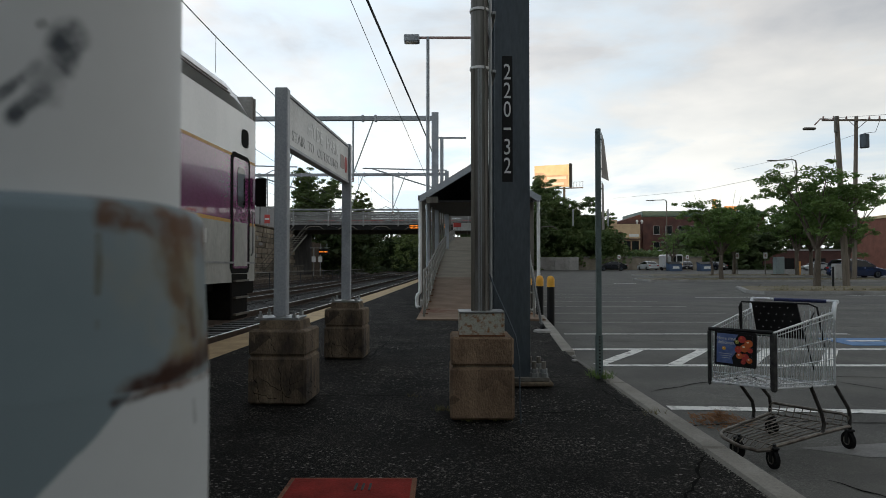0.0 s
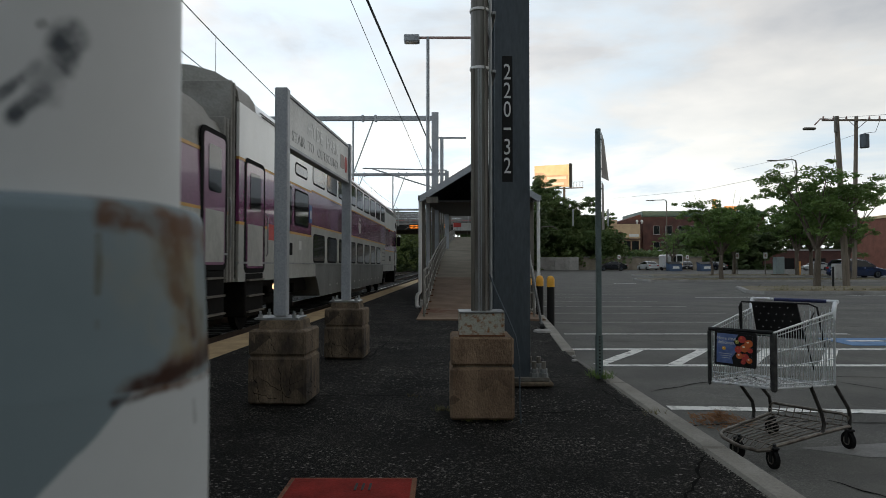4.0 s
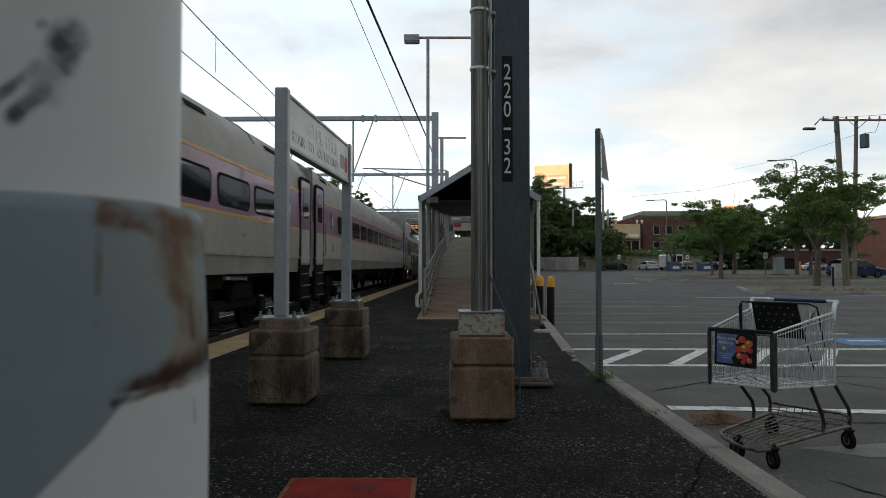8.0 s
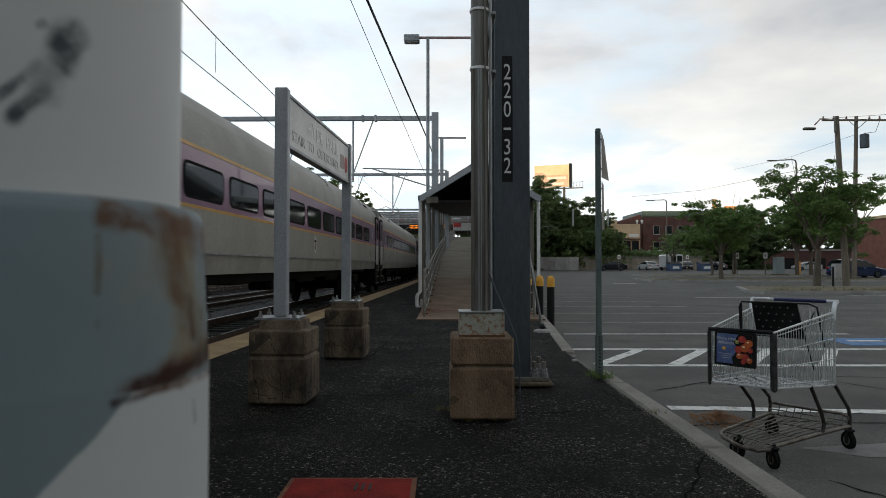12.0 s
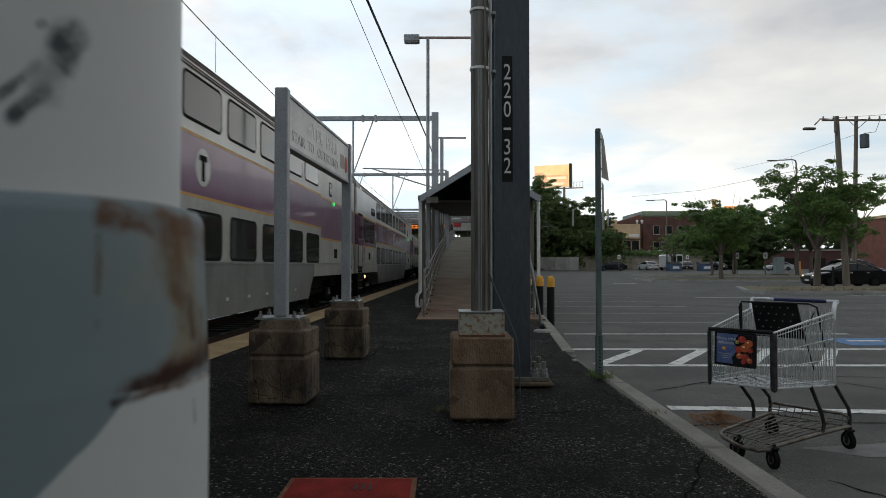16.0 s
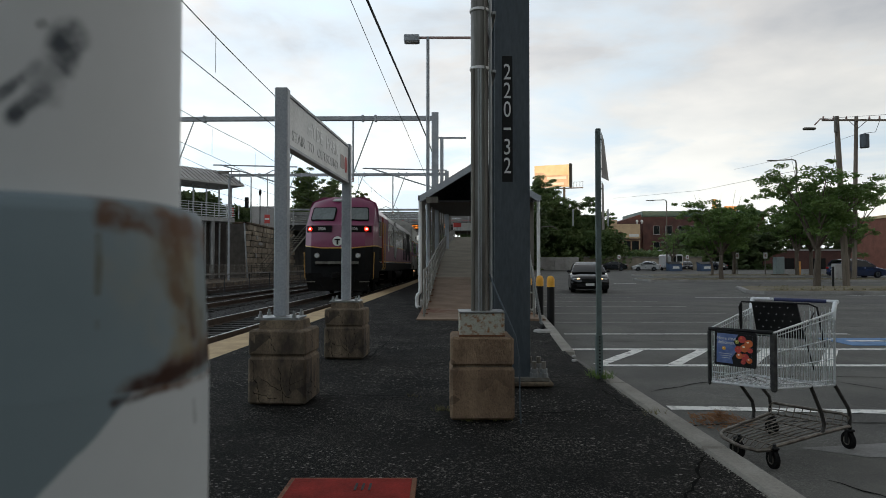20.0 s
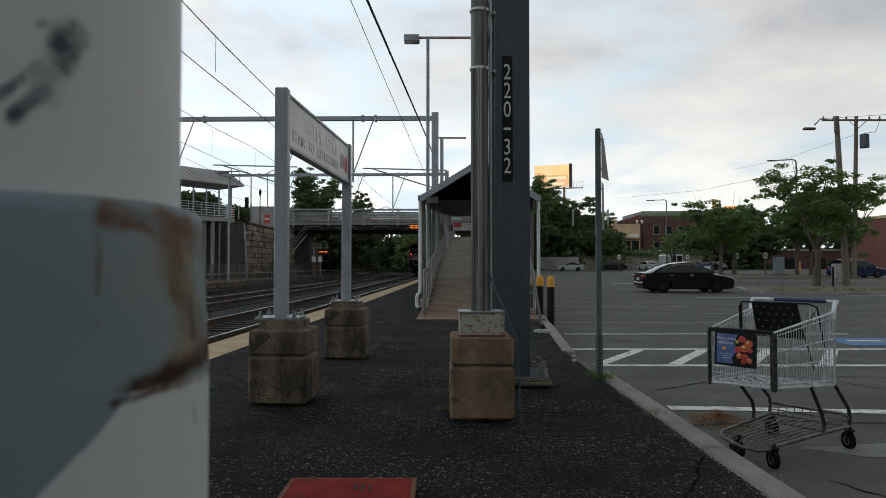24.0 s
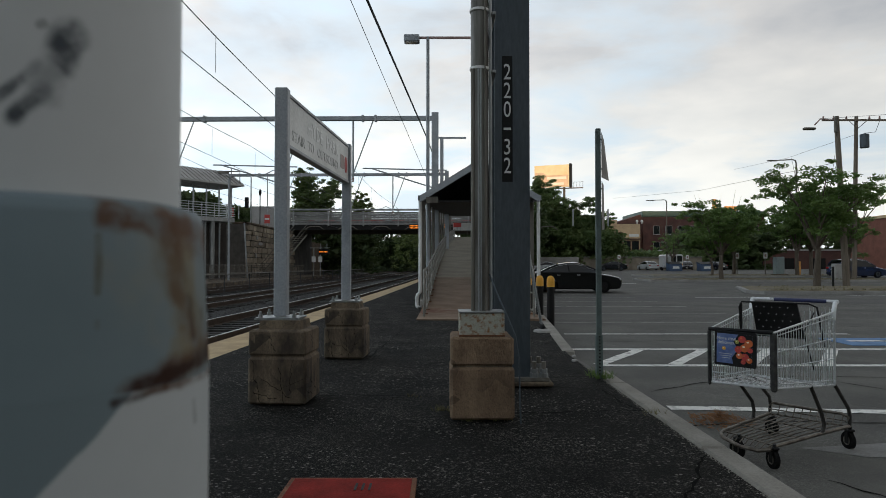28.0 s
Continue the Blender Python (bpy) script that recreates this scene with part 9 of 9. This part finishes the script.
def cabinets():
    c = thing("utility_cabinet", "grey-green electrical cabinet on the island", "cabinet")
    x, y = 32.5, 51.0
    z = lot_z(y) + 0.13
    part("body", Geo().box(x, y, z + 0.9, 0.8, 0.7, 1.8, 0.02), CABINET, c)
    part("door", Geo().box(x, y - 0.36, z + 0.95, 0.7, 0.03, 1.5, 0.01), CABINET, c)
    part("plinth", Geo().box(x + 0.1, y, z + 0.05, 1.2, 0.9, 0.2), CONC_DARK, c)
    d = thing("utility_cabinet", "pale grey electrical cabinet beside the wooden pole", "cabinet")
    x, y = 30.9, 41.3
    z = lot_z(y) + 0.13
    part("body", Geo().box(x, y, z + 0.6, 0.56, 0.6, 1.2, 0.02), CONC_GREY, d)
    part("door", Geo().box(x, y - 0.31, z + 0.65, 0.48, 0.03, 0.95, 0.01), CONC_GREY, d)
    for x, y in ((33.0, 75.2), (37.4, 75.2)):
        bn = thing("waste_container", "dark blue waste container with a pale panel", "container", "waste containers")
        z = lot_z(y)
        part("body", Geo().prism([(y - 0.75, z + 0.1), (y + 0.75, z + 0.1), (y + 0.8, z + 1.35), (y - 0.7, z + 1.05)], x - 0.9, x + 0.9, "x"), BIN, bn)
        part("panel", Geo().box(x, y - 0.78, z + 0.6, 0.9, 0.05, 0.32), SIGNWHITE, bn)
        part("lid", Geo().prism([(y - 0.74, z + 1.06), (y + 0.84, z + 1.37), (y + 0.84, z + 1.43), (y - 0.74, z + 1.12)], x - 0.95, x + 0.95, "x"), BLACK, bn)
    v = thing("white_van", "white van with yellow stripe and dark rear windows", "van")
    x, y = 36.1, 84.0
    z = lot_z(y)
    part("body", Geo().box(x, y, z + 1.5, 2.0, 5.6, 2.1, 0.15), CARWHITE, v)
    part("stripe", Geo().box(x, y - 2.805, z + 1.0, 1.9, 0.02, 0.2), YELLOW, v, "yellow stripe")
    for dx in (-0.46, 0.46):
        part("rear_window", Geo().box(x + dx, y - 2.81, z + 1.85, 0.75, 0.03, 0.9, 0.01), PANE, v)
    for dx in (-0.85, 0.85):
        for dy in (-1.7, 1.7):
            part("wheel", Geo().tube([(x + dx - 0.12, y + dy, z + 0.4), (x + dx + 0.12, y + dy, z + 0.4)], 0.4, 16), RUBBER, v)
    part("chassis", Geo().box(x, y, z + 0.45, 1.7, 5.2, 0.3), BLACK, v)
    # filler block, added to cover the sky gap below the tree crowns
    gr = thing("low_garage", "long low dark block added to fill the gap behind the lot", "building", "far buildings")
    part("wall", Geo().box(78, 112, 1.6, 62, 5, 5.2), BRICK_DARK, gr)
    part("roof", Geo().box(78, 112, 4.3, 62.6, 5.6, 0.3), OLDROOF, gr)
    for k in range(9):
        part("garage_door", Geo().box(52 + 6.5 * k, 109.45, 1.3, 3.2, 0.12, 2.6), BLACK, gr)
    hy = thing("post_marker", "short dark marker post on the island", "marker post")
    part("post", Geo().box(21.8, 29.4, lot_z(29.4) + 0.6, 0.1, 0.1, 1.25, 0.02), BLACK, hy)
    st = thing("roadside_stake", "thin orange and white stake", "marker post")
    part("stake", Geo().box(35.9, 53.0, lot_z(53) + 0.8, 0.3, 0.1, 1.4), ORANGE, st)


island(), utility_poles(), street_lamps(), far_wall(), buildings(), cabinets()


# ---- depth fit: the setting is stretched, its things shifted, to keep the view ----
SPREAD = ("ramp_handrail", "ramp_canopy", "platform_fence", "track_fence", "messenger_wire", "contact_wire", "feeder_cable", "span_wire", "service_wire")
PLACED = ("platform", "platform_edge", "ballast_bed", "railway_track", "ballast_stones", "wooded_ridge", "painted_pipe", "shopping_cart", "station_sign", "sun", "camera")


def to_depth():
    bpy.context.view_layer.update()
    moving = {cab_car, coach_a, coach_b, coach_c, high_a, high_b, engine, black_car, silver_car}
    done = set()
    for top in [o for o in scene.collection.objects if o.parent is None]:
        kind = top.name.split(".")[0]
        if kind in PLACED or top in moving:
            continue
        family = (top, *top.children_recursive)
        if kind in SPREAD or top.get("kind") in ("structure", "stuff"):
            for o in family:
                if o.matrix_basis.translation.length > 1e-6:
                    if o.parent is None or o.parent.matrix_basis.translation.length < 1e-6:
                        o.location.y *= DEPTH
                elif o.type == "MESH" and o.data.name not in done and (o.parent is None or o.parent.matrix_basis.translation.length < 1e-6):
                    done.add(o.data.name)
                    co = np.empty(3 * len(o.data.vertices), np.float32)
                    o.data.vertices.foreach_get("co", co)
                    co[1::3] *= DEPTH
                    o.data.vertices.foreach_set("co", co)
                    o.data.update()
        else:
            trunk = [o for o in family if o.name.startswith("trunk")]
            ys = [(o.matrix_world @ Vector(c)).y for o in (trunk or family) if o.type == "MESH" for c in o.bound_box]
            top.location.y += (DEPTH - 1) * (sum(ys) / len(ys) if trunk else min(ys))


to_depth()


# ---- all that moves ----
def train_s(t):
    """How far the middle of the leading coach has come along the track, fitted to its place in view; the train gathers
    speed all the time.
    """
    return -0.992114 + 5.39802 * t + 0.1688071 * t ** 2 + 0.006487277 * t ** 3 - 0.00034810774 * t ** 4 + 0.0000064131481 * t ** 5 + 0.7 * max(0.0, t - 22.0) ** 2


def on_track(s_mid, half_base=9.1):
    xa, ya, _ = track(s_mid - half_base)
    xb, yb, _ = track(s_mid + half_base)
    return pose((xa + xb) / 2, (ya + yb) / 2, RAIL_Z, 0, 0, math.degrees(-math.atan2(xb - xa, yb - ya)))


def motions():
    times = [0.5 * k for k in range(57)]
    pitch = 25.91
    for k, unit in enumerate((cab_car, coach_a, coach_b, coach_c, high_a, high_b)):
        walk(unit, [(t, on_track(train_s(t) - pitch * k)) for t in times])
    walk(engine, [(t, on_track(train_s(t) - 153.3, 6.4)) for t in times])
    # the black car: along the lane, round, forward and back again
    rows = [(0.0, 47.0, 31.6, 90), (13.0, 47.0, 31.6, 90), (15.0, 31.3, 31.5, 90), (16.0, 23.9, 31.3, 90), (16.5, 20.9, 31.3, 90), (17.0, 18.0, 31.3, 90), (17.5, 15.3, 31.0, 91), (18.0, 12.5, 30.6, 94), (18.5, 9.95, 30.0, 99),
            (19.0, 8.2, 29.0, 112), (19.3, 7.55, 28.2, 130), (19.6, 7.1, 27.4, 147), (20.0, 7.3, 26.6, 171), (20.2, 7.55, 26.3, 182), (20.4, 7.9, 26.1, 191), (20.6, 8.45, 26.0, 205), (20.8, 9.05, 25.95, 219), (21.0, 9.7, 25.95, 233),
            (21.2, 10.3, 26.0, 247), (21.5, 11.1, 26.1, 262), (22.3, 11.75, 26.15, 268), (23.5, 11.95, 26.15, 270), (24.2, 11.95, 26.15, 270),
            (25.0, 11.25, 26.15, 270), (25.5, 10.4, 26.15, 270), (26.0, 9.4, 26.15, 270), (26.5, 8.45, 26.15, 269), (27.0, 7.6, 26.15, 268), (27.5, 6.95, 26.2, 268), (28.0, 6.5, 26.2, 268)]
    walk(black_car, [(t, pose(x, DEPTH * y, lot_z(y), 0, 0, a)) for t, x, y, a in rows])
    # its wheels roll by the way it has gone, backwards after it has stood
    gone, way = [0.0], 0.0
    for p, q in zip(rows, rows[1:]):
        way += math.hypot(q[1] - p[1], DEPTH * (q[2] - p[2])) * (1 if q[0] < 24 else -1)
        gone.append(way)
    steps = [0.0, 13.0] + [13 + k / 30 for k in range(1, 166)] + [18.5 + k / 15 for k in range(1, 143)] + [28.0]
    for w in [o for o in black_car.children if o.name.startswith("wheel")]:
        x, y, z = w.location
        roll = np.interp(steps, [r[0] for r in rows], gone) / 0.325
        walk(w, [(t, pose(x, y, z, -math.degrees(a), 0, 0)) for t, a in zip(steps, roll)])
    grey = [(0.0, 60.0, 84.5, 90), (15.0, 57.0, 84.5, 90), (18.0, 41.0, 84.0, 88), (20.0, 31.6, 82.0, 80), (21.2, 26.7, 80.6, 84), (23.5, 20.2, 79.6, 88), (25.0, 17.6, 79.5, 90), (26.5, 16.3, 79.4, 92), (28.0, 15.3, 79.3, 93)]
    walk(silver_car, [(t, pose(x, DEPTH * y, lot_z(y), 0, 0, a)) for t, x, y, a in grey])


motions()
